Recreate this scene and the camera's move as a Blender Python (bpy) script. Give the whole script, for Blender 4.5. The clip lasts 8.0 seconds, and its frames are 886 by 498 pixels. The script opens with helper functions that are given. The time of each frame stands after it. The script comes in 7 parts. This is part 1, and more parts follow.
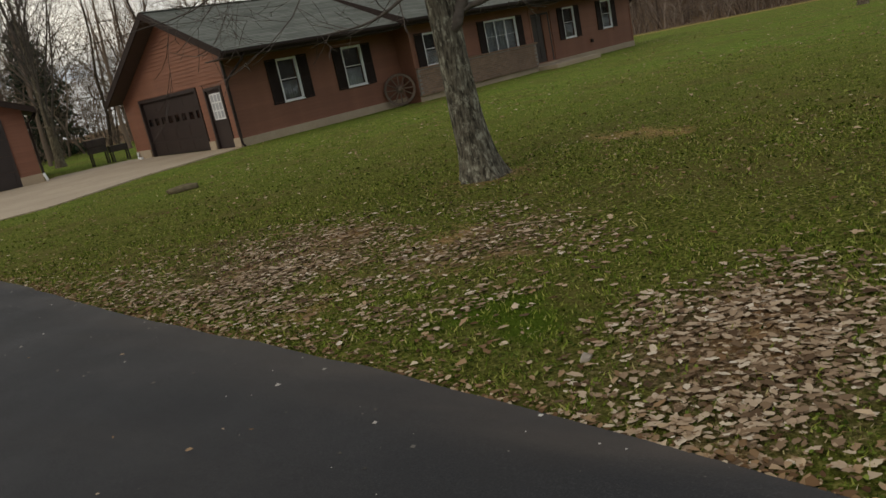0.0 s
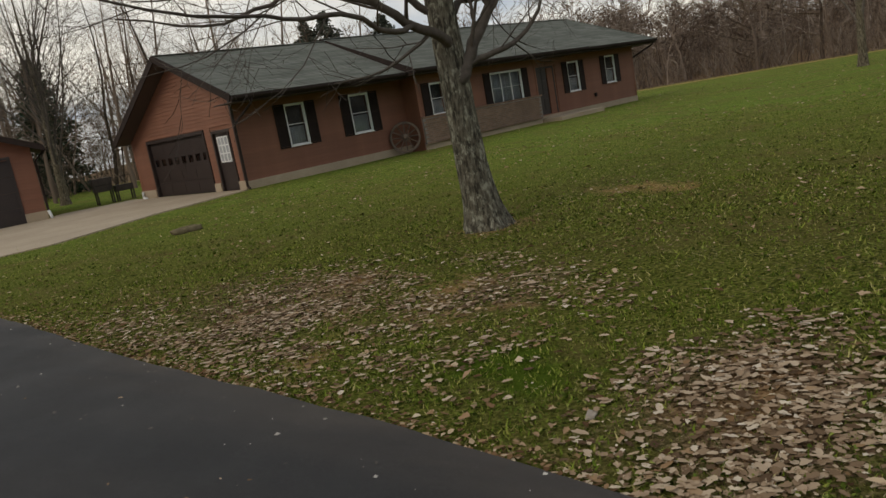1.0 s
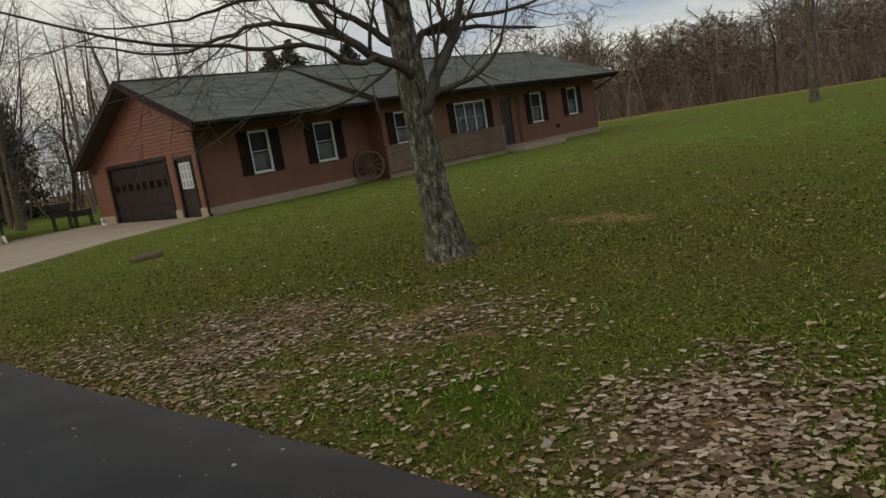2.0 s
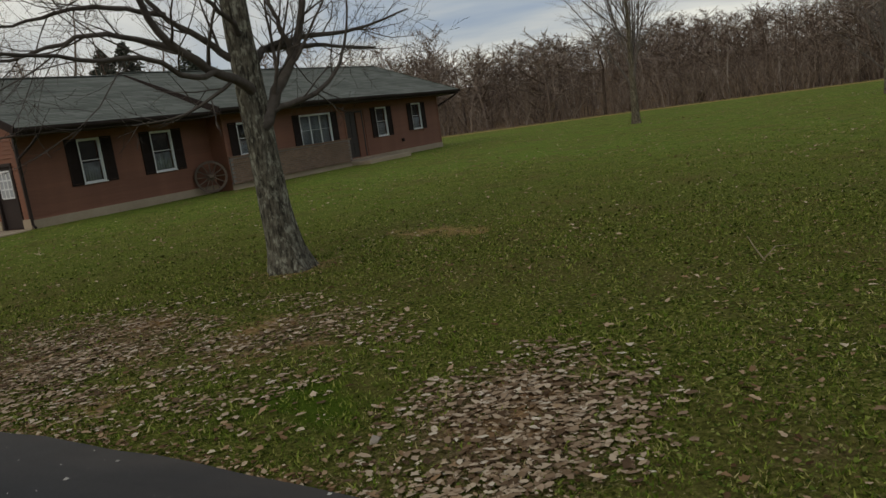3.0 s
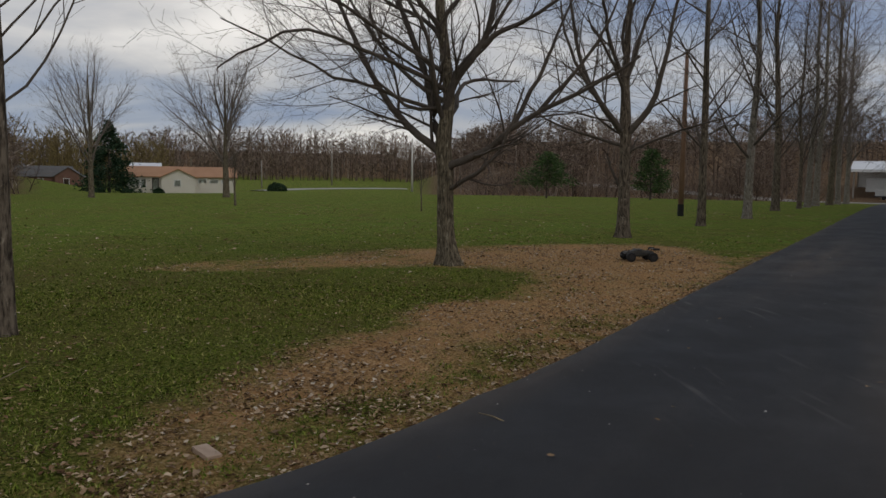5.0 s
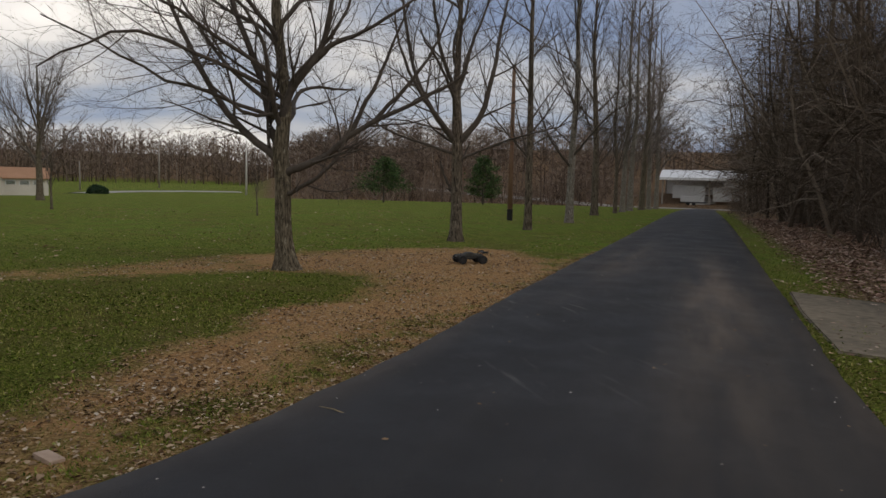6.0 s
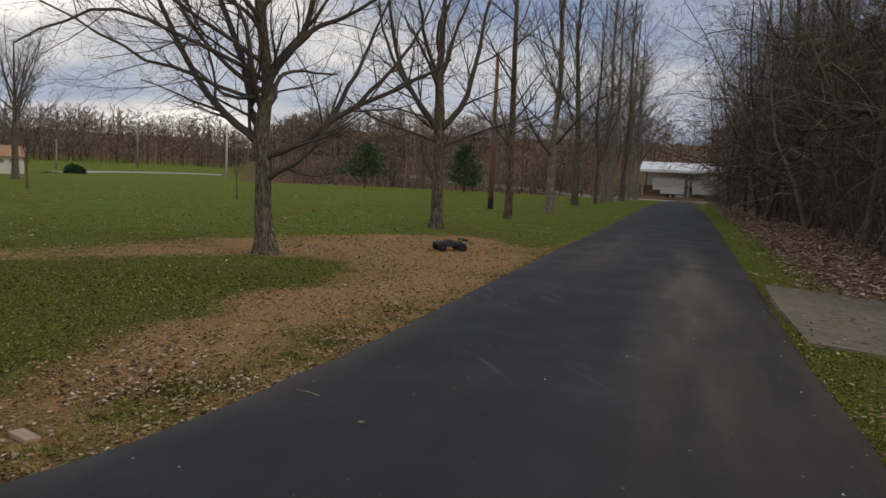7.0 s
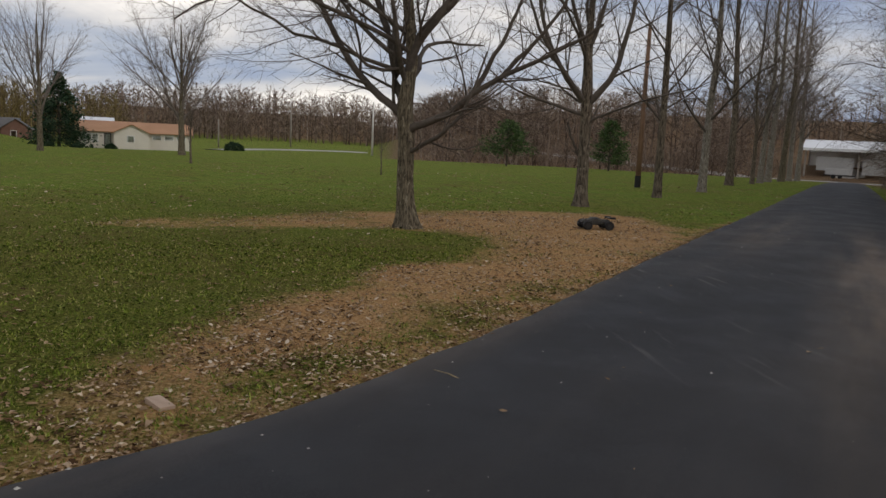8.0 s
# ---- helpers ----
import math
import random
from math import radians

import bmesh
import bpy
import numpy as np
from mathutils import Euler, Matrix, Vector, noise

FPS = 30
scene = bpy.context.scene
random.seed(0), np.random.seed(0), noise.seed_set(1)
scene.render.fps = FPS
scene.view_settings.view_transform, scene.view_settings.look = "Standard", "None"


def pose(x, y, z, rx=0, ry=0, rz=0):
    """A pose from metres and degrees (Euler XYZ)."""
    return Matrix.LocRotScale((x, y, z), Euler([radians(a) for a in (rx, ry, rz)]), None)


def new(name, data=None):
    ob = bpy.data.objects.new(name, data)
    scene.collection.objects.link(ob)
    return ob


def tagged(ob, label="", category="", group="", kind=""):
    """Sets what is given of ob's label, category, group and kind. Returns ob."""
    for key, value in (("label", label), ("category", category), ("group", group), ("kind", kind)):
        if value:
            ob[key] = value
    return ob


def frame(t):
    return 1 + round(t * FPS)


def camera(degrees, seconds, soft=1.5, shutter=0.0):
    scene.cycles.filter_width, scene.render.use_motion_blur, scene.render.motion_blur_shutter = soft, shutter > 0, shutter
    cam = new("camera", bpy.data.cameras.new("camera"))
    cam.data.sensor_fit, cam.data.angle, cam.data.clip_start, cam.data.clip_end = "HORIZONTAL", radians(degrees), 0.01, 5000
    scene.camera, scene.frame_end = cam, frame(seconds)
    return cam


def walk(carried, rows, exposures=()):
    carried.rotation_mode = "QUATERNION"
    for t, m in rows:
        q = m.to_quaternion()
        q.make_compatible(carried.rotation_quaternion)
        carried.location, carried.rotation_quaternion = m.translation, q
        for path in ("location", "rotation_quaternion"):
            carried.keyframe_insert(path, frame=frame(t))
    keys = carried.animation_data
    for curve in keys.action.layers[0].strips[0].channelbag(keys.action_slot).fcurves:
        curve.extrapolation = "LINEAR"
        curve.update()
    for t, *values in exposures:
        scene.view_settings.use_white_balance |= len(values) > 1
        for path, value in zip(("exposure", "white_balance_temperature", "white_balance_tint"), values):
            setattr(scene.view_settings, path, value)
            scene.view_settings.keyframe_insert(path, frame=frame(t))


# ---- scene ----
# camera: one lens, carried at eye height on the drive while its bearer turns to the right
cam = camera(60.2, 8.0, soft=1.5)
ROWS = [
    (0.0, 0.645, 0.550, 1.479, 75.71, 11.47, -16.06),
    (0.5, 0.639, 0.615, 1.474, 77.06, 10.89, -14.49),
    (1.0, 0.625, 0.570, 1.503, 79.29, 10.00, -15.68),
    (2.5, 0.645, 0.429, 1.532, 80.93, 9.10, -21.46),
    (3.0, 0.606, 0.174, 1.566, 80.15, 7.80, -29.64),
    (3.5, 0.427, -0.150, 1.575, 80.20, 5.05, -48.65),
    (3.7, 0.370, -0.262, 1.561, 80.43, 4.34, -58.65),
    (4.0, 0.250, -0.443, 1.551, 82.15, 2.89, -75.72),
    (4.5, -0.065, -0.600, 1.560, 82.85, 1.05, -94.40),
    (5.0, -0.430, -0.634, 1.620, 84.65, -0.81, -105.94),
    (5.2, -0.530, -0.620, 1.630, 84.99, -1.02, -109.63),
    (6.3, -0.933, -0.433, 1.685, 84.90, -1.91, -119.29),
    (6.5, -0.950, -0.423, 1.689, 84.72, -2.30, -119.74),
    (7.0, -0.915, -0.461, 1.673, 84.26, -2.57, -119.40),
    (7.5, -0.745, -0.539, 1.624, 83.62, -2.53, -116.22),
    (8.0, -0.449, -0.625, 1.570, 82.21, -2.68, -108.87),
]
walk(cam, [(t, pose(x, y, z, rx, ry, rz)) for t, x, y, z, rx, ry, rz in ROWS],
     exposures=[(0.0, 0.11, 7550, 8), (1.0, 0.10, 7450, 8), (2.5, -0.15, 7200, 6), (3.5, -0.27, 6800, 6), (4.0, -0.32, 6450, 10), (5.0, -0.48, 6750, 11), (6.5, -0.14, 7000, 13), (8.0, -0.02, 7000, 13)])

# ---- sky and sun: a broken overcast, the sun behind it to the south-west ----
SUN_AZ, SUN_EL = radians(212), radians(36)
world = bpy.data.worlds.new("sky")
scene.world = world
world.use_nodes = True
wn, wl = world.node_tree.nodes, world.node_tree.links
wn.clear()
w_out = wn.new("ShaderNodeOutputWorld")
w_bg = wn.new("ShaderNodeBackground")
w_sky = wn.new("ShaderNodeTexSky")
w_sky.sky_type = "NISHITA"
w_sky.sun_disc = False
w_sky.sun_elevation = SUN_EL
w_sky.sun_rotation = radians(90) - SUN_AZ
w_tc = wn.new("ShaderNodeTexCoord")
w_sep = wn.new("ShaderNodeSeparateXYZ")
wl.new(w_tc.outputs["Generated"], w_sep.inputs[0])
# clouds lie on a plane overhead, so that they flatten towards the horizon
w_add = wn.new("ShaderNodeMath"); w_add.operation = "ADD"; w_add.inputs[1].default_value = 0.16
w_max = wn.new("ShaderNodeMath"); w_max.operation = "MAXIMUM"; w_max.inputs[1].default_value = 0.05
wl.new(w_sep.outputs[2], w_max.inputs[0]); wl.new(w_max.outputs[0], w_add.inputs[0])
w_dx = wn.new("ShaderNodeMath"); w_dx.operation = "DIVIDE"
w_dy = wn.new("ShaderNodeMath"); w_dy.operation = "DIVIDE"
wl.new(w_sep.outputs[0], w_dx.inputs[0]); wl.new(w_add.outputs[0], w_dx.inputs[1])
wl.new(w_sep.outputs[1], w_dy.inputs[0]); wl.new(w_add.outputs[0], w_dy.inputs[1])
w_com = wn.new("ShaderNodeCombineXYZ")
wl.new(w_dx.outputs[0], w_com.inputs[0]); wl.new(w_dy.outputs[0], w_com.inputs[1])
w_n1 = wn.new("ShaderNodeTexNoise")
w_n1.inputs["Scale"].default_value = 0.55
w_n1.inputs["Detail"].default_value = 7
w_n1.inputs["Roughness"].default_value = 0.52
w_n1.inputs["Distortion"].default_value = 0.6
wl.new(w_com.outputs[0], w_n1.inputs["Vector"])
w_ramp = wn.new("ShaderNodeValToRGB")
els = w_ramp.color_ramp.elements
els[0].position, els[0].color = 0.34, (0.27, 0.36, 0.56, 1)
els[1].position, els[1].color = 0.72, (1.30, 1.28, 1.24, 1)
for at_, col in ((0.45, (0.42, 0.49, 0.62, 1)), (0.53, (0.60, 0.63, 0.69, 1)), (0.61, (0.88, 0.88, 0.88, 1))):
    e_ = els.new(at_); e_.color = col
# the cloud cover is thicker and whiter towards the north-east
w_dot = wn.new("ShaderNodeVectorMath"); w_dot.operation = "DOT_PRODUCT"
w_dot.inputs[1].default_value = (-0.012, 0.066, 0.0)
wl.new(w_tc.outputs["Generated"], w_dot.inputs[0])
w_sum = wn.new("ShaderNodeMath"); w_sum.operation = "ADD"
wl.new(w_n1.outputs["Fac"], w_sum.inputs[0]); wl.new(w_dot.outputs["Value"], w_sum.inputs[1])
wl.new(w_sum.outputs[0], w_ramp.inputs[0])
w_mix = wn.new("ShaderNodeMix"); w_mix.data_type = "RGBA"
w_mix.inputs["Factor"].default_value = 0.9
w_sc = wn.new("ShaderNodeVectorMath"); w_sc.operation = "SCALE"; w_sc.inputs["Scale"].default_value = 0.10
wl.new(w_sky.outputs[0], w_sc.inputs[0])
wl.new(w_sc.outputs[0], w_mix.inputs[6]); wl.new(w_ramp.outputs[0], w_mix.inputs[7])
wl.new(w_mix.outputs[2], w_bg.inputs["Color"])
w_bg.inputs["Strength"].default_value = 1.02
wl.new(w_bg.outputs[0], w_out.inputs["Surface"])

sun = new("sun", bpy.data.lights.new("sun", "SUN"))
sun.data.energy, sun.data.angle, sun.data.color = 0.60, radians(25), (1.0, 0.95, 0.88)
sun.rotation_euler = Vector((-math.cos(SUN_AZ) * math.cos(SUN_EL), -math.sin(SUN_AZ) * math.cos(SUN_EL), -math.sin(SUN_EL))).to_track_quat("-Z", "Y").to_euler()

# ---- materials ----
def tree_of(name):
    m = bpy.data.materials.new(name)
    m.use_nodes = True
    return m, m.node_tree.nodes, m.node_tree.links, m.node_tree.nodes["Principled BSDF"]


def noise_node(n, l, scale, detail=5.0, rough=0.6, stretch=None, world_space=False, vec=None):
    tc = n.new("ShaderNodeTexCoord")
    src = tc.outputs["Object"]
    if world_space:
        src = n.new("ShaderNodeNewGeometry").outputs["Position"]
    if vec is not None:
        src = vec
    if stretch:
        mp = n.new("ShaderNodeMapping")
        mp.inputs["Scale"].default_value = stretch
        l.new(src, mp.inputs["Vector"])
        src = mp.outputs[0]
    t = n.new("ShaderNodeTexNoise")
    t.inputs["Scale"].default_value, t.inputs["Detail"].default_value, t.inputs["Roughness"].default_value = scale, detail, rough
    l.new(src, t.inputs["Vector"])
    return t.outputs["Fac"]


def ramp(n, l, fac, stops):
    r = n.new("ShaderNodeValToRGB")
    e = r.color_ramp.elements
    e[0].position, e[0].color = stops[0][0], (*stops[0][1], 1)
    e[1].position, e[1].color = stops[-1][0], (*stops[-1][1], 1)
    for p, c in stops[1:-1]:
        e.new(p).color = (*c, 1)
    l.new(fac, r.inputs[0])
    return r.outputs[0]


def blend(n, l, fac, a, b, kind="MIX"):
    m = n.new("ShaderNodeMix")
    m.data_type, m.blend_type = "RGBA", kind
    for socket, v in ((m.inputs[0], fac), (m.inputs[6], a), (m.inputs[7], b)):
        if isinstance(v, (int, float)):
            socket.default_value = v
        elif isinstance(v, tuple):
            socket.default_value = (*v, 1)
        else:
            l.new(v, socket)
    return m.outputs[2]


def relief(n, l, p, height, strength, distance=0.01):
    b = n.new("ShaderNodeBump")
    b.inputs["Strength"].default_value, b.inputs["Distance"].default_value = strength, distance
    l.new(height, b.inputs["Height"])
    l.new(b.outputs[0], p.inputs["Normal"])


def plain(name, dark, light, scale=20.0, rough=0.7, bump=0.2, big=1.5, metal=0.0, stretch=None, spread=0.0, spec=0.5, dist=0.01):
    """Two-scale variation between two colours, with fine relief; spread varies whole objects."""
    m, n, l, p = tree_of(name)
    fine = noise_node(n, l, scale, stretch=stretch)
    coarse = noise_node(n, l, big, 3.0)
    col = blend(n, l, 0.5, ramp(n, l, fine, [(0.3, dark), (0.7, light)]), ramp(n, l, coarse, [(0.3, dark), (0.7, light)]))
    if spread:
        oi = n.new("ShaderNodeObjectInfo")
        col = blend(n, l, 1.0, col, ramp(n, l, oi.outputs["Random"], [(0.0, (1 - spread,) * 3), (1.0, (1 + spread * 0.4,) * 3)]), "MULTIPLY")
    l.new(col, p.inputs["Base Color"])
    p.inputs["Roughness"].default_value, p.inputs["Metallic"].default_value = rough, metal
    p.inputs["Specular IOR Level"].default_value = spec
    if bump:
        relief(n, l, p, fine, bump, dist)
    return m


def island(name, stops, rough=0.8, spec=0.3, mottled=0.0):
    """Each loose piece of a mesh takes its own colour."""
    m, n, l, p = tree_of(name)
    g = n.new("ShaderNodeNewGeometry")
    col = ramp(n, l, g.outputs["Random Per Island"], stops)
    if mottled:
        col = blend(n, l, mottled, col, ramp(n, l, noise_node(n, l, 0.8, 4.0, world_space=True), [(0.3, (0.25, 0.25, 0.25)), (0.7, (1, 1, 1))]), "MULTIPLY")
    l.new(col, p.inputs["Base Color"])
    p.inputs["Roughness"].default_value, p.inputs["Specular IOR Level"].default_value = rough, spec
    return m


def bark(name, dark, light, lichen, amount=0.45, scale=1.0):
    m, n, l, p = tree_of(name)
    ridges = noise_node(n, l, 30 * scale, 6.0, 0.65, stretch=(1, 1, 0.22))
    plates = noise_node(n, l, 9 * scale, 4.0, 0.6, stretch=(1, 1, 0.5))
    patches = noise_node(n, l, 15.0, 9.0, 0.72, stretch=(1, 1, 0.5))
    col = ramp(n, l, ridges, [(0.35, dark), (0.62, light)])
    col = blend(n, l, ramp(n, l, patches, [(0.62 - amount * 0.25, (0, 0, 0)), (0.70 - amount * 0.2, (1, 1, 1))]), col, lichen)
    col = blend(n, l, ramp(n, l, ridges, [(0.3, (0.9, 0.9, 0.9)), (0.48, (0, 0, 0))]), col, dark)
    l.new(col, p.inputs["Base Color"])
    p.inputs["Roughness"].default_value, p.inputs["Specular IOR Level"].default_value = 0.95, 0.15
    add = n.new("ShaderNodeMath"); add.operation = "ADD"
    l.new(ridges, add.inputs[0]); l.new(plates, add.inputs[1])
    relief(n, l, p, add.outputs[0], 0.9, 0.03)
    return m


BARK_MAPLE = bark("maple bark", (0.030, 0.026, 0.019), (0.170, 0.152, 0.112), (0.33, 0.32, 0.245), 0.48)
BARK_GREY = bark("grey bark", (0.042, 0.034, 0.023), (0.205, 0.170, 0.118), (0.35, 0.315, 0.235), 0.25)
BARK_BROWN = bark("furrowed brown bark", (0.030, 0.023, 0.017), (0.20, 0.162, 0.122), (0.31, 0.27, 0.215), 0.2, 0.8)
TWIG = plain("twig bark", (0.052, 0.043, 0.036), (0.150, 0.126, 0.104), 14, 0.9, 0.0, spec=0.15)
TWIG_PALE = plain("pale grey twigs", (0.11, 0.09, 0.078), (0.24, 0.20, 0.175), 14, 0.9, 0.0, spec=0.15)
BARK_PALE = bark("pale smooth bark", (0.09, 0.078, 0.064), (0.29, 0.255, 0.21), (0.40, 0.375, 0.33), 0.35)
TWIG_FAR = island("far bare branches", [(0.0, (0.075, 0.055, 0.042)), (0.5, (0.19, 0.140, 0.107)), (0.9, (0.28, 0.215, 0.170)), (1.0, (0.44, 0.38, 0.32))], 1.0, 0.02)
THICKET = island("thicket branches", [(0.0, (0.045, 0.035, 0.026)), (0.5, (0.130, 0.100, 0.074)), (0.92, (0.23, 0.185, 0.142)), (1.0, (0.29, 0.24, 0.195))], 1.0, 0.03)
WILLOW = island("yellowish twigs", [(0.0, (0.10, 0.075, 0.035)), (1.0, (0.26, 0.20, 0.085))], 0.95, 0.1)
NEEDLES = island("conifer needles", [(0.0, (0.012, 0.028, 0.014)), (0.6, (0.025, 0.055, 0.026)), (1.0, (0.055, 0.095, 0.045))], 0.8, 0.2)
NEEDLES_DULL = island("dull grey-green needles", [(0.0, (0.045, 0.050, 0.040)), (0.6, (0.085, 0.092, 0.072)), (1.0, (0.14, 0.145, 0.115))], 1.0, 0.05)
NEEDLES_PINE = island("pine needles", [(0.0, (0.030, 0.060, 0.020)), (0.6, (0.070, 0.125, 0.040)), (1.0, (0.12, 0.185, 0.062))], 0.8, 0.2)


def ground_material():
    m, n, l, p = tree_of("lawn and bare earth")
    at = n.new("ShaderNodeAttribute"); at.attribute_name = "cover"
    sep = n.new("ShaderNodeSeparateColor"); l.new(at.outputs["Color"], sep.inputs[0])
    fine = noise_node(n, l, 30, 6.0, 0.7, world_space=True)
    mid = noise_node(n, l, 2.2, 6.0, 0.6, world_space=True)
    big = noise_node(n, l, 0.22, 5.0, 0.55, world_space=True)
    tuft = noise_node(n, l, 7.5, 4.0, 0.65, world_space=True)
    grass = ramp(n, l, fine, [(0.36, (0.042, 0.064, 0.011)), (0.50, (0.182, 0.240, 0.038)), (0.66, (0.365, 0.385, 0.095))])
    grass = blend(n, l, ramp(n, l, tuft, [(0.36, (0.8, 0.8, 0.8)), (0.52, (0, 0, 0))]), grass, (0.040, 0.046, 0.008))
    grass = blend(n, l, ramp(n, l, tuft, [(0.58, (0, 0, 0)), (0.72, (0.7, 0.7, 0.7))]), grass, (0.27, 0.235, 0.060))
    grass = blend(n, l, ramp(n, l, mid, [(0.50, (0, 0, 0)), (0.68, (0.7, 0.7, 0.7))]), grass, (0.190, 0.190, 0.050))
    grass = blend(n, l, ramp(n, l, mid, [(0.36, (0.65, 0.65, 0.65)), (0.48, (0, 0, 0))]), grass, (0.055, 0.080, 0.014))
    speck = noise_node(n, l, 17, 2.0, 0.5, world_space=True)
    grass = blend(n, l, ramp(n, l, speck, [(0.60, (0, 0, 0)), (0.68, (0.75, 0.75, 0.75))]), grass, (0.32, 0.26, 0.12))
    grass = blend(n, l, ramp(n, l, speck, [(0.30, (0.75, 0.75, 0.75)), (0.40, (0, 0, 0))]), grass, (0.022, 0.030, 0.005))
    grass = blend(n, l, ramp(n, l, big, [(0.4, (0, 0, 0)), (0.7, (0.45, 0.45, 0.45))]), grass, (0.150, 0.255, 0.038))
    earth = ramp(n, l, fine, [(0.33, (0.12, 0.066, 0.026)), (0.5, (0.46, 0.275, 0.122)), (0.68, (0.70, 0.49, 0.27))])
    earth = blend(n, l, ramp(n, l, mid, [(0.4, (0, 0, 0)), (0.7, (0.7, 0.7, 0.7))]), earth, (0.46, 0.245, 0.105))
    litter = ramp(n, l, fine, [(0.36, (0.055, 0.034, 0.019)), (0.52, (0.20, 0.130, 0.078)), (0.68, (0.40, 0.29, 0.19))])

    half = n.new("ShaderNodeMath"); half.operation = "ADD"
    l.new(mid, half.inputs[0]); l.new(tuft, half.inputs[1])
    mean = n.new("ShaderNodeMath"); mean.operation = "MULTIPLY"; mean.inputs[1].default_value = 0.5
    l.new(half.outputs[0], mean.inputs[0])
    mixn = mean.outputs[0]

    def edge(channel, lo=0.28, hi=0.72):
        s = n.new("ShaderNodeMath"); s.operation = "MULTIPLY_ADD"
        s.inputs[1].default_value, s.inputs[2].default_value = 1.5, -0.75
        l.new(mixn, s.inputs[0])
        a = n.new("ShaderNodeMath"); a.operation = "ADD"
        l.new(s.outputs[0], a.inputs[0]); l.new(channel, a.inputs[1])
        return ramp(n, l, a.outputs[0], [(lo, (0, 0, 0)), (hi, (1, 1, 1))])

    # near lawn turns to brown thatch, its colour darkened for shade between the blades
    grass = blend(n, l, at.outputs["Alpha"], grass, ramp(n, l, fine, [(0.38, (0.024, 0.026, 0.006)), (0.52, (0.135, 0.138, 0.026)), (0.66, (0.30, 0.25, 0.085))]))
    brown = noise_node(n, l, 0.7, 5.0, 0.6, world_space=True)
    grass = blend(n, l, ramp(n, l, brown, [(0.48, (0, 0, 0)), (0.68, (0.6, 0.6, 0.6))]), grass, (0.16, 0.125, 0.045))
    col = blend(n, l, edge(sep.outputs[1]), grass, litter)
    col = blend(n, l, edge(sep.outputs[0]), col, earth)
    col = blend(n, l, edge(sep.outputs[2], 0.45, 0.7), col, ramp(n, l, fine, [(0.3, (0.05, 0.085, 0.008)), (0.75, (0.11, 0.16, 0.02))]))
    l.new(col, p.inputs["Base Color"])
    p.inputs["Roughness"].default_value, p.inputs["Specular IOR Level"].default_value = 1.0, 0.02
    relief(n, l, p, fine, 0.9, 0.06)
    return m


def asphalt_material():
    m, n, l, p = tree_of("sealed asphalt")
    grit = noise_node(n, l, 140, 3.0, 0.7, world_space=True)
    mid = noise_node(n, l, 1.1, 6.0, 0.6, world_space=True)
    big = noise_node(n, l, 0.16, 4.0, 0.5, world_space=True)
    col = ramp(n, l, grit, [(0.32, (0.0065, 0.0066, 0.0072)), (0.58, (0.0185, 0.0188, 0.0200)), (0.70, (0.056, 0.054, 0.052))])
    col = blend(n, l, ramp(n, l, mid, [(0.5, (0, 0, 0)), (0.78, (0.40, 0.40, 0.40))]), col, (0.028, 0.0265, 0.0250))
    col = blend(n, l, ramp(n, l, big, [(0.5, (0, 0, 0)), (0.72, (0.22, 0.22, 0.22))]), col, (0.048, 0.040, 0.032))
    wear = n.new("ShaderNodeAttribute"); wear.attribute_name = "wear"
    ws = n.new("ShaderNodeSeparateColor"); l.new(wear.outputs["Color"], ws.inputs[0])
    dust = n.new("ShaderNodeMath"); dust.operation = "MULTIPLY"
    l.new(ws.outputs[0], dust.inputs[0])
    lane = n.new("ShaderNodeMapping")
    lane.inputs["Rotation"].default_value = (0, 0, radians(47))
    l.new(n.new("ShaderNodeNewGeometry").outputs["Position"], lane.inputs["Vector"])
    rolled = noise_node(n, l, 1.0, 6.0, 0.62, stretch=(0.22, 1.5, 1.0), vec=lane.outputs[0])
    l.new(ramp(n, l, rolled, [(0.36, (0.05, 0.05, 0.05)), (0.62, (1, 1, 1))]), dust.inputs[1])
    col = blend(n, l, ramp(n, l, rolled, [(0.52, (0, 0, 0)), (0.74, (0.45, 0.45, 0.45))]), col, (0.040, 0.038, 0.036))
    col = blend(n, l, dust.outputs[0], col, (0.125, 0.094, 0.068))
    turned = n.new("ShaderNodeMapping")
    turned.inputs["Rotation"].default_value = (0, 0, radians(12))
    l.new(n.new("ShaderNodeNewGeometry").outputs["Position"], turned.inputs["Vector"])
    streak = noise_node(n, l, 1.0, 3.0, 0.55, stretch=(0.9, 9.0, 1.0), vec=turned.outputs[0])
    scuff = n.new("ShaderNodeMath"); scuff.operation = "MULTIPLY"
    l.new(ws.outputs[1], scuff.inputs[0])
    l.new(ramp(n, l, streak, [(0.60, (0, 0, 0)), (0.70, (0.60, 0.60, 0.60))]), scuff.inputs[1])
    col = blend(n, l, scuff.outputs[0], col, (0.17, 0.16, 0.145))
    l.new(col, p.inputs["Base Color"])
    p.inputs["Specular IOR Level"].default_value = 0.34
    l.new(ramp(n, l, mid, [(0.3, (0.58, 0.58, 0.58)), (0.7, (0.74, 0.74, 0.74))]), p.inputs["Roughness"])
    p.inputs["Specular IOR Level"].default_value = 0.28
    relief(n, l, p, grit, 0.35, 0.006)
    return m


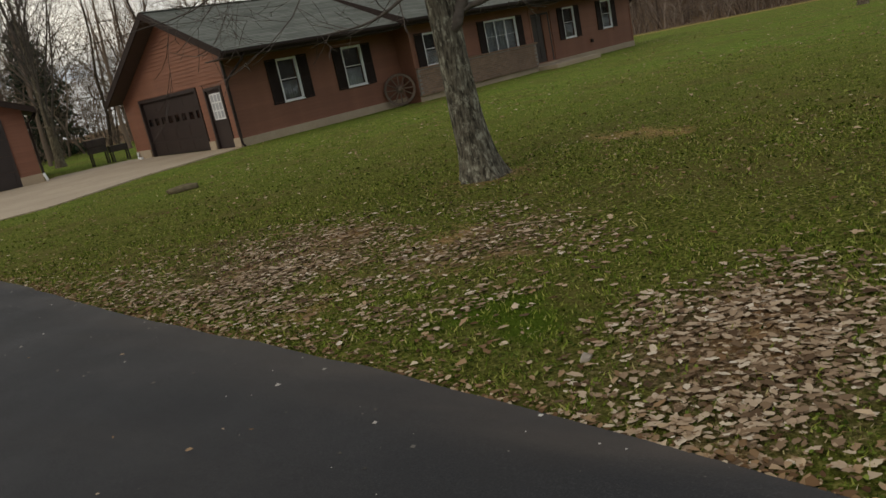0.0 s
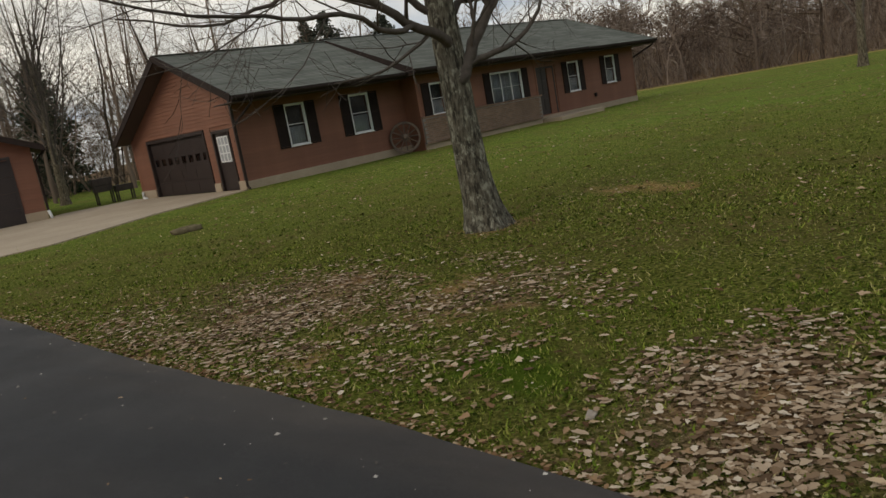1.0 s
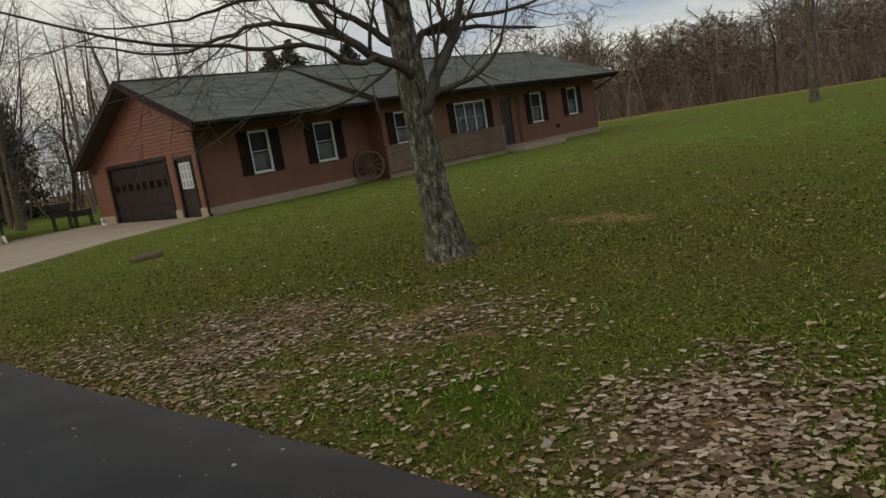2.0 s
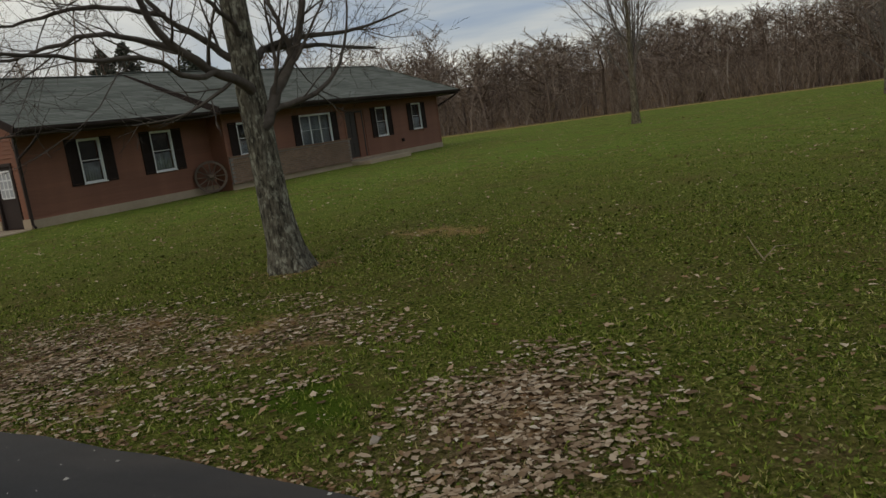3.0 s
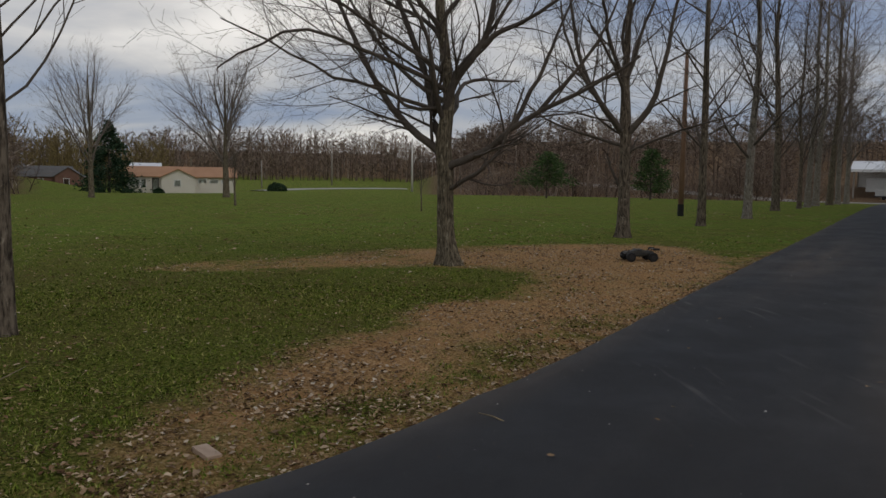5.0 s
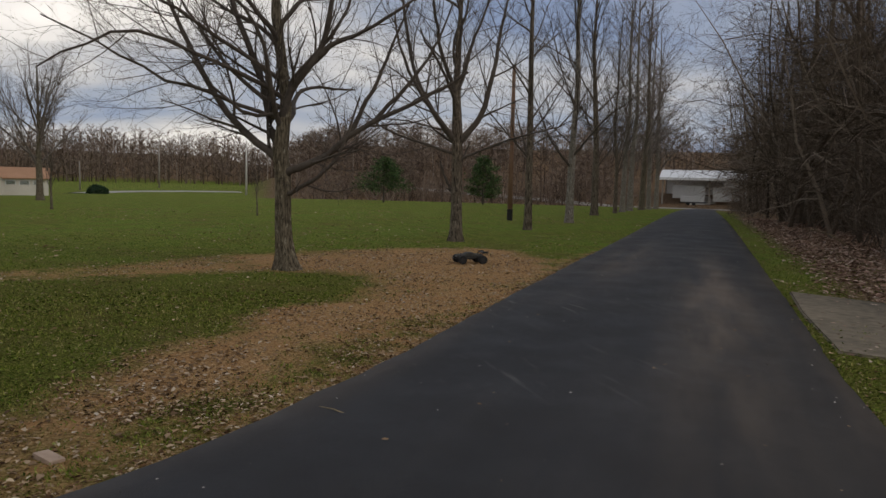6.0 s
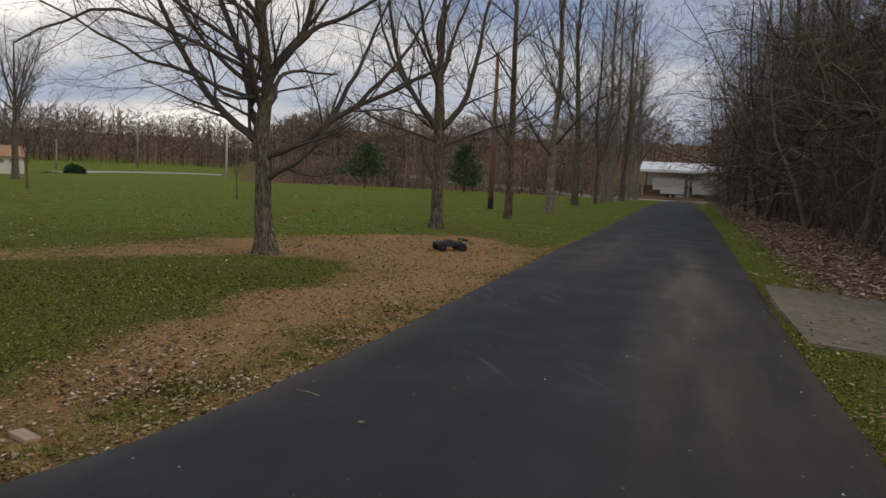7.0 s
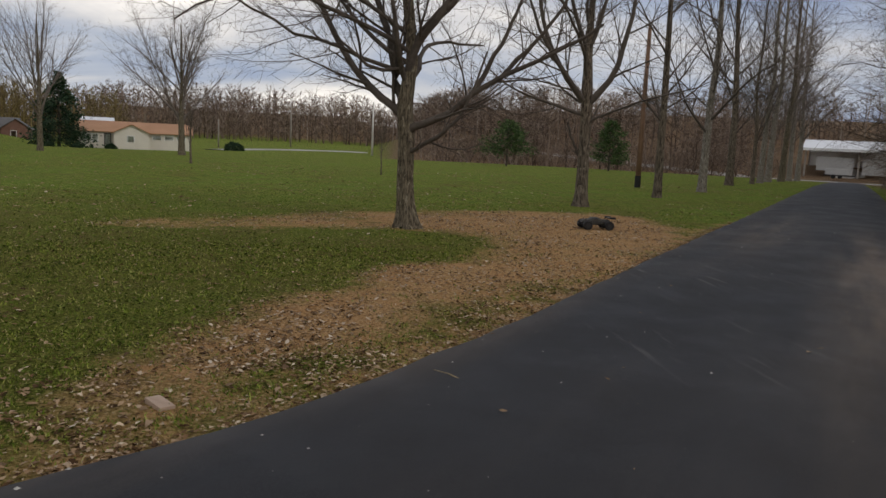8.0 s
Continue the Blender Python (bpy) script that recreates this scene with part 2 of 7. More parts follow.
BLOCK = plain("pinkish concrete block", (0.34, 0.235, 0.165), (0.48, 0.355, 0.26), 18, 0.95, 0.4, 4)
LAWN, ASPHALT = ground_material(), asphalt_material()
CONCRETE = plain("weathered concrete", (0.32, 0.245, 0.165), (0.48, 0.385, 0.275), 25, 0.9, 0.2, 0.7)
CONCRETE_GREY = plain("stained grey concrete", (0.075, 0.066, 0.052), (0.31, 0.255, 0.18), 7, 0.95, 0.25, 0.40, spec=0.1)
GRAVEL_ROAD = plain("pale gravel", (0.30, 0.28, 0.25), (0.44, 0.42, 0.39), 3, 0.95, 0.2, 0.2)
SIDING = plain("russet wood siding", (0.185, 0.072, 0.040), (0.265, 0.112, 0.064), 12, 0.7, 0.12, 1.2, stretch=(0.15, 1, 6), spread=0.08)
BRICK = plain("brown brick", (0.17, 0.105, 0.070), (0.34, 0.225, 0.155), 30, 0.9, 0.3, 3.0, spread=0.25)
SHINGLE = plain("grey-green shingles", (0.098, 0.104, 0.086), (0.195, 0.200, 0.170), 45, 0.95, 0.3, 0.7, spread=0.22)
FASCIA = plain("dark brown trim", (0.020, 0.013, 0.011), (0.040, 0.027, 0.022), 18, 0.8, 0.05, spec=0.2)
SOFFIT = plain("brown soffit", (0.045, 0.028, 0.022), (0.070, 0.046, 0.036), 12, 0.7, 0.05)
DOOR_BROWN = plain("dark brown door paint", (0.022, 0.014, 0.012), (0.040, 0.026, 0.022), 14, 0.5, 0.05)
WHITE = plain("white window paint", (0.66, 0.66, 0.64), (0.80, 0.80, 0.78), 20, 0.5, 0.05)
CURTAIN = plain("pale curtain", (0.30, 0.31, 0.32), (0.50, 0.50, 0.50), 8, 0.95, 0.2, stretch=(8, 8, 0.3))
# the darkness of unlit rooms, put into the colour of sheets behind glass
ROOM_SHADE = plain("painted room shade", (0.03, 0.032, 0.036), (0.07, 0.072, 0.075), 3, 0.9, 0)
WOOD_OLD = plain("weathered dark wood", (0.028, 0.022, 0.018), (0.085, 0.068, 0.054), 26, 0.85, 0.3, stretch=(1, 1, 0.2))
WOOD_WHEEL = plain("dark weathered wheel wood", (0.075, 0.052, 0.038), (0.210, 0.150, 0.108), 26, 0.85, 0.3, stretch=(1, 1, 0.2))
WOOD_POLE = plain("grey pole wood", (0.22, 0.19, 0.16), (0.36, 0.33, 0.29), 8, 0.9, 0.2, stretch=(1, 1, 0.1))
IRON = plain("rusty iron", (0.03, 0.022, 0.018), (0.075, 0.05, 0.036), 30, 0.7, 0.2, metal=0.4)
RUBBER = plain("black rubber", (0.008, 0.008, 0.008), (0.022, 0.021, 0.02), 40, 0.85, 0.2)
PLASTIC_BLACK = plain("black plastic", (0.008, 0.008, 0.009), (0.02, 0.02, 0.021), 20, 0.45, 0.05)
PLASTIC_GREY = plain("grey body shell", (0.018, 0.016, 0.013), (0.10, 0.094, 0.078), 9, 0.6, 0.05, spec=0.3)
TUBE_BLACK = plain("black corrugated guard", (0.006, 0.006, 0.006), (0.016, 0.016, 0.016), 30, 0.6, 0.2)
STONE = plain("pale rough stone", (0.24, 0.20, 0.155), (0.44, 0.37, 0.295), 18, 0.95, 0.4, 4)
WALL_CREAM = plain("cream siding", (0.58, 0.54, 0.46), (0.70, 0.66, 0.58), 6, 0.8, 0.05, 0.5)
ROOF_TAN = plain("tan shingles", (0.34, 0.18, 0.095), (0.48, 0.27, 0.155), 9, 0.9, 0.1, 0.4)
METAL_ROOF = plain("white painted roof sheet", (0.66, 0.67, 0.67), (0.80, 0.81, 0.81), 4, 0.45, 0.05, 0.3)
METAL_WALL = plain("weathered metal wall", (0.38, 0.38, 0.37), (0.52, 0.52, 0.50), 4, 0.6, 0.05, 0.3)
BRICK_FAR = plain("far brown brick", (0.13, 0.065, 0.045), (0.22, 0.12, 0.09), 5, 0.9, 0.05, 0.6)
ROOF_GREY = plain("grey roof", (0.09, 0.085, 0.08), (0.15, 0.145, 0.14), 6, 0.9, 0.05, 0.5)
LEAF = island("fallen leaves", [(0.0, (0.060, 0.032, 0.016)), (0.3, (0.17, 0.098, 0.050)), (0.6, (0.29, 0.182, 0.098)), (0.9, (0.42, 0.30, 0.185)), (1.0, (0.58, 0.48, 0.34))], 1.0, 0.03)
LEAF_PALE = island("pale fallen leaves", [(0.0, (0.13, 0.078, 0.040)), (0.45, (0.33, 0.220, 0.128)), (0.85, (0.48, 0.350, 0.225)), (1.0, (0.62, 0.50, 0.36))], 1.0, 0.03)
LEAF_HEAP = island("matted dry leaves", [(0.0, (0.070, 0.042, 0.024)), (0.3, (0.21, 0.138, 0.083)), (0.6, (0.37, 0.265, 0.172)), (0.9, (0.50, 0.39, 0.275)), (1.0, (0.62, 0.53, 0.41))], 1.0, 0.03)
LEAF_MIX = island("trodden leaf debris", [(0.0, (0.045, 0.027, 0.014)), (0.32, (0.110, 0.066, 0.034)), (0.6, (0.28, 0.180, 0.098)), (0.88, (0.48, 0.34, 0.21)), (1.0, (0.68, 0.56, 0.42))], 1.0, 0.03)
LEAF_RED = island("red-brown leaf litter", [(0.0, (0.11, 0.062, 0.042)), (0.4, (0.33, 0.205, 0.145)), (0.8, (0.47, 0.325, 0.24)), (1.0, (0.62, 0.50, 0.40))], 1.0, 0.04)
DRY_GRASS = island("dry grass", [(0.0, (0.05, 0.036, 0.016)), (0.5, (0.17, 0.125, 0.055)), (0.85, (0.33, 0.26, 0.13)), (1.0, (0.50, 0.42, 0.26))], 0.9, 0.15)
GRASS = island("grass blades", [(0.0, (0.026, 0.040, 0.005)), (0.35, (0.100, 0.150, 0.018)), (0.7, (0.22, 0.275, 0.044)), (0.90, (0.36, 0.35, 0.095)), (1.0, (0.50, 0.42, 0.20))], 1.0, 0.03)
WEED = island("clover and moss leaves", [(0.0, (0.018, 0.028, 0.005)), (0.35, (0.078, 0.110, 0.018)), (0.75, (0.175, 0.215, 0.042)), (0.92, (0.26, 0.275, 0.075)), (0.96, (0.26, 0.20, 0.10)), (1.0, (0.36, 0.29, 0.17))], 1.0, 0.03)


def glass_material():
    m, n, l, p = tree_of("window glass")
    p.inputs["Base Color"].default_value = (0.75, 0.80, 0.82, 1)
    p.inputs["Roughness"].default_value = 0.02
    p.inputs["Transmission Weight"].default_value = 1.0
    p.inputs["IOR"].default_value = 1.45
    return m


GLASS = glass_material()

# ---- mesh helpers ----
def mesh_object(name, verts, faces, material, parent=None, label="", smooth=False):
    me = bpy.data.meshes.new(name)
    me.from_pydata(verts, [], faces)
    me.materials.append(material)
    if smooth:
        me.polygons.foreach_set("use_smooth", [True] * len(me.polygons))
    ob = new(name, me)
    if parent:
        ob.parent = parent
    if label:
        ob["label"] = label
    return ob


def array_mesh(name, verts, faces, material, parent=None, smooth=False):
    """verts (n, 3) and faces (m, k), all faces with k corners, as numpy arrays."""
    me = bpy.data.meshes.new(name)
    k = faces.shape[1]
    me.vertices.add(len(verts)); me.loops.add(faces.size); me.polygons.add(len(faces))
    me.vertices.foreach_set("co", np.ascontiguousarray(verts, dtype=np.float32).ravel())
    me.loops.foreach_set("vertex_index", np.ascontiguousarray(faces, dtype=np.int32).ravel())
    me.polygons.foreach_set("loop_start", np.arange(0, faces.size, k, dtype=np.int32))
    if smooth:
        me.polygons.foreach_set("use_smooth", np.ones(len(faces), dtype=bool))
    me.update(calc_edges=True)
    me.materials.append(material)
    ob = new(name, me)
    if parent:
        ob.parent = parent
    return ob


def part(name, bm, material, parent=None, label="", smooth=False):
    me = bpy.data.meshes.new(name)
    bm.to_mesh(me)
    bm.free()
    me.materials.append(material)
    if smooth:
        me.polygons.foreach_set("use_smooth", [True] * len(me.polygons))
    ob = new(name, me)
    if parent:
        ob.parent = parent
    if label:
        ob["label"] = label
    return ob


def empty(name, m=None):
    ob = new(name)
    if m is not None:
        ob.matrix_world = m
    return ob


def box(x0, x1, y0, y1, z0, z1, bevel=0.0, bm=None):
    bm = bm or bmesh.new()
    r = bmesh.ops.create_cube(bm, size=1)
    bmesh.ops.transform(bm, matrix=Matrix.Translation(((x0 + x1) / 2, (y0 + y1) / 2, (z0 + z1) / 2)) @ Matrix.Diagonal((x1 - x0, y1 - y0, z1 - z0, 1)), verts=r["verts"])
    if bevel:
        bmesh.ops.bevel(bm, geom=list({e for v in r["verts"] for e in v.link_edges}), offset=bevel, segments=2, affect="EDGES", profile=0.7)
    return bm


def prism(outline, m, depth):
    """A flat outline of (x, y) raised by depth along its own z, then laid by m."""
    bm = bmesh.new()
    low = [bm.verts.new(m @ Vector((x, y, 0))) for x, y in outline]
    top = [bm.verts.new(m @ Vector((x, y, depth))) for x, y in outline]
    bm.faces.new(low[::-1]); bm.faces.new(top)
    for i in range(len(low)):
        j = (i + 1) % len(low)
        bm.faces.new((low[i], low[j], top[j], top[i]))
    bmesh.ops.recalc_face_normals(bm, faces=bm.faces)
    return bm


def rod(points, radii, sides=8, bm=None):
    """A closed tapering tube through points."""
    bm = bm or bmesh.new()
    pts = [Vector(p) for p in points]
    rings = []
    for i, p in enumerate(pts):
        d = (pts[min(i + 1, len(pts) - 1)] - pts[max(i - 1, 0)]).normalized()
        a = d.cross(Vector((0.13, 0.2, 1) if abs(d.z) < 0.9 else (1, 0.1, 0))).normalized()
        b = d.cross(a)
        r = radii[i] if isinstance(radii, (list, tuple)) else radii
        rings.append([bm.verts.new(p + a * (r * math.cos(2 * math.pi * k / sides)) + b * (r * math.sin(2 * math.pi * k / sides))) for k in range(sides)])
    for q, w in zip(rings, rings[1:]):
        for k in range(sides):
            bm.faces.new((q[k], q[(k + 1) % sides], w[(k + 1) % sides], w[k]))
    bm.faces.new(rings[0][::-1]); bm.faces.new(rings[-1])
    return bm


# ---- ground ----
def smooth_line(pts, step=0.6):
    """Points along a smooth curve through pts (Catmull-Rom)."""
    p = [Vector((*q, 0)) for q in pts]
    p = [p[0] * 2 - p[1], *p, p[-1] * 2 - p[-2]]
    out = []
    for i in range(1, len(p) - 2):
        a, b, c, d = p[i - 1:i + 3]
        n = max(2, int((c - b).length / step))
        for k in range(n):
            t = k / n
            out.append(0.5 * ((2 * b) + (c - a) * t + (2 * a - 5 * b + 4 * c - d) * t * t + (3 * b - a - 3 * c + d) * t ** 3))
    out.append(p[-2])
    return np.array([(v.x, v.y) for v in out])


DRIVE_LEFT = smooth_line([(-13, 24.5), (-8.6, 19), (-4.6, 13.6), (-2.21, 9.92), (-0.63, 6.98), (0.86, 4.44), (1.99, 2.3), (3.55, -0.9), (4.45, -2.1), (5.94, -3.84), (8.24, -6.32), (13.77, -12.33), (19.75, -18.9), (30, -30), (45, -46.2), (62, -65), (77, -81.5)])
DRIVE_RIGHT = smooth_line([(-17.5, 21), (-12.5, 15.5), (-8.0, 9.6), (-5.4, 6.0), (-3.6, 2.7), (-2.2, 0.2), (-0.6, -2.3), (1.25, -4.6), (3.91, -7.36), (6.3, -9.95), (9.92, -13.8), (20, -24.6), (34.1, -39.6), (55, -61.7), (74, -83)])


def resample(line, n):
    d = np.concatenate([[0], np.cumsum(np.hypot(*np.diff(line, axis=0).T))])
    s = np.linspace(0, 1, n) ** 1.0 * d[-1]
    return np.stack([np.interp(s, d, line[:, 0]), np.interp(s, d, line[:, 1])], 1)


def line_dist(x, y, line):
    best = np.full(x.shape, 1e9)
    for a, b in zip(line[:-1], line[1:]):
        ab = b - a
        t = np.clip(((x - a[0]) * ab[0] + (y - a[1]) * ab[1]) / (ab @ ab + 1e-12), 0, 1)
        best = np.minimum(best, np.hypot(x - a[0] - t * ab[0], y - a[1] - t * ab[1]))
    return best


def wave(x, y, scale, seed):
    """Smooth cheap noise for arrays, about -1 to 1."""
    r = np.random.RandomState(seed)
    out = np.zeros_like(x)
    for k in range(6):
        a, f, ph = r.uniform(0, 6.28), scale * r.uniform(0.6, 1.7), r.uniform(0, 6.28)
        out = out + np.sin((x * np.cos(a) + y * np.sin(a)) * f + ph + 1.3 * np.sin((x * np.sin(a) - y * np.cos(a)) * f * 0.7 + ph * 2))
    return out / 3.2


def height(x, y):
    """The lawn crowns gently, falls away past thirty metres, and rises into wooded hills."""
    d, a = np.hypot(x, y), np.degrees(np.arctan2(y, x))
    z = -0.00014 * np.clip(d - 30, 0, 88) ** 2
    north = np.clip((a - 8) / 14, 0, 1) * np.clip((100 - a) / 15, 0, 1)
    z = z + north * 0.105 * np.clip(d - 84, 0, 72)
    mid = np.clip((14 - a) / 10, 0, 1) * np.clip((a + 20) / 8, 0, 1)
    z = z + mid * (0.016 * np.clip(d - 138, 0, 90) + 0.15 * np.clip(d - 235, 0, 66))
    south = np.clip((-14 - a) / 8, 0, 1)
    z = z + south * 0.14 * np.clip(d - 118, 0, 90)
    near = np.exp(-(d / 45) ** 2)
    z = z + 0.012 * wave(x, y, 0.9, 3) * near + 0.15 * wave(x, y, 0.06, 4) * np.clip(d / 60 - 0.8, 0, 1)
    return z


def h1(x, y):
    return float(height(np.array([float(x)]), np.array([float(y)]))[0])


TRACK_EDGE = smooth_line([(4.0, 0.7), (4.7, 0.0), (5.2, -0.4), (6.2, -1.0), (7.9, -2.3), (8.8, -3.3), (9.4, -4.2), (10.9, -5.4), (12.0, -5.6), (12.9, -4.4), (12.9, -1.9), (13.1, 0.7),
                          (13.7, 0.8), (14.3, 0.1), (15.2, -2.1), (16.2, -4.1), (16.9, -6.5), (17.2, -8.6), (16.6, -11.0), (15.0, -11.3), (13.0, -10.6), (10.7, -8.8), (8.2, -6.2), (7.3, -4.9), (6.4, -3.5), (5.5, -2.3), (4.5, -1.1), (3.7, -0.4), (4.0, 0.7)], 0.6)


def inside(x, y, poly):
    """True inside the closed outline poly."""
    hit = np.zeros(x.shape, bool)
    j = len(poly) - 1
    for i in range(len(poly)):
        xi, yi, xj, yj = *poly[i], *poly[j]
        hit ^= ((yi > y) != (yj > y)) & (x < (xj - xi) * (y - yi) / (yj - yi + 1e-12) + xi)
        j = i
    return hit


def blob(x, y, cx, cy, rx, ry, turn=0.0):
    c, s = math.cos(turn), math.sin(turn)
    u, v = (x - cx) * c + (y - cy) * s, -(x - cx) * s + (y - cy) * c
    return np.clip(1.25 - np.hypot(u / rx, v / ry), 0, 1)


def cover(x, y):
    """How bare, how leaf-strewn and how mossy the lawn is, 0 to 1."""
    d = line_dist(x, y, TRACK_EDGE)
    d = np.where(inside(x, y, TRACK_EDGE), d, -d) + 0.16 * wave(x, y, 2.6, 61) + 0.08 * wave(x, y, 7, 62)
    worn = np.clip(0.5 + d / 0.9, 0, 1)
    bare = worn * np.where((x > 12.4) & (y > -4.6), 0.60, 0.80) * (1 + 0.22 * wave(x, y, 1.5, 63))
    bare = np.maximum(bare, np.clip(worn * 1.3 * blob(x, y, 12.6, -8.6, 3.6, 2.0, -0.72), 0, 1))
    verge = line_dist(x, y, DRIVE_LEFT) + 0.12 * wave(x, y, 3, 64)
    bare = np.maximum(bare, np.clip(0.85 - verge / 0.75, 0, 1) * np.clip((3.4 - y) / 3, 0.35, 0.9) * np.clip((18 + y) / 6, 0.3, 1))
    bare = np.maximum(bare, 0.52 * blob(x, y, 2.62, 3.42, 0.9, 0.55, 0.75))
    bare = np.maximum(bare, 0.5 * blob(x, y, 9.3, 4.4, 0.6, 0.3, -0.6))
    bare = np.maximum(bare, 0.62 * blob(x, y, 5.6, 9.4, 1.5, 0.55, -1.1))
    bare = np.maximum(bare, 0.34 * blob(x, y, 1.7, 6.6, 1.7, 1.0, -0.9))
    bare = np.maximum(bare, 0.50 * blob(x, y, 3.3, 9.0, 0.9, 0.9))
    right = line_dist(x, y, DRIVE_RIGHT)
    side = np.clip((-x - y - 2) / 3, 0, 1)
    for cx, cy, rx, ry, k in ((1.45, 7.9, 0.9, 0.42, 0.60), (1.95, 5.95, 0.8, 0.38, 0.55), (0.5, 7.1, 0.7, 0.35, 0.52), (0.85, 5.7, 0.6, 0.3, 0.50), (2.5, 6.7, 0.6, 0.3, 0.5)):
        bare = np.maximum(bare, k * blob(x, y, cx, cy, rx, ry, -0.9))
    litter = np.maximum(0.50 * blob(x, y, 1.0, 7.1, 2.6, 1.7, -0.9) + 0.25 * wave(x, y, 2.2, 66), 0.95 * blob(x, y, 2.62, 3.35, 1.0, 0.68, 0.75))
    litter = np.maximum(litter, 0.75 * blob(x, y, 2.2, 2.85, 0.6, 0.4, 0.75))
    litter = np.maximum(litter, 0.6 * blob(x, y, 3.35, 9.0, 0.75, 0.6))
    litter = np.maximum(litter, 0.5 * blob(x, y, 3.2, 2.1, 0.4, 0.3) + 0.6 * blob(x, y, 9.3, 4.4, 0.7, 0.35, -0.6))
    litter = np.maximum(litter, side * np.clip(right / 0.9 - 0.75, 0, 1))
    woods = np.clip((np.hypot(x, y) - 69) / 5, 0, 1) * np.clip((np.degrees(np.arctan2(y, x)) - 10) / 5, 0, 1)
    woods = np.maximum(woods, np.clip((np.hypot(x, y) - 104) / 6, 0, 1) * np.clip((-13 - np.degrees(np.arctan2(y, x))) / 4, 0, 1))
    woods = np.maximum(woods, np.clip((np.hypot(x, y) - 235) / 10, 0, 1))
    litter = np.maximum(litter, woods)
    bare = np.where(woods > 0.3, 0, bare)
    edge_band = np.exp(-((np.hypot(x, y) - 67) / 3.0) ** 2) * np.clip((np.degrees(np.arctan2(y, x)) - 10) / 5, 0, 1)
    bare = np.maximum(bare, 0.7 * edge_band)
    moss = 1.2 * blob(x, y, 1.85, 4.5, 0.75, 0.5, -0.8)
    return np.clip(bare, 0, 1), np.clip(litter, 0, 1), np.clip(moss, 0, 1)


def build_ground():
    n = 210
    t = np.linspace(-1, 1, n)
    axis = 14 * np.sinh(t * 4.0) / math.sinh(1.0) * 1.05
    axis = np.sign(axis) * np.minimum(np.abs(axis), 900)
    gx, gy = np.meshgrid(axis + 6, axis + 0, indexing="ij")
    gx, gy = gx.ravel(), gy.ravel()
    z = height(gx, gy)
    # under the drive the ground lies a little lower, so that the asphalt stands proud
    verts = np.stack([gx, gy, z], 1)
    i = np.arange(n * n).reshape(n, n)
    faces = np.stack([i[:-1, :-1], i[1:, :-1], i[1:, 1:], i[:-1, 1:]], -1).reshape(-1, 4)
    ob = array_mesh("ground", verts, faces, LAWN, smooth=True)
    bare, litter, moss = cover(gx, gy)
    # alpha: how far the near lawn takes the painted shade between blades
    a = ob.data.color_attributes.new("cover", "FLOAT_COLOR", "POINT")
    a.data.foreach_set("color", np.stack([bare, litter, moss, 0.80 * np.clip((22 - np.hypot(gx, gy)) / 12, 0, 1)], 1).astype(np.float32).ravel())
    tagged(ob, "mown lawn with bare dirt track and leaf litter", "lawn", kind="structure")


build_ground()


def build_drive():
    n = 420
    a, b = resample(DRIVE_LEFT, n), resample(DRIVE_RIGHT, n)
    cols = 19
    verts, faces = [], []
    for k in range(n):
        for c in range(cols):
            f = c / (cols - 1)
            jit = 0.007 * math.sin(k * 1.7 + c) + 0.005 * math.sin(k * 0.61) + 0.006 * math.sin(k * 4.1) if c in (0, cols - 1) else 0
            x, y = a[k] * (1 - f) + b[k] * f + jit
            crown = 0.045 + 0.05 * (1 - (2 * f - 1) ** 2)
            verts.append((x, y, h1(x, y) + crown))
        for q, f in ((0, -0.03), (1, 1.03)):
            x, y = a[k] * (1 - f) + b[k] * f
            verts.append((x, y, h1(x, y) - 0.05))
    w = cols + 2
    for k in range(n - 1):
        for c in range(cols - 1):
            faces.append((k * w + c, (k + 1) * w + c, (k + 1) * w + c + 1, k * w + c + 1))
        faces.append((k * w + cols, (k + 1) * w + cols, (k + 1) * w, k * w))
        faces.append((k * w + cols - 1, (k + 1) * w + cols - 1, (k + 1) * w + cols + 1, k * w + cols + 1))
    ob = mesh_object("road", verts, faces, ASPHALT, smooth=True)
    v = np.array(verts)
    x, y = v[:, 0], v[:, 1]
    edge = np.minimum(line_dist(x, y, DRIVE_LEFT), line_dist(x, y, DRIVE_RIGHT))
    lane = np.exp(-((line_dist(x, y, DRIVE_RIGHT) - 1.0) / 0.45) ** 2) * np.exp(-((np.hypot(x - 7.5, y + 9)) / 6.5) ** 2)
    far_lane = np.exp(-((line_dist(x, y, DRIVE_LEFT) - 1.0) / 0.6) ** 2) * np.exp(-((np.hypot(x - 12, y + 13)) / 5) ** 2)
    dust = 1.25 * lane + 0.8 * far_lane + 0.5 * np.exp(-(edge / 0.22) ** 2) + 0.05 * np.clip(wave(x, y, 0.35, 31), 0, 1)
    scuff = np.exp(-(np.hypot(x - 7.9, (y + 6.6)) / 1.5) ** 2) + 0.9 * np.exp(-(np.hypot((x - 4.6) / 1.3, y + 4.5) / 0.8) ** 2) + 0.5 * np.exp(-(np.hypot(x - 12, y + 11.8) / 2.2) ** 2)
    at = ob.data.color_attributes.new("wear", "FLOAT_COLOR", "POINT")
    at.data.foreach_set("color", np.stack([np.clip(dust, 0, 1), np.clip(scuff, 0, 1), 0 * dust, 1 + 0 * dust], 1).astype(np.float32).ravel())
    tagged(ob, "narrow black asphalt driveway with dusty scuffs", "driveway", kind="structure")


build_drive()


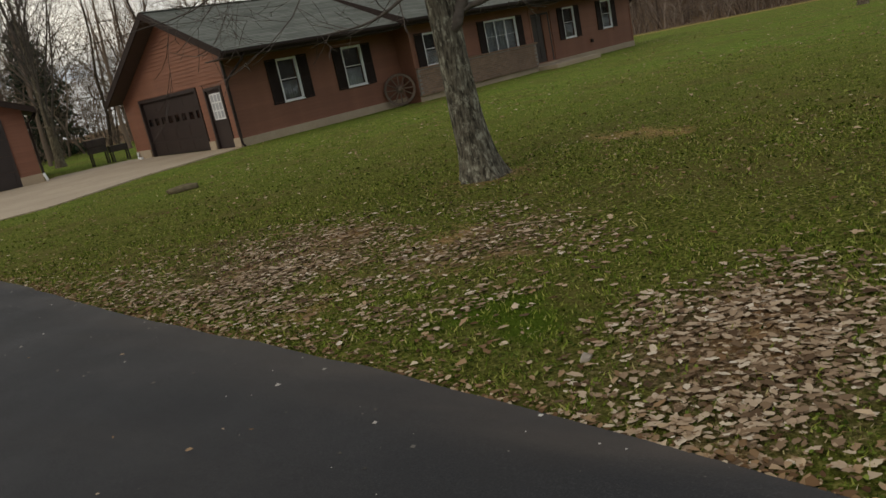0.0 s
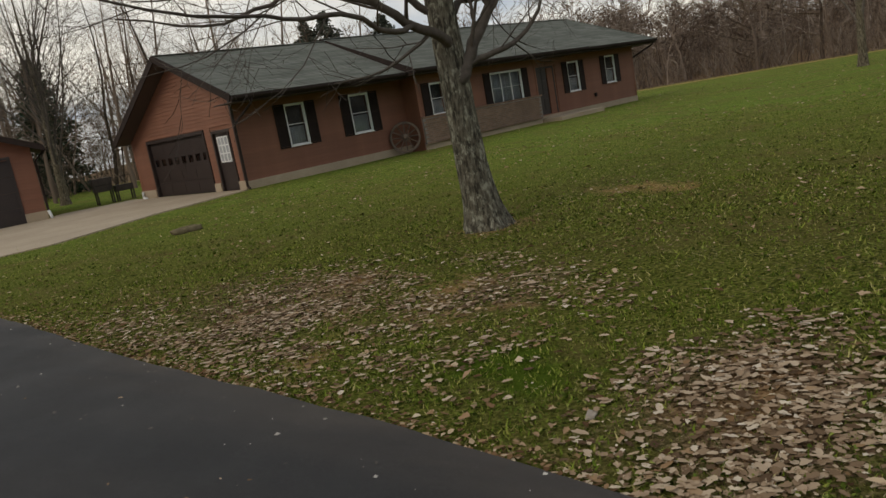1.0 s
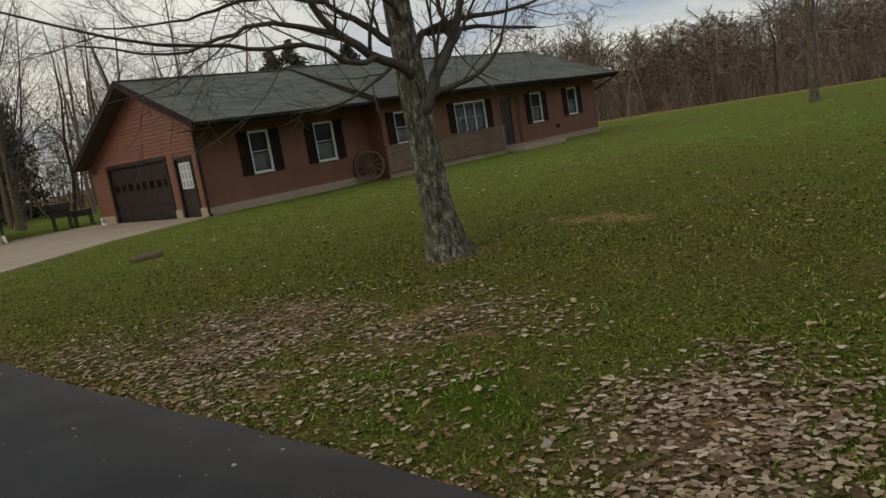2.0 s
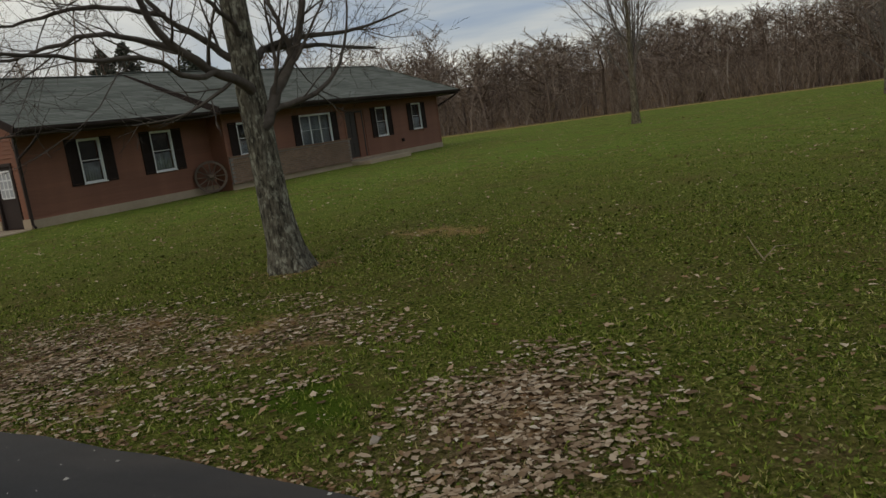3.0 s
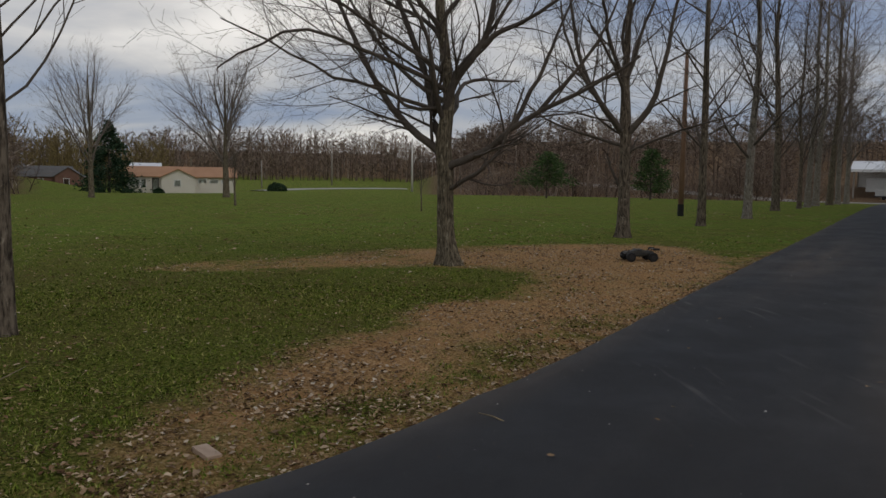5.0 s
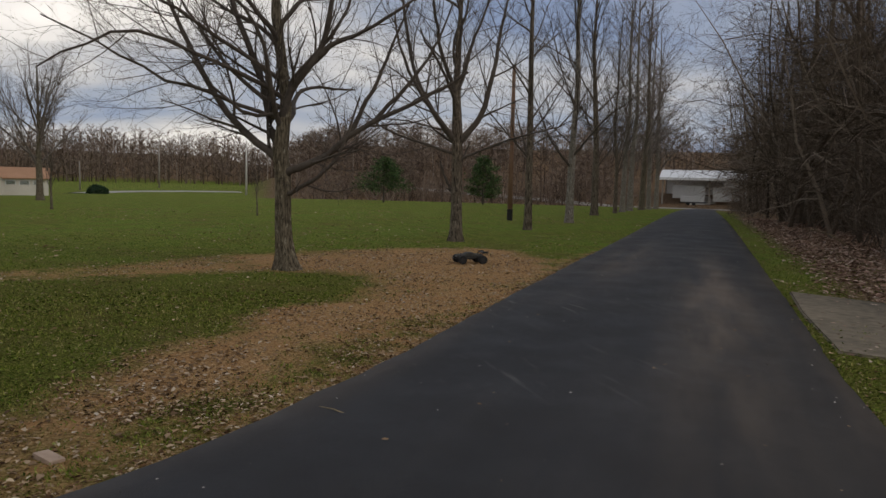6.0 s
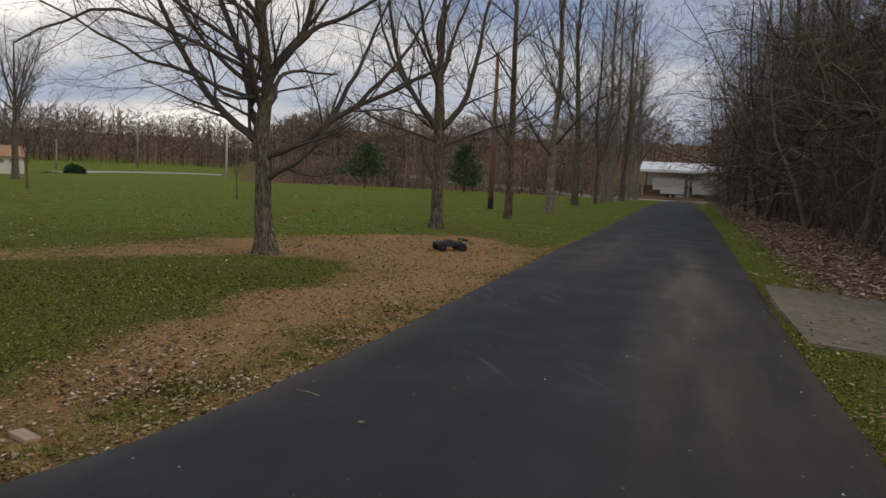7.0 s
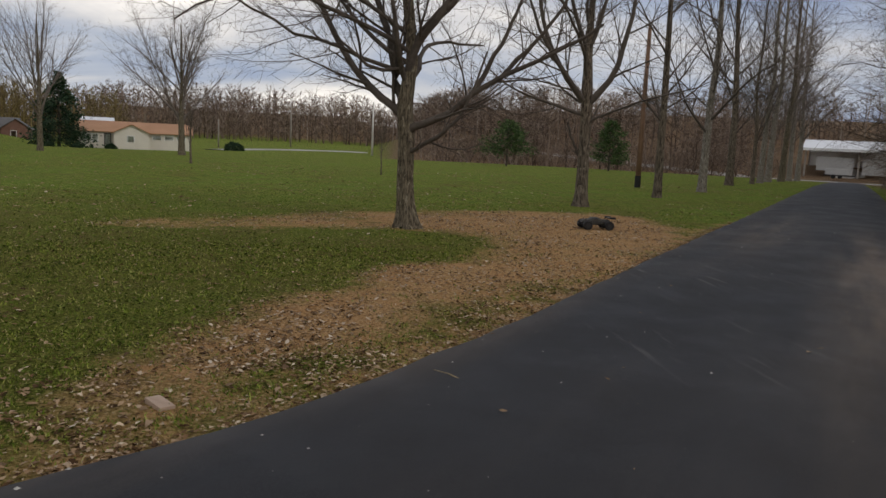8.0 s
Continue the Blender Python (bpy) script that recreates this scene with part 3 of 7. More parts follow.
def slab(name, corners, z, thick, material, label, cat):
    bm = bmesh.new()
    low = [bm.verts.new((x, y, z - thick)) for x, y in corners]
    top = [bm.verts.new((x, y, z)) for x, y in corners]
    bm.faces.new(low[::-1]); f = bm.faces.new(top)
    for i in range(len(low)):
        j = (i + 1) % len(low)
        bm.faces.new((low[i], low[j], top[j], top[i]))
    bmesh.ops.recalc_face_normals(bm, faces=bm.faces)
    bmesh.ops.bevel(bm, geom=list(f.edges), offset=0.02, segments=2, affect="EDGES")
    return tagged(part(name, bm, material), label, cat, kind="structure")


slab("pavement", [(7.6, -11.6), (6.05, -9.85), (4.15, -7.9), (3.3, -8.2), (0.6, -10.4), (3.2, -12.3), (5.6, -12.0)], 0.028, 0.2, CONCRETE_GREY, "old grey concrete pad with a rusty stain", "concrete pad")

# ---- the house ----
HX, HY, HTURN = 0.84, 24.81, 29.8
HM = pose(HX, HY, 0, 0, 0, HTURN)          # x along the front to the right, y into the house
GL, HL, DEPTH, STEP = 7.05, 23.1, 7.5, 0.75   # garage length, whole length, depth, how far the middle front stands forward
FWD, PORCH = 14.05, 16.9                     # where the forward front ends, and where its porch eave ends
FLOOR, EAVE, RIDGE_Y = 0.26, 2.78, 3.05
house = empty("house", HM)
tagged(house, "low ranch house with russet wood siding and grey roof", "house")


def hbox(name, x0, x1, y0, y1, z0, z1, material, parent=house, bevel=0.0, label=""):
    return part(name, box(x0, x1, y0, y1, z0, z1, bevel), material, parent, label)


# openings of the front: x0, x1, z0, z1
FRONT_GARAGE = [(1.93, 2.62, 1.07, 2.34), (4.58, 5.36, 1.07, 2.34)]
FRONT_MAIN = [(7.75, 8.42, 1.20, 2.30), (11.16, 13.03, 1.12, 2.33)]
FRONT_BACK = [(14.95, 15.85, 0.28, 2.26), (17.43, 18.22, 1.08, 2.36), (20.55, 21.32, 1.16, 2.38)]
SIDE = [(2.00, 6.15, 0.0, 1.97), (0.46, 1.40, 0.02, 1.88)]      # in the gable: y0, y1, z0, z1
WALL = 0.16


def wall_pieces(a0, a1, z0, z1, holes):
    """Rectangles that fill a wall round its holes."""
    xs = sorted({a0, a1, *[h[0] for h in holes], *[h[1] for h in holes]})
    out = []
    for p, q in zip(xs, xs[1:]):
        zz = z0
        for h in sorted((h for h in holes if h[0] < (p + q) / 2 < h[1]), key=lambda h: h[2]):
            if h[2] > zz + 1e-4:
                out.append((p, q, zz, h[2]))
            zz = h[3]
        if zz < z1 - 1e-4:
            out.append((p, q, zz, z1))
    return out


def front_wall(x0, x1, y, holes, z0, z1, material, name):
    bm = bmesh.new()
    for p, q, a, b in wall_pieces(x0, x1, z0, z1, holes):
        box(p, q, y, y + WALL, a, b, bm=bm)
    return part(name, bm, material, house)


front_wall(0, GL, 0.03, FRONT_GARAGE, 0.0, EAVE + 0.25, SIDING, "front_wall")
front_wall(GL, FWD, -STEP + 0.03, FRONT_MAIN, 0.0, EAVE + 0.25, SIDING, "front_wall")
front_wall(FWD, HL, 0.03, FRONT_BACK, 0.0, EAVE + 0.30, SIDING, "front_wall")
hbox("return_wall", FWD - WALL, FWD, -STEP + 0.03 + WALL, 0.03, 0.0, EAVE + 0.25, SIDING)
hbox("return_wall", GL, GL + WALL, -STEP + 0.03 + WALL, 0.03, 0.0, EAVE + 0.25, SIDING)
hbox("back_wall", 0, HL, DEPTH - WALL, DEPTH, 0, EAVE + 0.25, SIDING)
hbox("end_wall", HL - WALL, HL, 0.2, DEPTH - WALL, 0, EAVE + 0.25, SIDING)

# gable wall with garage door and side door; the rear slope is the longer one
OVER, PITCH, BACK_EAVE, REAR = 1.10, 0.429, 2.12, 0.12
gz = 2.74
gr = gz + (RIDGE_Y + OVER) * PITCH
REAR_PITCH = (gr - BACK_EAVE) / (DEPTH + REAR - RIDGE_Y)
bm_ = bmesh.new()
for p, q, a, b in wall_pieces(0.2, DEPTH - WALL, 0.0, 2.02, SIDE):
    box(0.03, WALL, p, q, a, b, bm=bm_)
gable_wall = part("gable_wall", bm_, SIDING, house)
part("gable_wall", prism([(0.05, 2.02), (DEPTH, 2.02), (DEPTH, BACK_EAVE + REAR * REAR_PITCH - 0.04), (RIDGE_Y, gr - 0.05), (0.05, gz + OVER * PITCH - 0.04)], Matrix(((0, 0, 1, 0.03), (1, 0, 0, 0), (0, 1, 0, 0), (0, 0, 0, 1))), WALL - 0.03), SIDING, house)

# lap siding: boards laid one over the other, each its own piece
BOARD = 0.118
board_cache = {}


def lap_board(length):
    key = round(length, 3)
    if key not in board_cache:
        me = bpy.data.meshes.new("siding_board")
        h, t0, t1 = BOARD + 0.010, 0.008, 0.034
        v = [(0, -t1, 0), (length, -t1, 0), (length, -t0, h), (0, -t0, h), (0, 0.006, 0), (length, 0.006, 0), (length, 0.006, h), (0, 0.006, h)]
        me.from_pydata(v, [], [(0, 1, 2, 3), (5, 4, 7, 6), (0, 4, 5, 1), (3, 2, 6, 7), (0, 3, 7, 4), (1, 5, 6, 2)])
        me.materials.append(SIDING)
        board_cache[key] = me
    return board_cache[key]


def clad(x0, x1, z0, z1, holes, m, slope=None):
    rows_ = int((z1 - z0) / BOARD)
    for r in range(rows_):
        za, zb = z0 + r * BOARD, z0 + (r + 1) * BOARD
        lo, hi = x0, x1
        if slope:
            lo, hi = slope(zb)
            if hi - lo < 0.15:
                continue
        runs = [(lo, hi)]
        for h in holes:
            if h[2] < zb - 0.02 and h[3] > za + 0.02:
                cut = []
                for p, q in runs:
                    if h[0] > p:
                        cut.append((p, min(q, h[0])))
                    if h[1] < q:
                        cut.append((max(p, h[1]), q))
                runs = [c for c in cut if c[1] - c[0] > 0.03]
        for p, q in runs:
            ob = new("siding_board", lap_board(q - p))
            ob.parent = house
            ob.matrix_local = m @ Matrix.Translation((p, 0, za))




def side_m(z=0):
    # boards run along the house's depth on its left end
    return Matrix(((0, 1, 0, 0.03), (1, 0, 0, 0), (0, 0, 1, 0), (0, 0, 0, 1)))


grown = [(a - 0.09, b + 0.09, c - 0.1, d + 0.09) for a, b, c, d in FRONT_GARAGE]
clad(0.06, GL, FLOOR, EAVE + 0.2, grown, Matrix.Translation((0, 0.03, 0)))
grown = [(a - 0.09, b + 0.09, c - 0.1, d + 0.09) for a, b, c, d in FRONT_MAIN]
clad(GL, FWD, 1.22, EAVE + 0.2, grown, Matrix.Translation((0, -STEP + 0.03, 0)))
grown = [(a - 0.09, b + (0.6 if k == 0 else 0.09), c - 0.1, d + 0.09) for k, (a, b, c, d) in enumerate(FRONT_BACK)]
clad(FWD, HL, FLOOR, EAVE + 0.25, grown, Matrix.Translation((0, 0.03, 0)))
grown = [(a - 0.1, b + 0.1, c - 0.1, d + 0.1) for a, b, c, d in SIDE]
clad(0.06, DEPTH, 0.30, 0.30 + 14 * BOARD, grown, side_m())
clad(0, DEPTH, 0.30 + 14 * BOARD, gr - 0.2, grown, side_m(), slope=lambda z: (max(0.06, (z - gz) / PITCH - OVER + 0.04), min(DEPTH - 0.05, DEPTH + REAR - (z - BACK_EAVE) / REAR_PITCH - 0.04)))

# foundation, corner boards
part("foundation", box(-0.02, GL + 0.02, -0.02, 0.03, -0.4, FLOOR, 0.01), CONCRETE, house, "pale concrete foundation")
part("foundation", box(GL + 0.021, FWD + 0.02, -STEP - 0.02, -STEP + 0.03, -0.4, FLOOR - 0.06, 0.01), CONCRETE, house, "pale concrete foundation")
part("foundation", box(FWD + 0.021, HL + 0.03, -0.02, 0.03, -0.6, FLOOR - 0.02, 0.01), CONCRETE, house, "pale concrete foundation")
for p, q in ((-0.02, 0.37), (1.49, 1.90), (6.26, DEPTH)):
    part("foundation", box(-0.04, 0.028, p, q, -0.4, 0.30, 0.01), CONCRETE, house, "pale concrete foundation")
hbox("corner_board", -0.012, 0.07, -0.012, 0.07, FLOOR, EAVE + 0.2, DOOR_BROWN, bevel=0.006)
hbox("corner_board", GL - 0.012, GL + 0.09, -STEP - 0.012, -STEP + 0.08, FLOOR, EAVE + 0.2, SIDING, bevel=0.006)
hbox("corner_board", FWD - 0.08, FWD + 0.012, -STEP - 0.012, -STEP + 0.08, FLOOR, EAVE + 0.2, SIDING, bevel=0.006)
hbox("corner_board", HL - 0.08, HL + 0.012, -0.012, 0.08, FLOOR, EAVE + 0.2, SIDING, bevel=0.006)


def roof_plane(x0, x1, ya, za, yb, zb, thick, hip0=0.0, hip1=0.0):
    """A sloping slab from its eave (ya, za) to its ridge (yb, zb); hips draw the ridge in."""
    bm = bmesh.new()
    up = Vector((0, -(zb - za), yb - ya)).normalized() * thick
    if up.z < 0:
        up = -up
    c = [Vector((x0, ya, za)), Vector((x1, ya, za)), Vector((x1 - hip1, yb, zb)), Vector((x0 + hip0, yb, zb))]
    lo = [bm.verts.new(v) for v in c]
    hi = [bm.verts.new(v + up) for v in c]
    bm.faces.new(lo[::-1]); bm.faces.new(hi)
    for i in range(4):
        j = (i + 1) % 4
        bm.faces.new((lo[i], lo[j], hi[j], hi[i]))
    bmesh.ops.recalc_face_normals(bm, faces=bm.faces)
    return bm


mr_y, m_over = RIDGE_Y + 0.25, STEP + 0.75
mz, mr = 2.80, 4.64
MPITCH = (mr - mz) / (mr_y + m_over)
B_OVER, bz = 0.85, 2.82     # eave of the set-back part
roofs = {
    "garage_front": (-0.55, GL + 0.5, -OVER, gz, RIDGE_Y, gr),
    "garage_back": (-0.55, GL + 0.5, DEPTH + REAR, BACK_EAVE, RIDGE_Y, gr),
    "porch_front": (GL - 0.70, PORCH, -m_over, mz, mr_y, mr),
    "main_front": (PORCH, HL + 0.9, -B_OVER, bz, mr_y, mr),
    "main_back": (GL - 0.70, HL + 0.9, DEPTH + OVER, mr - (DEPTH + OVER - mr_y) * MPITCH, mr_y, mr),
}
HIP = 1.5
for key, v in roofs.items():
    part("roof", roof_plane(*v, 0.07, 0, HIP if "main" in key else 0), SHINGLE, house)
# hip end at the far right
bm_ = bmesh.new()
e0, e1, e2 = Vector((HL + 0.9, -B_OVER, bz)), Vector((HL + 0.9, DEPTH + OVER, mr - (DEPTH + OVER - mr_y) * MPITCH)), Vector((HL + 0.9 - HIP, mr_y, mr))
lo = [bm_.verts.new(v) for v in (e0, e1, e2)]
hi = [bm_.verts.new(v + Vector((0.02, 0, 0.07))) for v in (e0, e1, e2)]
bm_.faces.new(lo[::-1]); bm_.faces.new(hi)
for i in range(3):
    bm_.faces.new((lo[i], lo[(i + 1) % 3], hi[(i + 1) % 3], hi[i]))
part("roof", bm_, SHINGLE, house)


def along(name, a, b, w, h, material, label=""):
    """A board of cross-section w by h from a to b, on edge."""
    a, b = Vector(a), Vector(b)
    d = b - a
    q = d.to_track_quat("X", "Z").to_matrix().to_4x4()
    bm = box(0, d.length, -w / 2, w / 2, -h / 2, h / 2, 0.008)
    bmesh.ops.transform(bm, matrix=Matrix.Translation(a) @ q, verts=bm.verts)
    return part(name, bm, material, house, label)


# fascias, rakes, soffits, gutters
along("fascia", (-0.55, -OVER - 0.015, gz - 0.04), (GL - 0.71, -OVER - 0.015, gz - 0.04), 0.03, 0.20, FASCIA)
along("fascia", (GL - 0.71, -m_over - 0.015, mz - 0.04), (PORCH, -m_over - 0.015, mz - 0.04), 0.03, 0.20, FASCIA)
along("fascia", (PORCH, -B_OVER - 0.015, bz - 0.04), (HL + 0.9, -B_OVER - 0.015, bz - 0.04), 0.03, 0.20, FASCIA)
along("fascia", (PORCH + 0.016, -m_over, mz - 0.03), (PORCH + 0.016, -B_OVER, bz - 0.03), 0.03, 0.20, FASCIA)
along("fascia", (HL + 0.92, -B_OVER, bz - 0.04), (HL + 0.92, DEPTH + OVER, mr - (DEPTH + OVER - mr_y) * MPITCH - 0.04), 0.03, 0.20, FASCIA)
for x, ya, za, yb, zb in ((-0.57, -OVER, gz, RIDGE_Y, gr), (-0.57, DEPTH + REAR, BACK_EAVE, RIDGE_Y, gr), (GL - 0.72, -m_over, mz, mr_y, mr)):
    along("rake_board", (x, ya, za + 0.0), (x, yb, zb + 0.0), 0.035, 0.22, FASCIA)
hbox("soffit", -0.5, GL - 0.71, -OVER, 0.03, gz - 0.13, gz - 0.10, SOFFIT)
hbox("soffit", GL - 0.71, FWD, -m_over, -STEP + 0.03, mz - 0.13, mz - 0.10, SOFFIT)
hbox("soffit", GL - 0.71, GL, -STEP + 0.03, 0.03, mz - 0.13, mz - 0.10, SOFFIT)
hbox("soffit", FWD, PORCH, -m_over, 0.03, mz - 0.13, mz - 0.10, SOFFIT)
hbox("soffit", PORCH, HL + 0.88, -B_OVER, 0.03, bz - 0.13, bz - 0.10, SOFFIT)
hbox("soffit", HL, HL + 0.88, 0.03, DEPTH, bz - 0.13, bz - 0.10, SOFFIT)
for ya, za, yb, zb in ((-OVER, gz, RIDGE_Y, gr), (DEPTH + REAR, BACK_EAVE, RIDGE_Y, gr)):
    along("rake_soffit", (-0.25, ya, za - 0.055), (-0.25, yb, zb - 0.055), 0.56, 0.02, SOFFIT)


def gutter(x0, x1, y, z):
    bm = bmesh.new()
    prof = [(0, 0), (-0.02, -0.10), (-0.10, -0.11), (-0.125, -0.06), (-0.12, 0.0), (-0.112, 0.0), (-0.112, -0.055), (-0.092, -0.10), (-0.028, -0.09), (-0.008, 0)]
    ends = [[bm.verts.new((x, y + p, z + q)) for p, q in prof] for x in (x0, x1)]
    for i in range(len(prof)):
        j = (i + 1) % len(prof)
        bm.faces.new((ends[0][i], ends[1][i], ends[1][j], ends[0][j]))
    bm.faces.new(ends[0]); bm.faces.new(ends[1][::-1])
    bmesh.ops.recalc_face_normals(bm, faces=bm.faces)
    return part("gutter", bm, FASCIA, house)


gutter(-0.55, GL - 0.71, -OVER - 0.032, gz + 0.05)
gutter(GL - 0.71, PORCH, -m_over - 0.032, mz + 0.05)
gutter(PORCH, HL + 0.9, -B_OVER - 0.032, bz + 0.05)
part("downspout", rod([(0.10, -OVER - 0.08, gz - 0.06), (0.05, -OVER - 0.02, gz - 0.22), (-0.02, -0.12, gz - 0.72), (-0.02, -0.07, gz - 0.85), (-0.02, -0.07, 0.12), (-0.04, -0.22, 0.05)], 0.038, 8), FASCIA, house, smooth=True)
part("spout_foot", rod([(-0.10, DEPTH - 0.25, 0.26), (-0.13, DEPTH - 0.30, 0.08), (-0.22, DEPTH - 0.55, 0.05), (-0.30, DEPTH - 0.95, 0.05)], 0.05, 8), WHITE, house, "white downspout foot", True)
part("downspout", rod([(HL + 0.92, -B_OVER + 0.1, bz - 0.08), (HL + 0.85, -B_OVER + 0.15, bz - 0.2), (HL + 0.06, 0.1, bz - 0.72), (HL + 0.06, 0.1, bz - 0.85), (HL + 0.06, 0.1, 0.1)], 0.042, 8), FASCIA, house, smooth=True)


# ---- windows and doors ----
def window(x0, x1, z0, z1, y, sashes=1, shutters=True, bars=0):
    """White framed window with its panes, in the wall at y, and louvred shutters beside it."""
    w = empty("window"); w.parent = house
    t = 0.045
    bm = bmesh.new()
    for a, b, c, d in ((x0 - t, x1 + t, z1, z1 + t), (x0 - t, x1 + t, z0 - t, z0), (x0 - t, x0, z0, z1), (x1, x1 + t, z0, z1)):
        box(a, b, y - 0.045, y + 0.06, c, d, 0.006, bm=bm)
    part("window_frame", bm, WHITE, w)
    part("window_sill", box(x0 - t - 0.02, x1 + t + 0.02, y - 0.075, y - 0.046, z0 - t - 0.01, z0 - t + 0.015, 0.006), WHITE, w)
    n = sashes
    cw = (x1 - x0) / n
    for k in range(n):
        a, b = x0 + k * cw, x0 + (k + 1) * cw
        s = 0.026
        zm = (z0 + z1) / 2 + 0.02
        bm = bmesh.new()
        for p, q, c, d in ((a, a + s, z0, z1), (b - s, b, z0, z1), (a + s, b - s, z0, z0 + s), (a + s, b - s, z1 - s, z1), (a + s, b - s, zm - s / 2 * (1 if n == 1 else 0.4), zm + s / 2 * (1 if n == 1 else 0.4))):
            box(p, q, y - 0.012 + 0.008 * (k % 2), y + 0.03, c, d, 0.004, bm=bm)
        part("sash", bm, WHITE, w)
        for c, d in ((z0 + s, zm - s / 2), (zm + s / 2, z1 - s)):
            pane = part("pane", box(a + s, b - s, y + 0.005, y + 0.011, c, d), GLASS, w)
            pane.visible_shadow = False
    # curtains hang behind the lower half, folds and all
    v, f = [], []
    cols = 34 * n
    for i in range(cols + 1):
        px = x0 + (x1 - x0) * i / cols
        py = y + 0.10 + 0.018 * math.sin(i * 1.35) + 0.008 * math.sin(i * 0.7)
        v += [(px, py, z0 + 0.02), (px, py, z0 + (z1 - z0) * (0.46 if n == 1 else 0.98))]
        if i:
            f.append((2 * i - 2, 2 * i, 2 * i + 1, 2 * i - 1))
    cur = mesh_object("curtain", v, f, CURTAIN, w, "pale curtain behind the glass", True)
    md = cur.modifiers.new("thick", "SOLIDIFY"); md.thickness = 0.004
    part("backing", box(x0 - 0.05, x1 + 0.05, y + 0.14, y + 0.15, z0 - 0.05, z1 + 0.05), ROOM_SHADE, w)
    if shutters:
        sw = 0.40
        for a in (x0 - t - sw - 0.01, x1 + t + 0.01):
            sh = part("shutter", frame_bars(a, a + sw, z0 - 0.06, z1 + 0.06, y - 0.06, y - 0.025), FASCIA, w)
            count = 14
            bm = bmesh.new()
            for half in ((z0, (z0 + z1) / 2 - 0.02), ((z0 + z1) / 2 + 0.02, z1)):
                for k in range(count):
                    zc = half[0] + (half[1] - half[0]) * (k + 0.5) / count
                    r = box(a + 0.045, a + sw - 0.045, -0.004, 0.004, -0.032, 0.032)
                    bmesh.ops.transform(r, matrix=Matrix.Translation((0, y - 0.04, zc)) @ Matrix.Rotation(radians(-32), 4, "X"), verts=r.verts)
                    me = bpy.data.meshes.new("t"); r.to_mesh(me); r.free(); bm.from_mesh(me); bpy.data.meshes.remove(me)
            part("louvre", bm, FASCIA, sh)
    return w


def frame_bars(x0, x1, z0, z1, y0, y1, s=0.045):
    bm = bmesh.new()
    for a, b, c, d in ((x0, x0 + s, z0, z1), (x1 - s, x1, z0, z1), (x0 + s, x1 - s, z0, z0 + s), (x0 + s, x1 - s, z1 - s, z1), (x0 + s, x1 - s, (z0 + z1) / 2 - s / 2, (z0 + z1) / 2 + s / 2)):
        box(a, b, y0, y1, c, d, 0.004, bm=bm)
    return bm


for x0, x1, z0, z1 in FRONT_GARAGE:
    window(x0, x1, z0, z1, 0.03)
for k, (x0, x1, z0, z1) in enumerate(FRONT_MAIN):
    window(x0, x1, z0, z1, -STEP + 0.03, 3 if k == 1 else 1)
for x0, x1, z0, z1 in FRONT_BACK[1:]:
    window(x0, x1, z0, z1, 0.03)


def entrance():
    x0, x1, z0, z1 = FRONT_BACK[0]
    y = 0.05
    d = empty("door"); d.parent = house
    d["label"] = "dark brown panelled front door with a narrow side light"
    part("door_frame", frame_only(x0 - 0.08, x1 + 0.5, z0, z1 + 0.08, y - 0.03, y + 0.08, 0.08), DOOR_BROWN, d)
    leaf = part("door_leaf", box(x0, x1, y + 0.02, y + 0.06, z0, z1, 0.006), DOOR_BROWN, d)
    for zz in (0.45, 1.15, 1.75):
        for xx in (x0 + 0.1, x0 + 0.52):
            part("panel", box(xx, xx + 0.33, y + 0.005, y + 0.021, zz, zz + 0.5, 0.012), DOOR_BROWN, leaf)
    part("handle", rod([(x1 - 0.09, y - 0.05, 1.25), (x1 - 0.09, y - 0.05, 1.40)], 0.014, 8), IRON, leaf)
    part("side_light", box(x1 + 0.12, x1 + 0.38, y + 0.02, y + 0.03, z0 + 0.2, z1 - 0.1), GLASS, d)


def frame_only(x0, x1, z0, z1, y0, y1, s):
    bm = bmesh.new()
    for a, b, c, e in ((x0, x0 + s, z0, z1 - s), (x1 - s, x1, z0, z1 - s), (x0, x1, z1 - s, z1)):
        box(a, b, y0, y1, c, e, 0.005, bm=bm)
    return bm


entrance()
hbox("step", FWD + 0.03, 17.3, -STEP - 1.0, -0.024, -0.3, 0.16, CONCRETE, bevel=0.02, label="pale concrete doorstep")
hbox("outlet_box", 19.3, 19.42, -0.10, 0.0, 0.62, 0.78, FASCIA, bevel=0.02, label="small dark outdoor socket box")

# brick apron wall under the main windows, brick by brick
BW, BH, BD = 0.205, 0.062, 0.09
brick_meshes = []
for i in range(3):
    b_ = box(0, BW * (1, 0.98, 0.96)[i], -BD, 0, 0, BH, 0.005)
    me_ = bpy.data.meshes.new("brick")
    b_.to_mesh(me_); b_.free(); me_.materials.append(BRICK)
    brick_meshes.append(me_)
apron_wall = hbox("brick_wall", GL + 0.02, FWD, -STEP - 0.085, -STEP + 0.03, FLOOR - 0.05, 1.12, plain("mortar", (0.20, 0.18, 0.155), (0.30, 0.27, 0.24), 40, 0.95, 0.2), label="low brown brick wall")
rb = random.Random(4)
zz, row_i = FLOOR - 0.05, 0
loose = bmesh.new()
count_b = 0
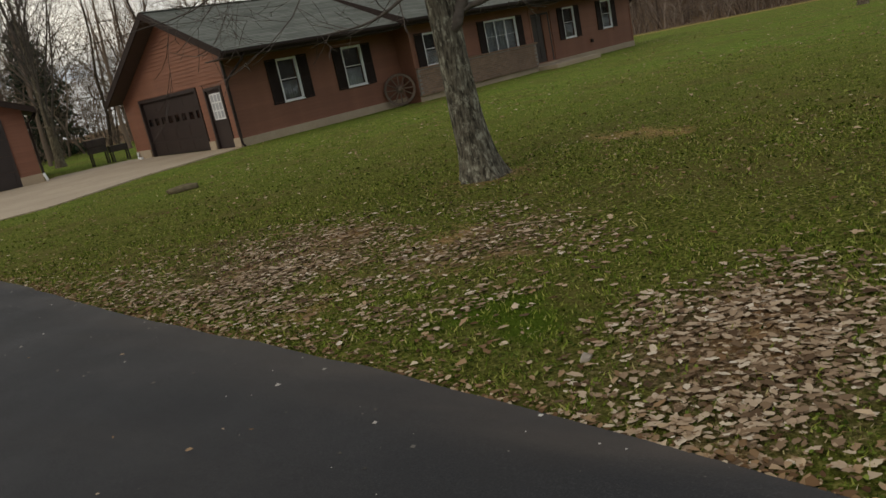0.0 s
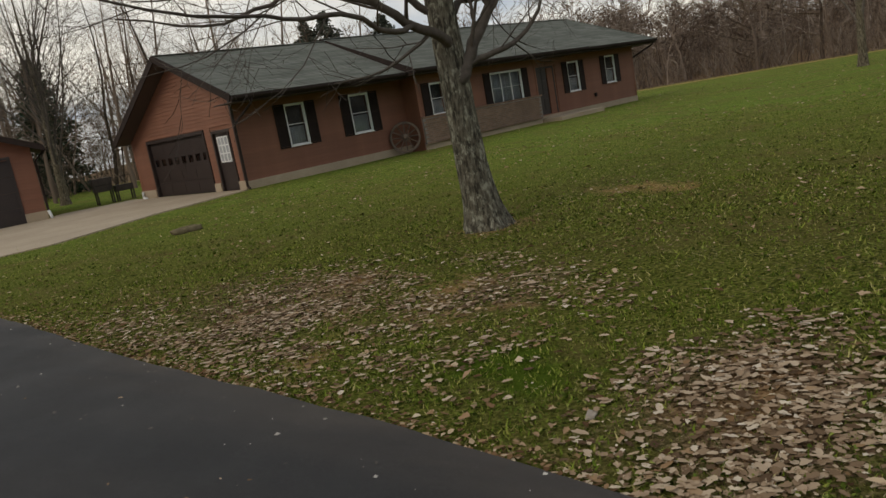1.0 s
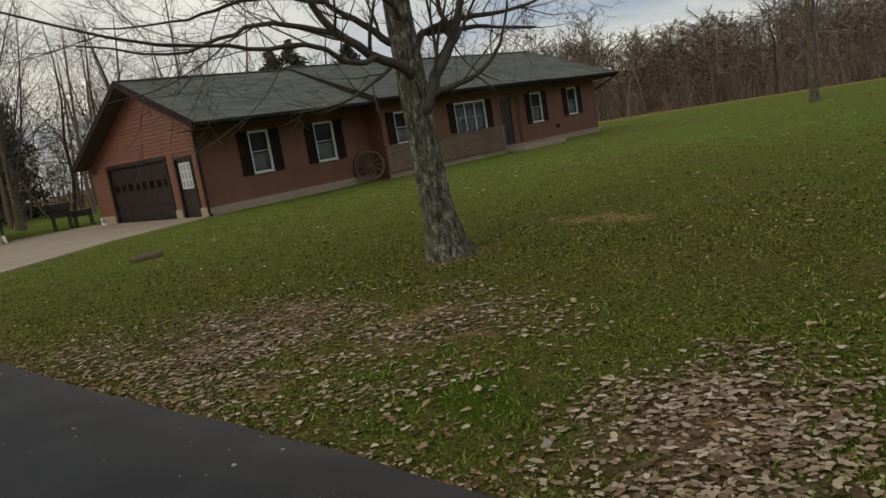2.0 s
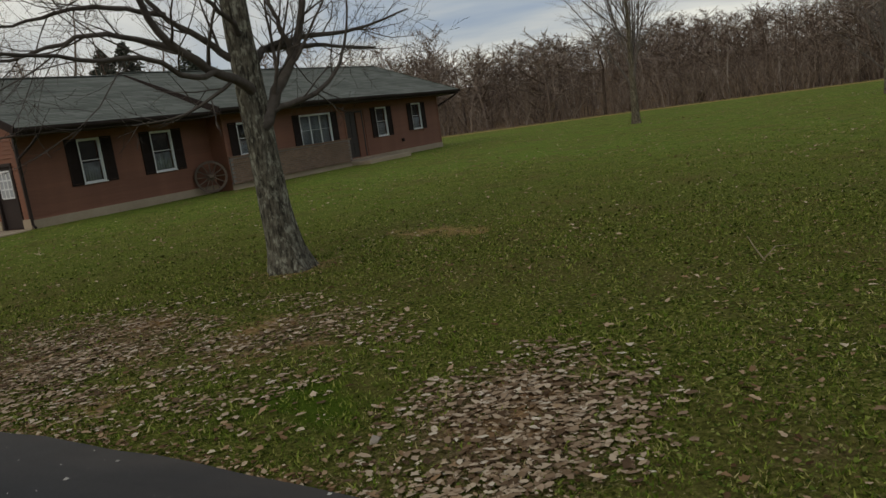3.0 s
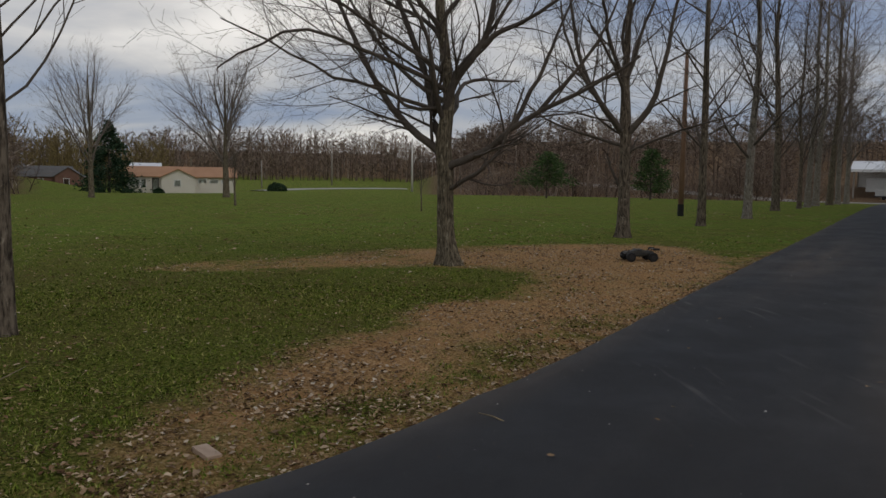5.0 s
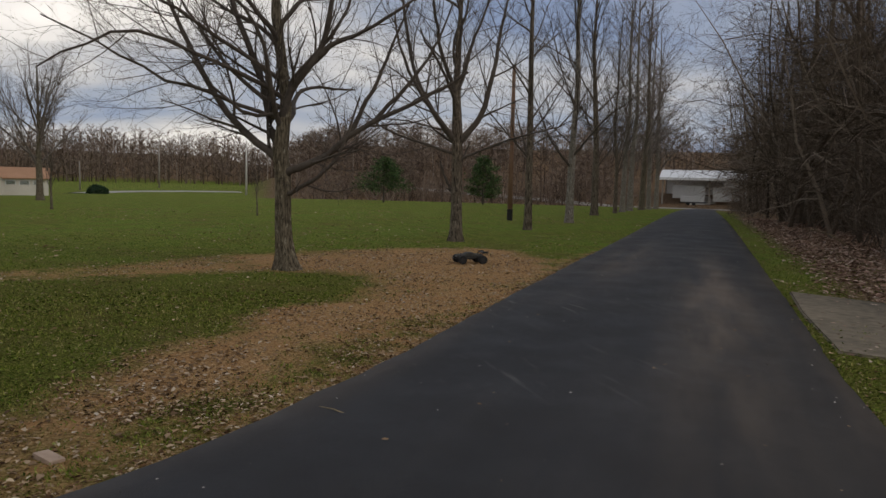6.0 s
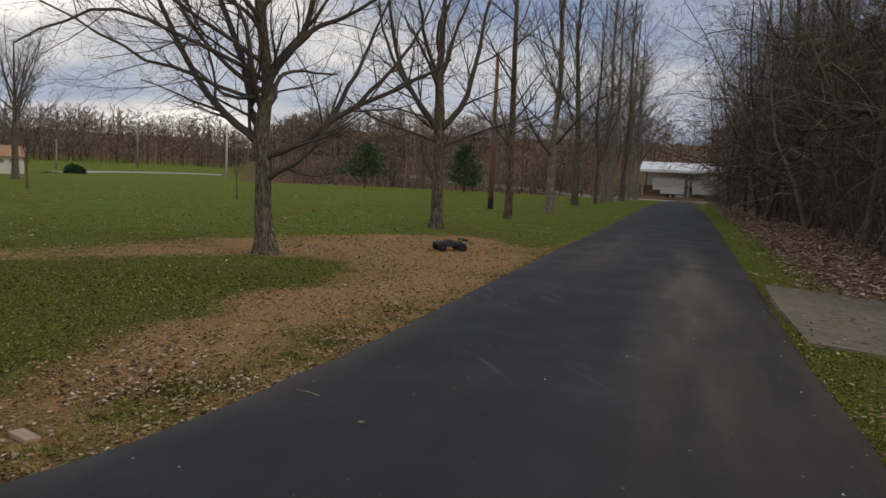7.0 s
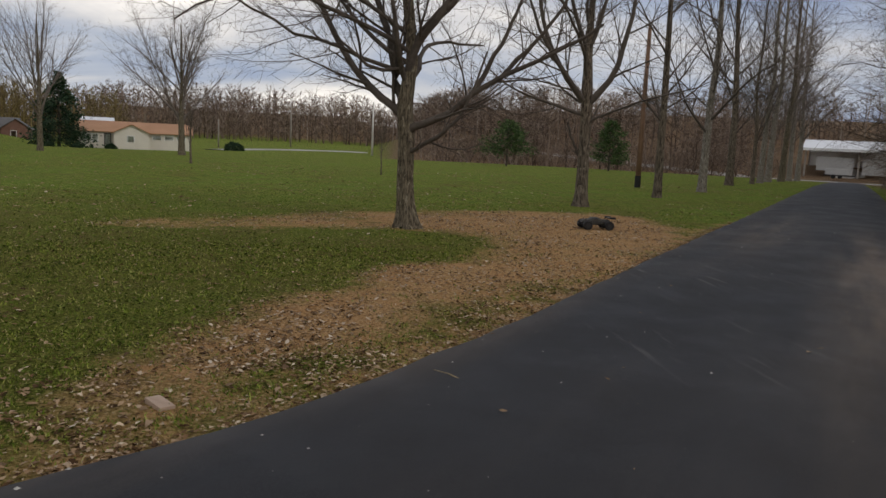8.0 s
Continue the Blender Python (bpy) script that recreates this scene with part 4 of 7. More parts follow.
while zz < 1.12 - BH:
    xx = GL + 0.03 + (0.107 if row_i % 2 else 0)
    while xx < FWD - BW:
        if count_b < 300 and xx < 12.2:
            ob = new("brick", rb.choice(brick_meshes)); ob.parent = apron_wall
            ob.location = (xx, -STEP - 0.018 + rb.uniform(-0.004, 0.004), zz)
            count_b += 1
        else:
            box(xx, xx + BW, -STEP - 0.018 - BD + rb.uniform(-0.004, 0.004), -STEP - 0.02, zz, zz + BH, bm=loose)
        xx += BW + 0.011
    zz += BH + 0.012
    row_i += 1
tagged(part("bricks_far", loose, BRICK, apron_wall), kind="stuff")
hbox("brick_cap", GL - 0.01, FWD + 0.04, -STEP - 0.15, -STEP + 0.02, 1.125, 1.19, BRICK, bevel=0.01)


def garage_door(y0, y1, z0, z1, x, parent, windows=8, label=""):
    d = empty("garage_door"); d.parent = parent
    d["label"] = label or "closed dark brown sectional garage door with a row of small windows"
    rows_ = 4
    h = (z1 - z0) / rows_
    for r in range(rows_):
        a, b = z0 + r * h + 0.004, z0 + (r + 1) * h - 0.004
        if r == 2:
            holes = []
            pitch = (y1 - y0) / windows
            holes = [(y0 + pitch * (k + 0.2), y0 + pitch * (k + 0.8), a + h * 0.24, a + h * 0.76) for k in range(windows)]
            bm = bmesh.new()
            for p, q, c, e in wall_pieces(y0, y1, a, b, holes):
                part("window_rail", box(x, x + 0.045, p, q, c, e), DOOR_BROWN, d)
            for p, q, c, e in holes:
                part("pane", box(x + 0.012, x + 0.018, p, q, c, e), GLASS, d)
        else:
            part("door_section", box(x, x + 0.045, y0, y1, a, b, 0.004), DOOR_BROWN, d)
            n = windows // 2
            for k in range(n):
                p = y0 + (y1 - y0) * (k + 0.08) / n
                q = y0 + (y1 - y0) * (k + 0.92) / n
                part("raised_panel", box(x - 0.008, x + 0.002, p, q, a + 0.09, b - 0.09, 0.003), DOOR_BROWN, d)
    return d


garage_door(2.04, 6.11, 0.02, 1.93, 0.09, house)
# dark sheet added behind the door panes instead of a garage inside
part("dark_backing", box(0.30, 0.32, 1.9, 6.3, 0.0, 2.0), ROOM_SHADE, house)


def side_frame(y0, y1, z0, z1, s, name="door_trim"):
    bm = bmesh.new()
    for a, b, c, e in ((y0 - s, y0, z0, z1), (y1, y1 + s, z0, z1), (y0 - s, y1 + s, z1, z1 + s)):
        box(-0.02, 0.10, a, b, c, e, 0.006, bm=bm)
    return part(name, bm, DOOR_BROWN, house)


side_frame(2.04, 6.11, 0.02, 1.93, 0.11)
side_frame(0.48, 1.38, 0.03, 1.85, 0.09)
sd = empty("side_door"); sd.parent = house
sd["label"] = "dark brown side door with a white nine-pane window"
part("door_leaf", box(0.06, 0.10, 0.48, 1.38, 0.03, 1.85, 0.005), DOOR_BROWN, sd)
part("handle", rod([(0.03, 1.29, 0.95), (-0.02, 1.29, 0.95), (-0.02, 1.19, 0.95)], 0.012, 8), IRON, sd)
grid = bmesh.new()
ya, yb, za, zb = 0.62, 1.24, 0.95, 1.72
for k in range(4):
    yy = ya + (yb - ya) * k / 3
    box(0.035, 0.062, yy - 0.022, yy + 0.022, za, zb, bm=grid)
    zk = za + (zb - za) * k / 3
    box(0.037, 0.064, ya, yb, zk - 0.022, zk + 0.022, bm=grid)
part("window_grid", grid, WHITE, sd)
part("pane", box(0.048, 0.054, ya, yb, za, zb), CURTAIN, sd, "pale curtained pane")

# shingles: courses laid over one another on the two slopes that face the lawn
SH_W, SH_E = 0.92, 0.145


def shingle_courses(x0, x1, ya, za, yb, zb, hip, name):
    slope = math.hypot(yb - ya, zb - za)
    dy, dz = (yb - ya) / slope, (zb - za) / slope
    nrm = Vector((0, -dz, dy))
    v, f = [], []
    rr = random.Random(9)
    rows_ = int(slope / SH_E)
    for r in range(rows_):
        a = r * SH_E
        off = (r * 0.37) % SH_W
        xr = x1 - hip * (a + SH_E) / slope
        xx = x0 - off
        while xx < xr:
            p, q = max(xx, x0), min(xx + SH_W - 0.006, xr)
            if q - p > 0.05:
                t = 0.010 + rr.uniform(0, 0.006)
                k = len(v)
                for s, lift in ((a - 0.012, t + 0.072), (a + SH_E, 0.074)):
                    for x in (p, q):
                        v.append(Vector((x, ya + dy * s, za + dz * s)) + nrm * lift)
                for x in (p, q):
                    v.append(Vector((x, ya + dy * (a - 0.012), za + dz * (a - 0.012))) + nrm * 0.071)
                f += [(k, k + 1, k + 3, k + 2), (k + 4, k + 5, k + 1, k)]
            xx += SH_W
    ob = mesh_object(name, v, f, SHINGLE_LOOSE, house)
    return tagged(ob, kind="stuff")


SHINGLE_LOOSE = island("shingle courses", [(0.0, (0.150, 0.158, 0.134)), (0.5, (0.185, 0.192, 0.164)), (1.0, (0.225, 0.230, 0.200))], 1.0, 0.05, 0.3)
shingle_courses(-0.55, GL + 0.2, -OVER, gz, RIDGE_Y, gr, 0, "shingles")
shingle_courses(GL - 0.70, PORCH, -m_over, mz, mr_y, mr, 0, "shingles")
shingle_courses(PORCH, HL + 0.9, -B_OVER, bz, mr_y, mr, HIP, "shingles")
along("ridge_cap", (-0.55, RIDGE_Y, gr + 0.085), (GL, RIDGE_Y, gr + 0.085), 0.26, 0.03, SHINGLE)
along("ridge_cap", (GL - 0.70, mr_y, mr + 0.085), (HL + 0.9 - HIP, mr_y, mr + 0.085), 0.26, 0.03, SHINGLE)
along("ridge_cap", (HL + 0.9, -B_OVER, bz + 0.09), (HL + 0.9 - HIP, mr_y, mr + 0.09), 0.26, 0.03, SHINGLE)


# ---- concrete apron before the garages ----
def local(x, y):
    v = HM @ Vector((x, y, 0))
    return v.x, v.y


slab("pavement", [(0.86, 24.72), (-1.7, 21.9), (-3.5, 18.75), (-6.0, 17.6), (-12.0, 18.6), (-14.0, 27.6), (-6.2, 29.75), (-5.9, 31.6), (-3.3, 32.0)], 0.03, 0.25, CONCRETE, "pale concrete apron before the garages", "driveway")

# ---- trees ----
def unit(v):
    return v / (np.linalg.norm(v) + 1e-9)


def tilt_from(d, angle, spin, rng):
    """d turned by angle away from itself, about a random or given spin."""
    a = np.cross(d, (0.31, 0.17, 0.93) if abs(d[2]) < 0.85 else (1.0, 0.2, 0.1))
    a = unit(a)
    b = np.cross(d, a)
    return unit(d * math.cos(angle) + (a * math.cos(spin) + b * math.sin(spin)) * math.sin(angle))


class Wood:
    """Collects tapering tubes by their number of sides, as arrays."""

    def __init__(self):
        self.runs = {}

    def tube(self, pts, rad, sides):
        self.runs.setdefault((sides, len(pts)), []).append((np.asarray(pts), np.asarray(rad)))

    def arrays(self):
        vs, fs, base = [], [], 0
        for (sides, n), items in self.runs.items():
            P = np.array([p for p, _ in items])
            R = np.array([r for _, r in items])
            D = np.empty_like(P)
            D[:, 1:-1] = P[:, 2:] - P[:, :-2]
            D[:, 0], D[:, -1] = P[:, 1] - P[:, 0], P[:, -1] - P[:, -2]
            D /= np.linalg.norm(D, axis=2, keepdims=True) + 1e-9
            ref = np.where(np.abs(D[:, :1, 2:3]) < 0.85, np.array([0.31, 0.17, 0.93]), np.array([1.0, 0.2, 0.1]))
            A = np.cross(D, np.broadcast_to(ref, D.shape))
            A /= np.linalg.norm(A, axis=2, keepdims=True) + 1e-9
            B = np.cross(D, A)
            ang = 2 * np.pi * np.arange(sides) / sides
            if sides == 2:      # a flat, twisting strip, for twigs finer than the eye can tell
                spin = (np.arange(len(items)) * 2.4)[:, None, None]
                A, B = A * np.cos(spin) + B * np.sin(spin), B
            V = P[:, :, None] + R[:, :, None, None] * (A[:, :, None] * np.cos(ang)[:, None] + B[:, :, None] * np.sin(ang)[:, None])
            m = len(items)
            idx = base + np.arange(m * n * sides).reshape(m, n, sides)
            if sides == 2:
                q = np.stack([idx[:, :-1, 0], idx[:, :-1, 1], idx[:, 1:, 1], idx[:, 1:, 0]], -1).reshape(-1, 4)
                vs.append(V.reshape(-1, 3)); fs.append(q)
                base += m * n * sides
                continue
            q = np.stack([idx[:, :-1], np.roll(idx[:, :-1], -1, 2), np.roll(idx[:, 1:], -1, 2), idx[:, 1:]], -1).reshape(-1, 4)
            vs.append(V.reshape(-1, 3)); fs.append(q)
            base += m * n * sides
        return np.concatenate(vs), np.concatenate(fs)


def limb(wood, rng, p, d, length, r, level, spec):
    """Grow one limb and, from it, its own branches."""
    s = spec[min(level, len(spec) - 1)]
    n = s["seg"]
    pts, rad = [np.array(p, float)], [r]
    d = unit(np.array(d, float))
    for k in range(n):
        d = unit(d + rng.normal(0, s["wobble"], 3) + np.array([0, 0, s["up"]]))
        pts.append(pts[-1] + d * length / n)
        rad.append(max(r * (1 - (1 - s["end"]) * ((k + 1) / n) ** s.get("fall", 1.0)), 0.0022))
    wood.tube(pts, rad, s["sides"])
    if level + 1 < len(spec):
        offshoots(wood, rng, pts, rad, length, level, spec)


def offshoots(wood, rng, pts, rad, length, level, spec):
    """Branches set round a limb, each growing its own."""
    n = len(pts) - 1
    c = spec[level + 1]
    count = c["count"] if isinstance(c["count"], int) else max(1, int(c["count"][0] + c["count"][1] * length))
    spin = rng.uniform(0, 6.28)
    for k in range(count):
        f = c["from"] + (1 - c["from"]) * ((k + rng.uniform(0.1, 0.9)) / count)
        i = min(int(f * n), n - 1)
        t = f * n - i
        q = pts[i] * (1 - t) + pts[i + 1] * t
        rr = rad[i] * (1 - t) + rad[i + 1] * t
        dd = unit(pts[i + 1] - pts[i])
        spin += 2.4 + rng.uniform(-0.5, 0.5)
        cd = tilt_from(dd, radians(c["angle"] + rng.uniform(-c["vary"], c["vary"])), spin, rng)
        ln = length * c["len"] * rng.uniform(0.7, 1.2) * (1 - c.get("short", 0.5) * f)
        limb(wood, rng, q, cd, max(ln, 0.12), min(rr * 0.8, max(0.0028, rr * c["thin"] * rng.uniform(0.8, 1.15))), level + 1, spec)


def bent_limb(wood, rng, bearing, line, r, end, spec, n=14):
    """A limb through a few points (out to the side, up, ahead), the side being at the given bearing."""
    a = radians(bearing)
    side, ahead = np.array([math.cos(a), math.sin(a), 0]), np.array([-math.sin(a), math.cos(a), 0])
    p = [side * u + ahead * q + np.array([0, 0, z]) for u, z, q in line]
    p = [2 * p[0] - p[1], *p, 2 * p[-1] - p[-2]]
    m = len(p) - 3
    pts = []
    for k in range(n + 1):
        f = min(k / n * m, m - 1e-6)
        i, t = int(f), f - int(f)
        A, B, C, D = p[i:i + 4]
        pts.append(0.5 * (2 * B + (C - A) * t + (2 * A - 5 * B + 4 * C - D) * t * t + (3 * B - A - 3 * C + D) * t ** 3) + rng.normal(0, 0.010, 3))
    rad = [r * (1 - (1 - end) * k / n) for k in range(n + 1)]
    wood.tube(pts, rad, 8)
    offshoots(wood, rng, pts, rad, sum(np.linalg.norm(np.diff(pts, axis=0), axis=1)), 0, spec)


def level(seg, wobble, up, end, sides, count=0, frm=0.3, angle=45, vary=12, ln=0.5, thin=0.5, short=0.5, fall=1.0):
    return {"seg": seg, "wobble": wobble, "up": up, "end": end, "sides": sides, "count": count, "from": frm, "angle": angle, "vary": vary, "len": ln, "thin": thin, "short": short, "fall": fall}


LIMB = level(10, 0.15, 0.05, 0.30, 7)
BOUGH = level(7, 0.10, 0.05, 0.25, 4, (3, 1.7), 0.16, 40, 12, 0.50, 0.42, 0.35)
BRANCH = level(5, 0.13, 0.05, 0.35, 3, (3, 3.0), 0.12, 40, 14, 0.50, 0.5, 0.3)
SPRIG = level(3, 0.15, 0.06, 0.5, 2, (3, 4.2), 0.10, 40, 14, 0.55, 0.65, 0.3)


def trunk_mesh(name, pts, rad, material, parent, rng, sides=20, rings=44, flare=1.6, roots=5):
    """A trunk with root flare and uneven, ridged girth."""
    pts, rad = np.array(pts, float), np.array(rad, float)
    L = np.concatenate([[0], np.cumsum(np.linalg.norm(np.diff(pts, axis=0), axis=1))])
    v, f = [], []
    ph = rng.uniform(0, 6.28, 8)
    for k in range(rings + 1):
        s = L[-1] * (k / rings) ** 1.25
        c = np.array([np.interp(s, L, pts[:, i]) for i in range(3)])
        r = np.interp(s, L, rad)
        low = math.exp(-s / (rad[0] * 1.35))
        for j in range(sides):
            a = 2 * math.pi * j / sides
            bump = 1 + 0.035 * math.sin(3 * a + ph[0] + s * 0.8) + 0.03 * math.sin(5 * a + ph[1] - s * 1.7) + 0.02 * math.sin(9 * a + ph[2] + s * 4) + 0.015 * math.sin(s * 9 + ph[3] + a)
            root = low * (flare - 1) * (0.55 + 0.65 * max(0, math.sin(roots * a / 1.0 + ph[4])) ** 1.5)
            q = r * (bump + root)
            v.append((c[0] + q * math.cos(a), c[1] + q * math.sin(a), c[2]))
    for k in range(rings):
        for j in range(sides):
            f.append((k * sides + j, k * sides + (j + 1) % sides, (k + 1) * sides + (j + 1) % sides, (k + 1) * sides + j))
    f.append(tuple(rings * sides + j for j in range(sides)))
    return mesh_object(name, v, f, material, parent, smooth=True)


def planted(name, x, y, label, turn=0.0):
    return tagged(empty(name, pose(x, y, h1(x, y) - 0.04, 0, 0, turn)), label, "tree")


def crown_mesh(wood, parent, material=None, name="crown"):
    v, f = wood.arrays()
    return array_mesh(name, v, f, material or TWIG, parent, True)


def build_tree(name, x, y, label, trunk_pts, trunk_rad, limbs, bark_mat, seed, spec=None, twig=None, flare=1.6, bearing=0.0, bent=()):
    """A tree from its trunk line and its main limbs: (start height, bearing, rise, length, girth[, upward bend])."""
    rng = np.random.RandomState(seed)
    t = planted(name, x, y, label)
    trunk_mesh("trunk", trunk_pts, trunk_rad, bark_mat, t, rng, flare=flare)
    tp, tr = np.array(trunk_pts, float), np.array(trunk_rad, float)
    spec = spec or [LIMB, BOUGH, BRANCH, SPRIG]
    w = Wood()
    for z0, bearing, rise, length, girth, *bend in limbs:
        s = [dict(spec[0], up=bend[0] if bend else spec[0]["up"]), *spec[1:]]
        p = np.array([np.interp(z0, tp[:, 2], tp[:, i]) for i in range(3)])
        a, e = radians(bearing), radians(rise)
        limb(w, rng, p, (math.cos(a) * math.cos(e), math.sin(a) * math.cos(e), math.sin(e)), length, girth, 0, s)
    for line, girth, end in bent:
        bent_limb(w, rng, bearing, line, girth, end, spec)
    crown_mesh(w, t, twig or TWIG)
    return t

# the maple before the house: leaning slightly, forked, its low limbs reaching over the lawn
# bearings: 120 is to its left as the lawn is first seen, -45 to its right
build_tree("maple_tree", 3.32, 9.10, "grey bare maple with lichen-spotted bark before the house",
           [(0, 0, 0), (-0.05, 0.01, 0.35), (-0.08, 0.03, 0.9), (-0.11, 0.04, 1.7), (-0.13, 0.05, 2.4), (-0.14, 0.06, 3.2), (-0.10, 0.08, 4.6)],
           [0.215, 0.192, 0.180, 0.168, 0.165, 0.150, 0.09],
           [(3.0, 50, 40, 3.2, 0.05, 0.0), (3.3, 215, 34, 3.6, 0.055, 0.0), (3.2, -10, 36, 3.6, 0.05, 0.0), (3.4, 150, 36, 4.0, 0.055, 0.0),
            (3.6, 175, 44, 4.0, 0.05, 0.0), (3.8, 0, 44, 3.6, 0.05, 0.0), (4.2, 90, 50, 3.5, 0.05, 0.0), (4.4, -100, 55, 3.3, 0.05, 0.0), (4.5, 20, 75, 4.0, 0.07, 0.0)],
           BARK_MAPLE, 11, flare=1.7, bearing=-17, bent=[
               ([(-0.14, 2.18, 0), (-0.30, 2.28, -0.1), (-0.72, 2.40, -0.2), (-1.10, 2.63, -0.25), (-1.38, 2.85, -0.3), (-1.55, 3.25, -0.35), (-1.75, 4.2, -0.4)], 0.066, 0.35),
               ([(-0.72, 2.40, -0.2), (-1.10, 2.34, -0.35), (-1.64, 2.52, -0.5), (-2.15, 2.52, -0.6), (-2.66, 2.55, -0.7), (-3.47, 2.64, -0.8), (-4.3, 2.85, -0.9)], 0.034, 0.25),
               ([(-1.12, 2.63, -0.25), (-1.65, 2.77, -0.2), (-2.05, 2.80, -0.15), (-2.45, 2.68, -0.1), (-2.9, 2.62, 0), (-3.6, 2.78, 0.1)], 0.032, 0.25),
               ([(-0.14, 2.52, 0.1), (-0.32, 2.63, 0.15), (-0.60, 2.86, 0.2), (-0.90, 3.09, 0.3), (-1.15, 3.4, 0.35), (-1.5, 4.1, 0.4)], 0.052, 0.3),
               ([(-0.88, 3.08, 0.3), (-1.44, 3.17, 0.35), (-1.80, 3.18, 0.4), (-2.18, 3.06, 0.45), (-2.60, 2.98, 0.5), (-3.3, 2.98, 0.6)], 0.030, 0.25),
               ([(-0.15, 2.82, 0), (-0.33, 2.95, -0.1), (-0.70, 3.20, -0.2), (-1.3, 3.7, -0.3)], 0.040, 0.3),
               ([(-0.10, 1.75, -0.03), (0.05, 1.96, -0.06), (0.21, 2.23, -0.08), (0.42, 2.49, -0.1), (0.61, 2.81, -0.1), (0.85, 3.4, 0), (1.1, 4.3, 0.1)], 0.085, 0.4),
               ([(0.06, 1.94, -0.08), (0.30, 2.00, -0.15), (0.60, 2.08, -0.2), (0.88, 2.22, -0.2), (1.12, 2.48, -0.2), (1.32, 2.82, -0.15), (1.5, 3.3, -0.1)], 0.040, 0.3),
               ([(-0.10, 2.48, 0.05), (0.05, 2.55, 0.1), (0.24, 2.67, 0.15), (0.57, 2.72, 0.2), (1.02, 2.70, 0.3), (1.43, 2.75, 0.4), (2.02, 2.71, 0.5), (2.6, 2.72, 0.6)], 0.055, 0.25),
               ([(0.25, 2.68, 0.15), (0.84, 2.80, 0.0), (1.30, 2.82, -0.1), (1.75, 2.90, -0.2), (2.4, 3.1, -0.3)], 0.040, 0.25),
               ([(0.43, 2.50, -0.1), (0.39, 2.68, -0.15), (0.26, 2.89, -0.2), (0.15, 3.2, -0.2), (0.1, 3.9, -0.2)], 0.042, 0.35)])

# slender trunk by the drive, with a few upright shoots
build_tree("slender_tree", 8.00, 1.47, "slender brown-barked bare tree with a tall straight trunk",
           [(0, 0, 0), (0.0, 0.0, 1.0), (0.01, 0.0, 2.2), (0.03, 0.02, 3.4), (0.04, 0.03, 5.2), (0.05, 0.05, 7.6)],
           [0.092, 0.078, 0.072, 0.066, 0.05, 0.02],
           [(2.15, 100, 42, 2.3, 0.015, 0.06), (2.3, -85, 40, 2.3, 0.016, 0.07), (2.5, 60, 40, 2.0, 0.014, 0.06), (2.65, -100, 44, 2.0, 0.014, 0.06), (2.8, 110, 35, 1.9, 0.014, 0.06), (2.9, -65, 38, 1.9, 0.014, 0.06), (3.0, 95, 45, 1.9, 0.015, 0.06), (3.2, -50, 40, 1.8, 0.014, 0.05), (3.35, -95, 45, 1.8, 0.014, 0.05),
            (3.6, 10, 45, 1.8, 0.02, 0.05), (4.0, 140, 45, 1.8, 0.02), (4.4, -90, 45, 1.7, 0.02), (5.0, 60, 50, 1.6, 0.02), (5.6, -150, 50, 1.5, 0.02), (6.2, 0, 55, 1.4, 0.015)],
           BARK_BROWN, 12, [level(7, 0.10, 0.08, 0.3, 5), level(5, 0.13, 0.06, 0.35, 4, (2, 1.6), 0.2, 38, 12, 0.55, 0.55), level(3, 0.14, 0.05, 0.5, 3, (1, 2.5), 0.2, 40, 12, 0.5, 0.6)], flare=1.35)

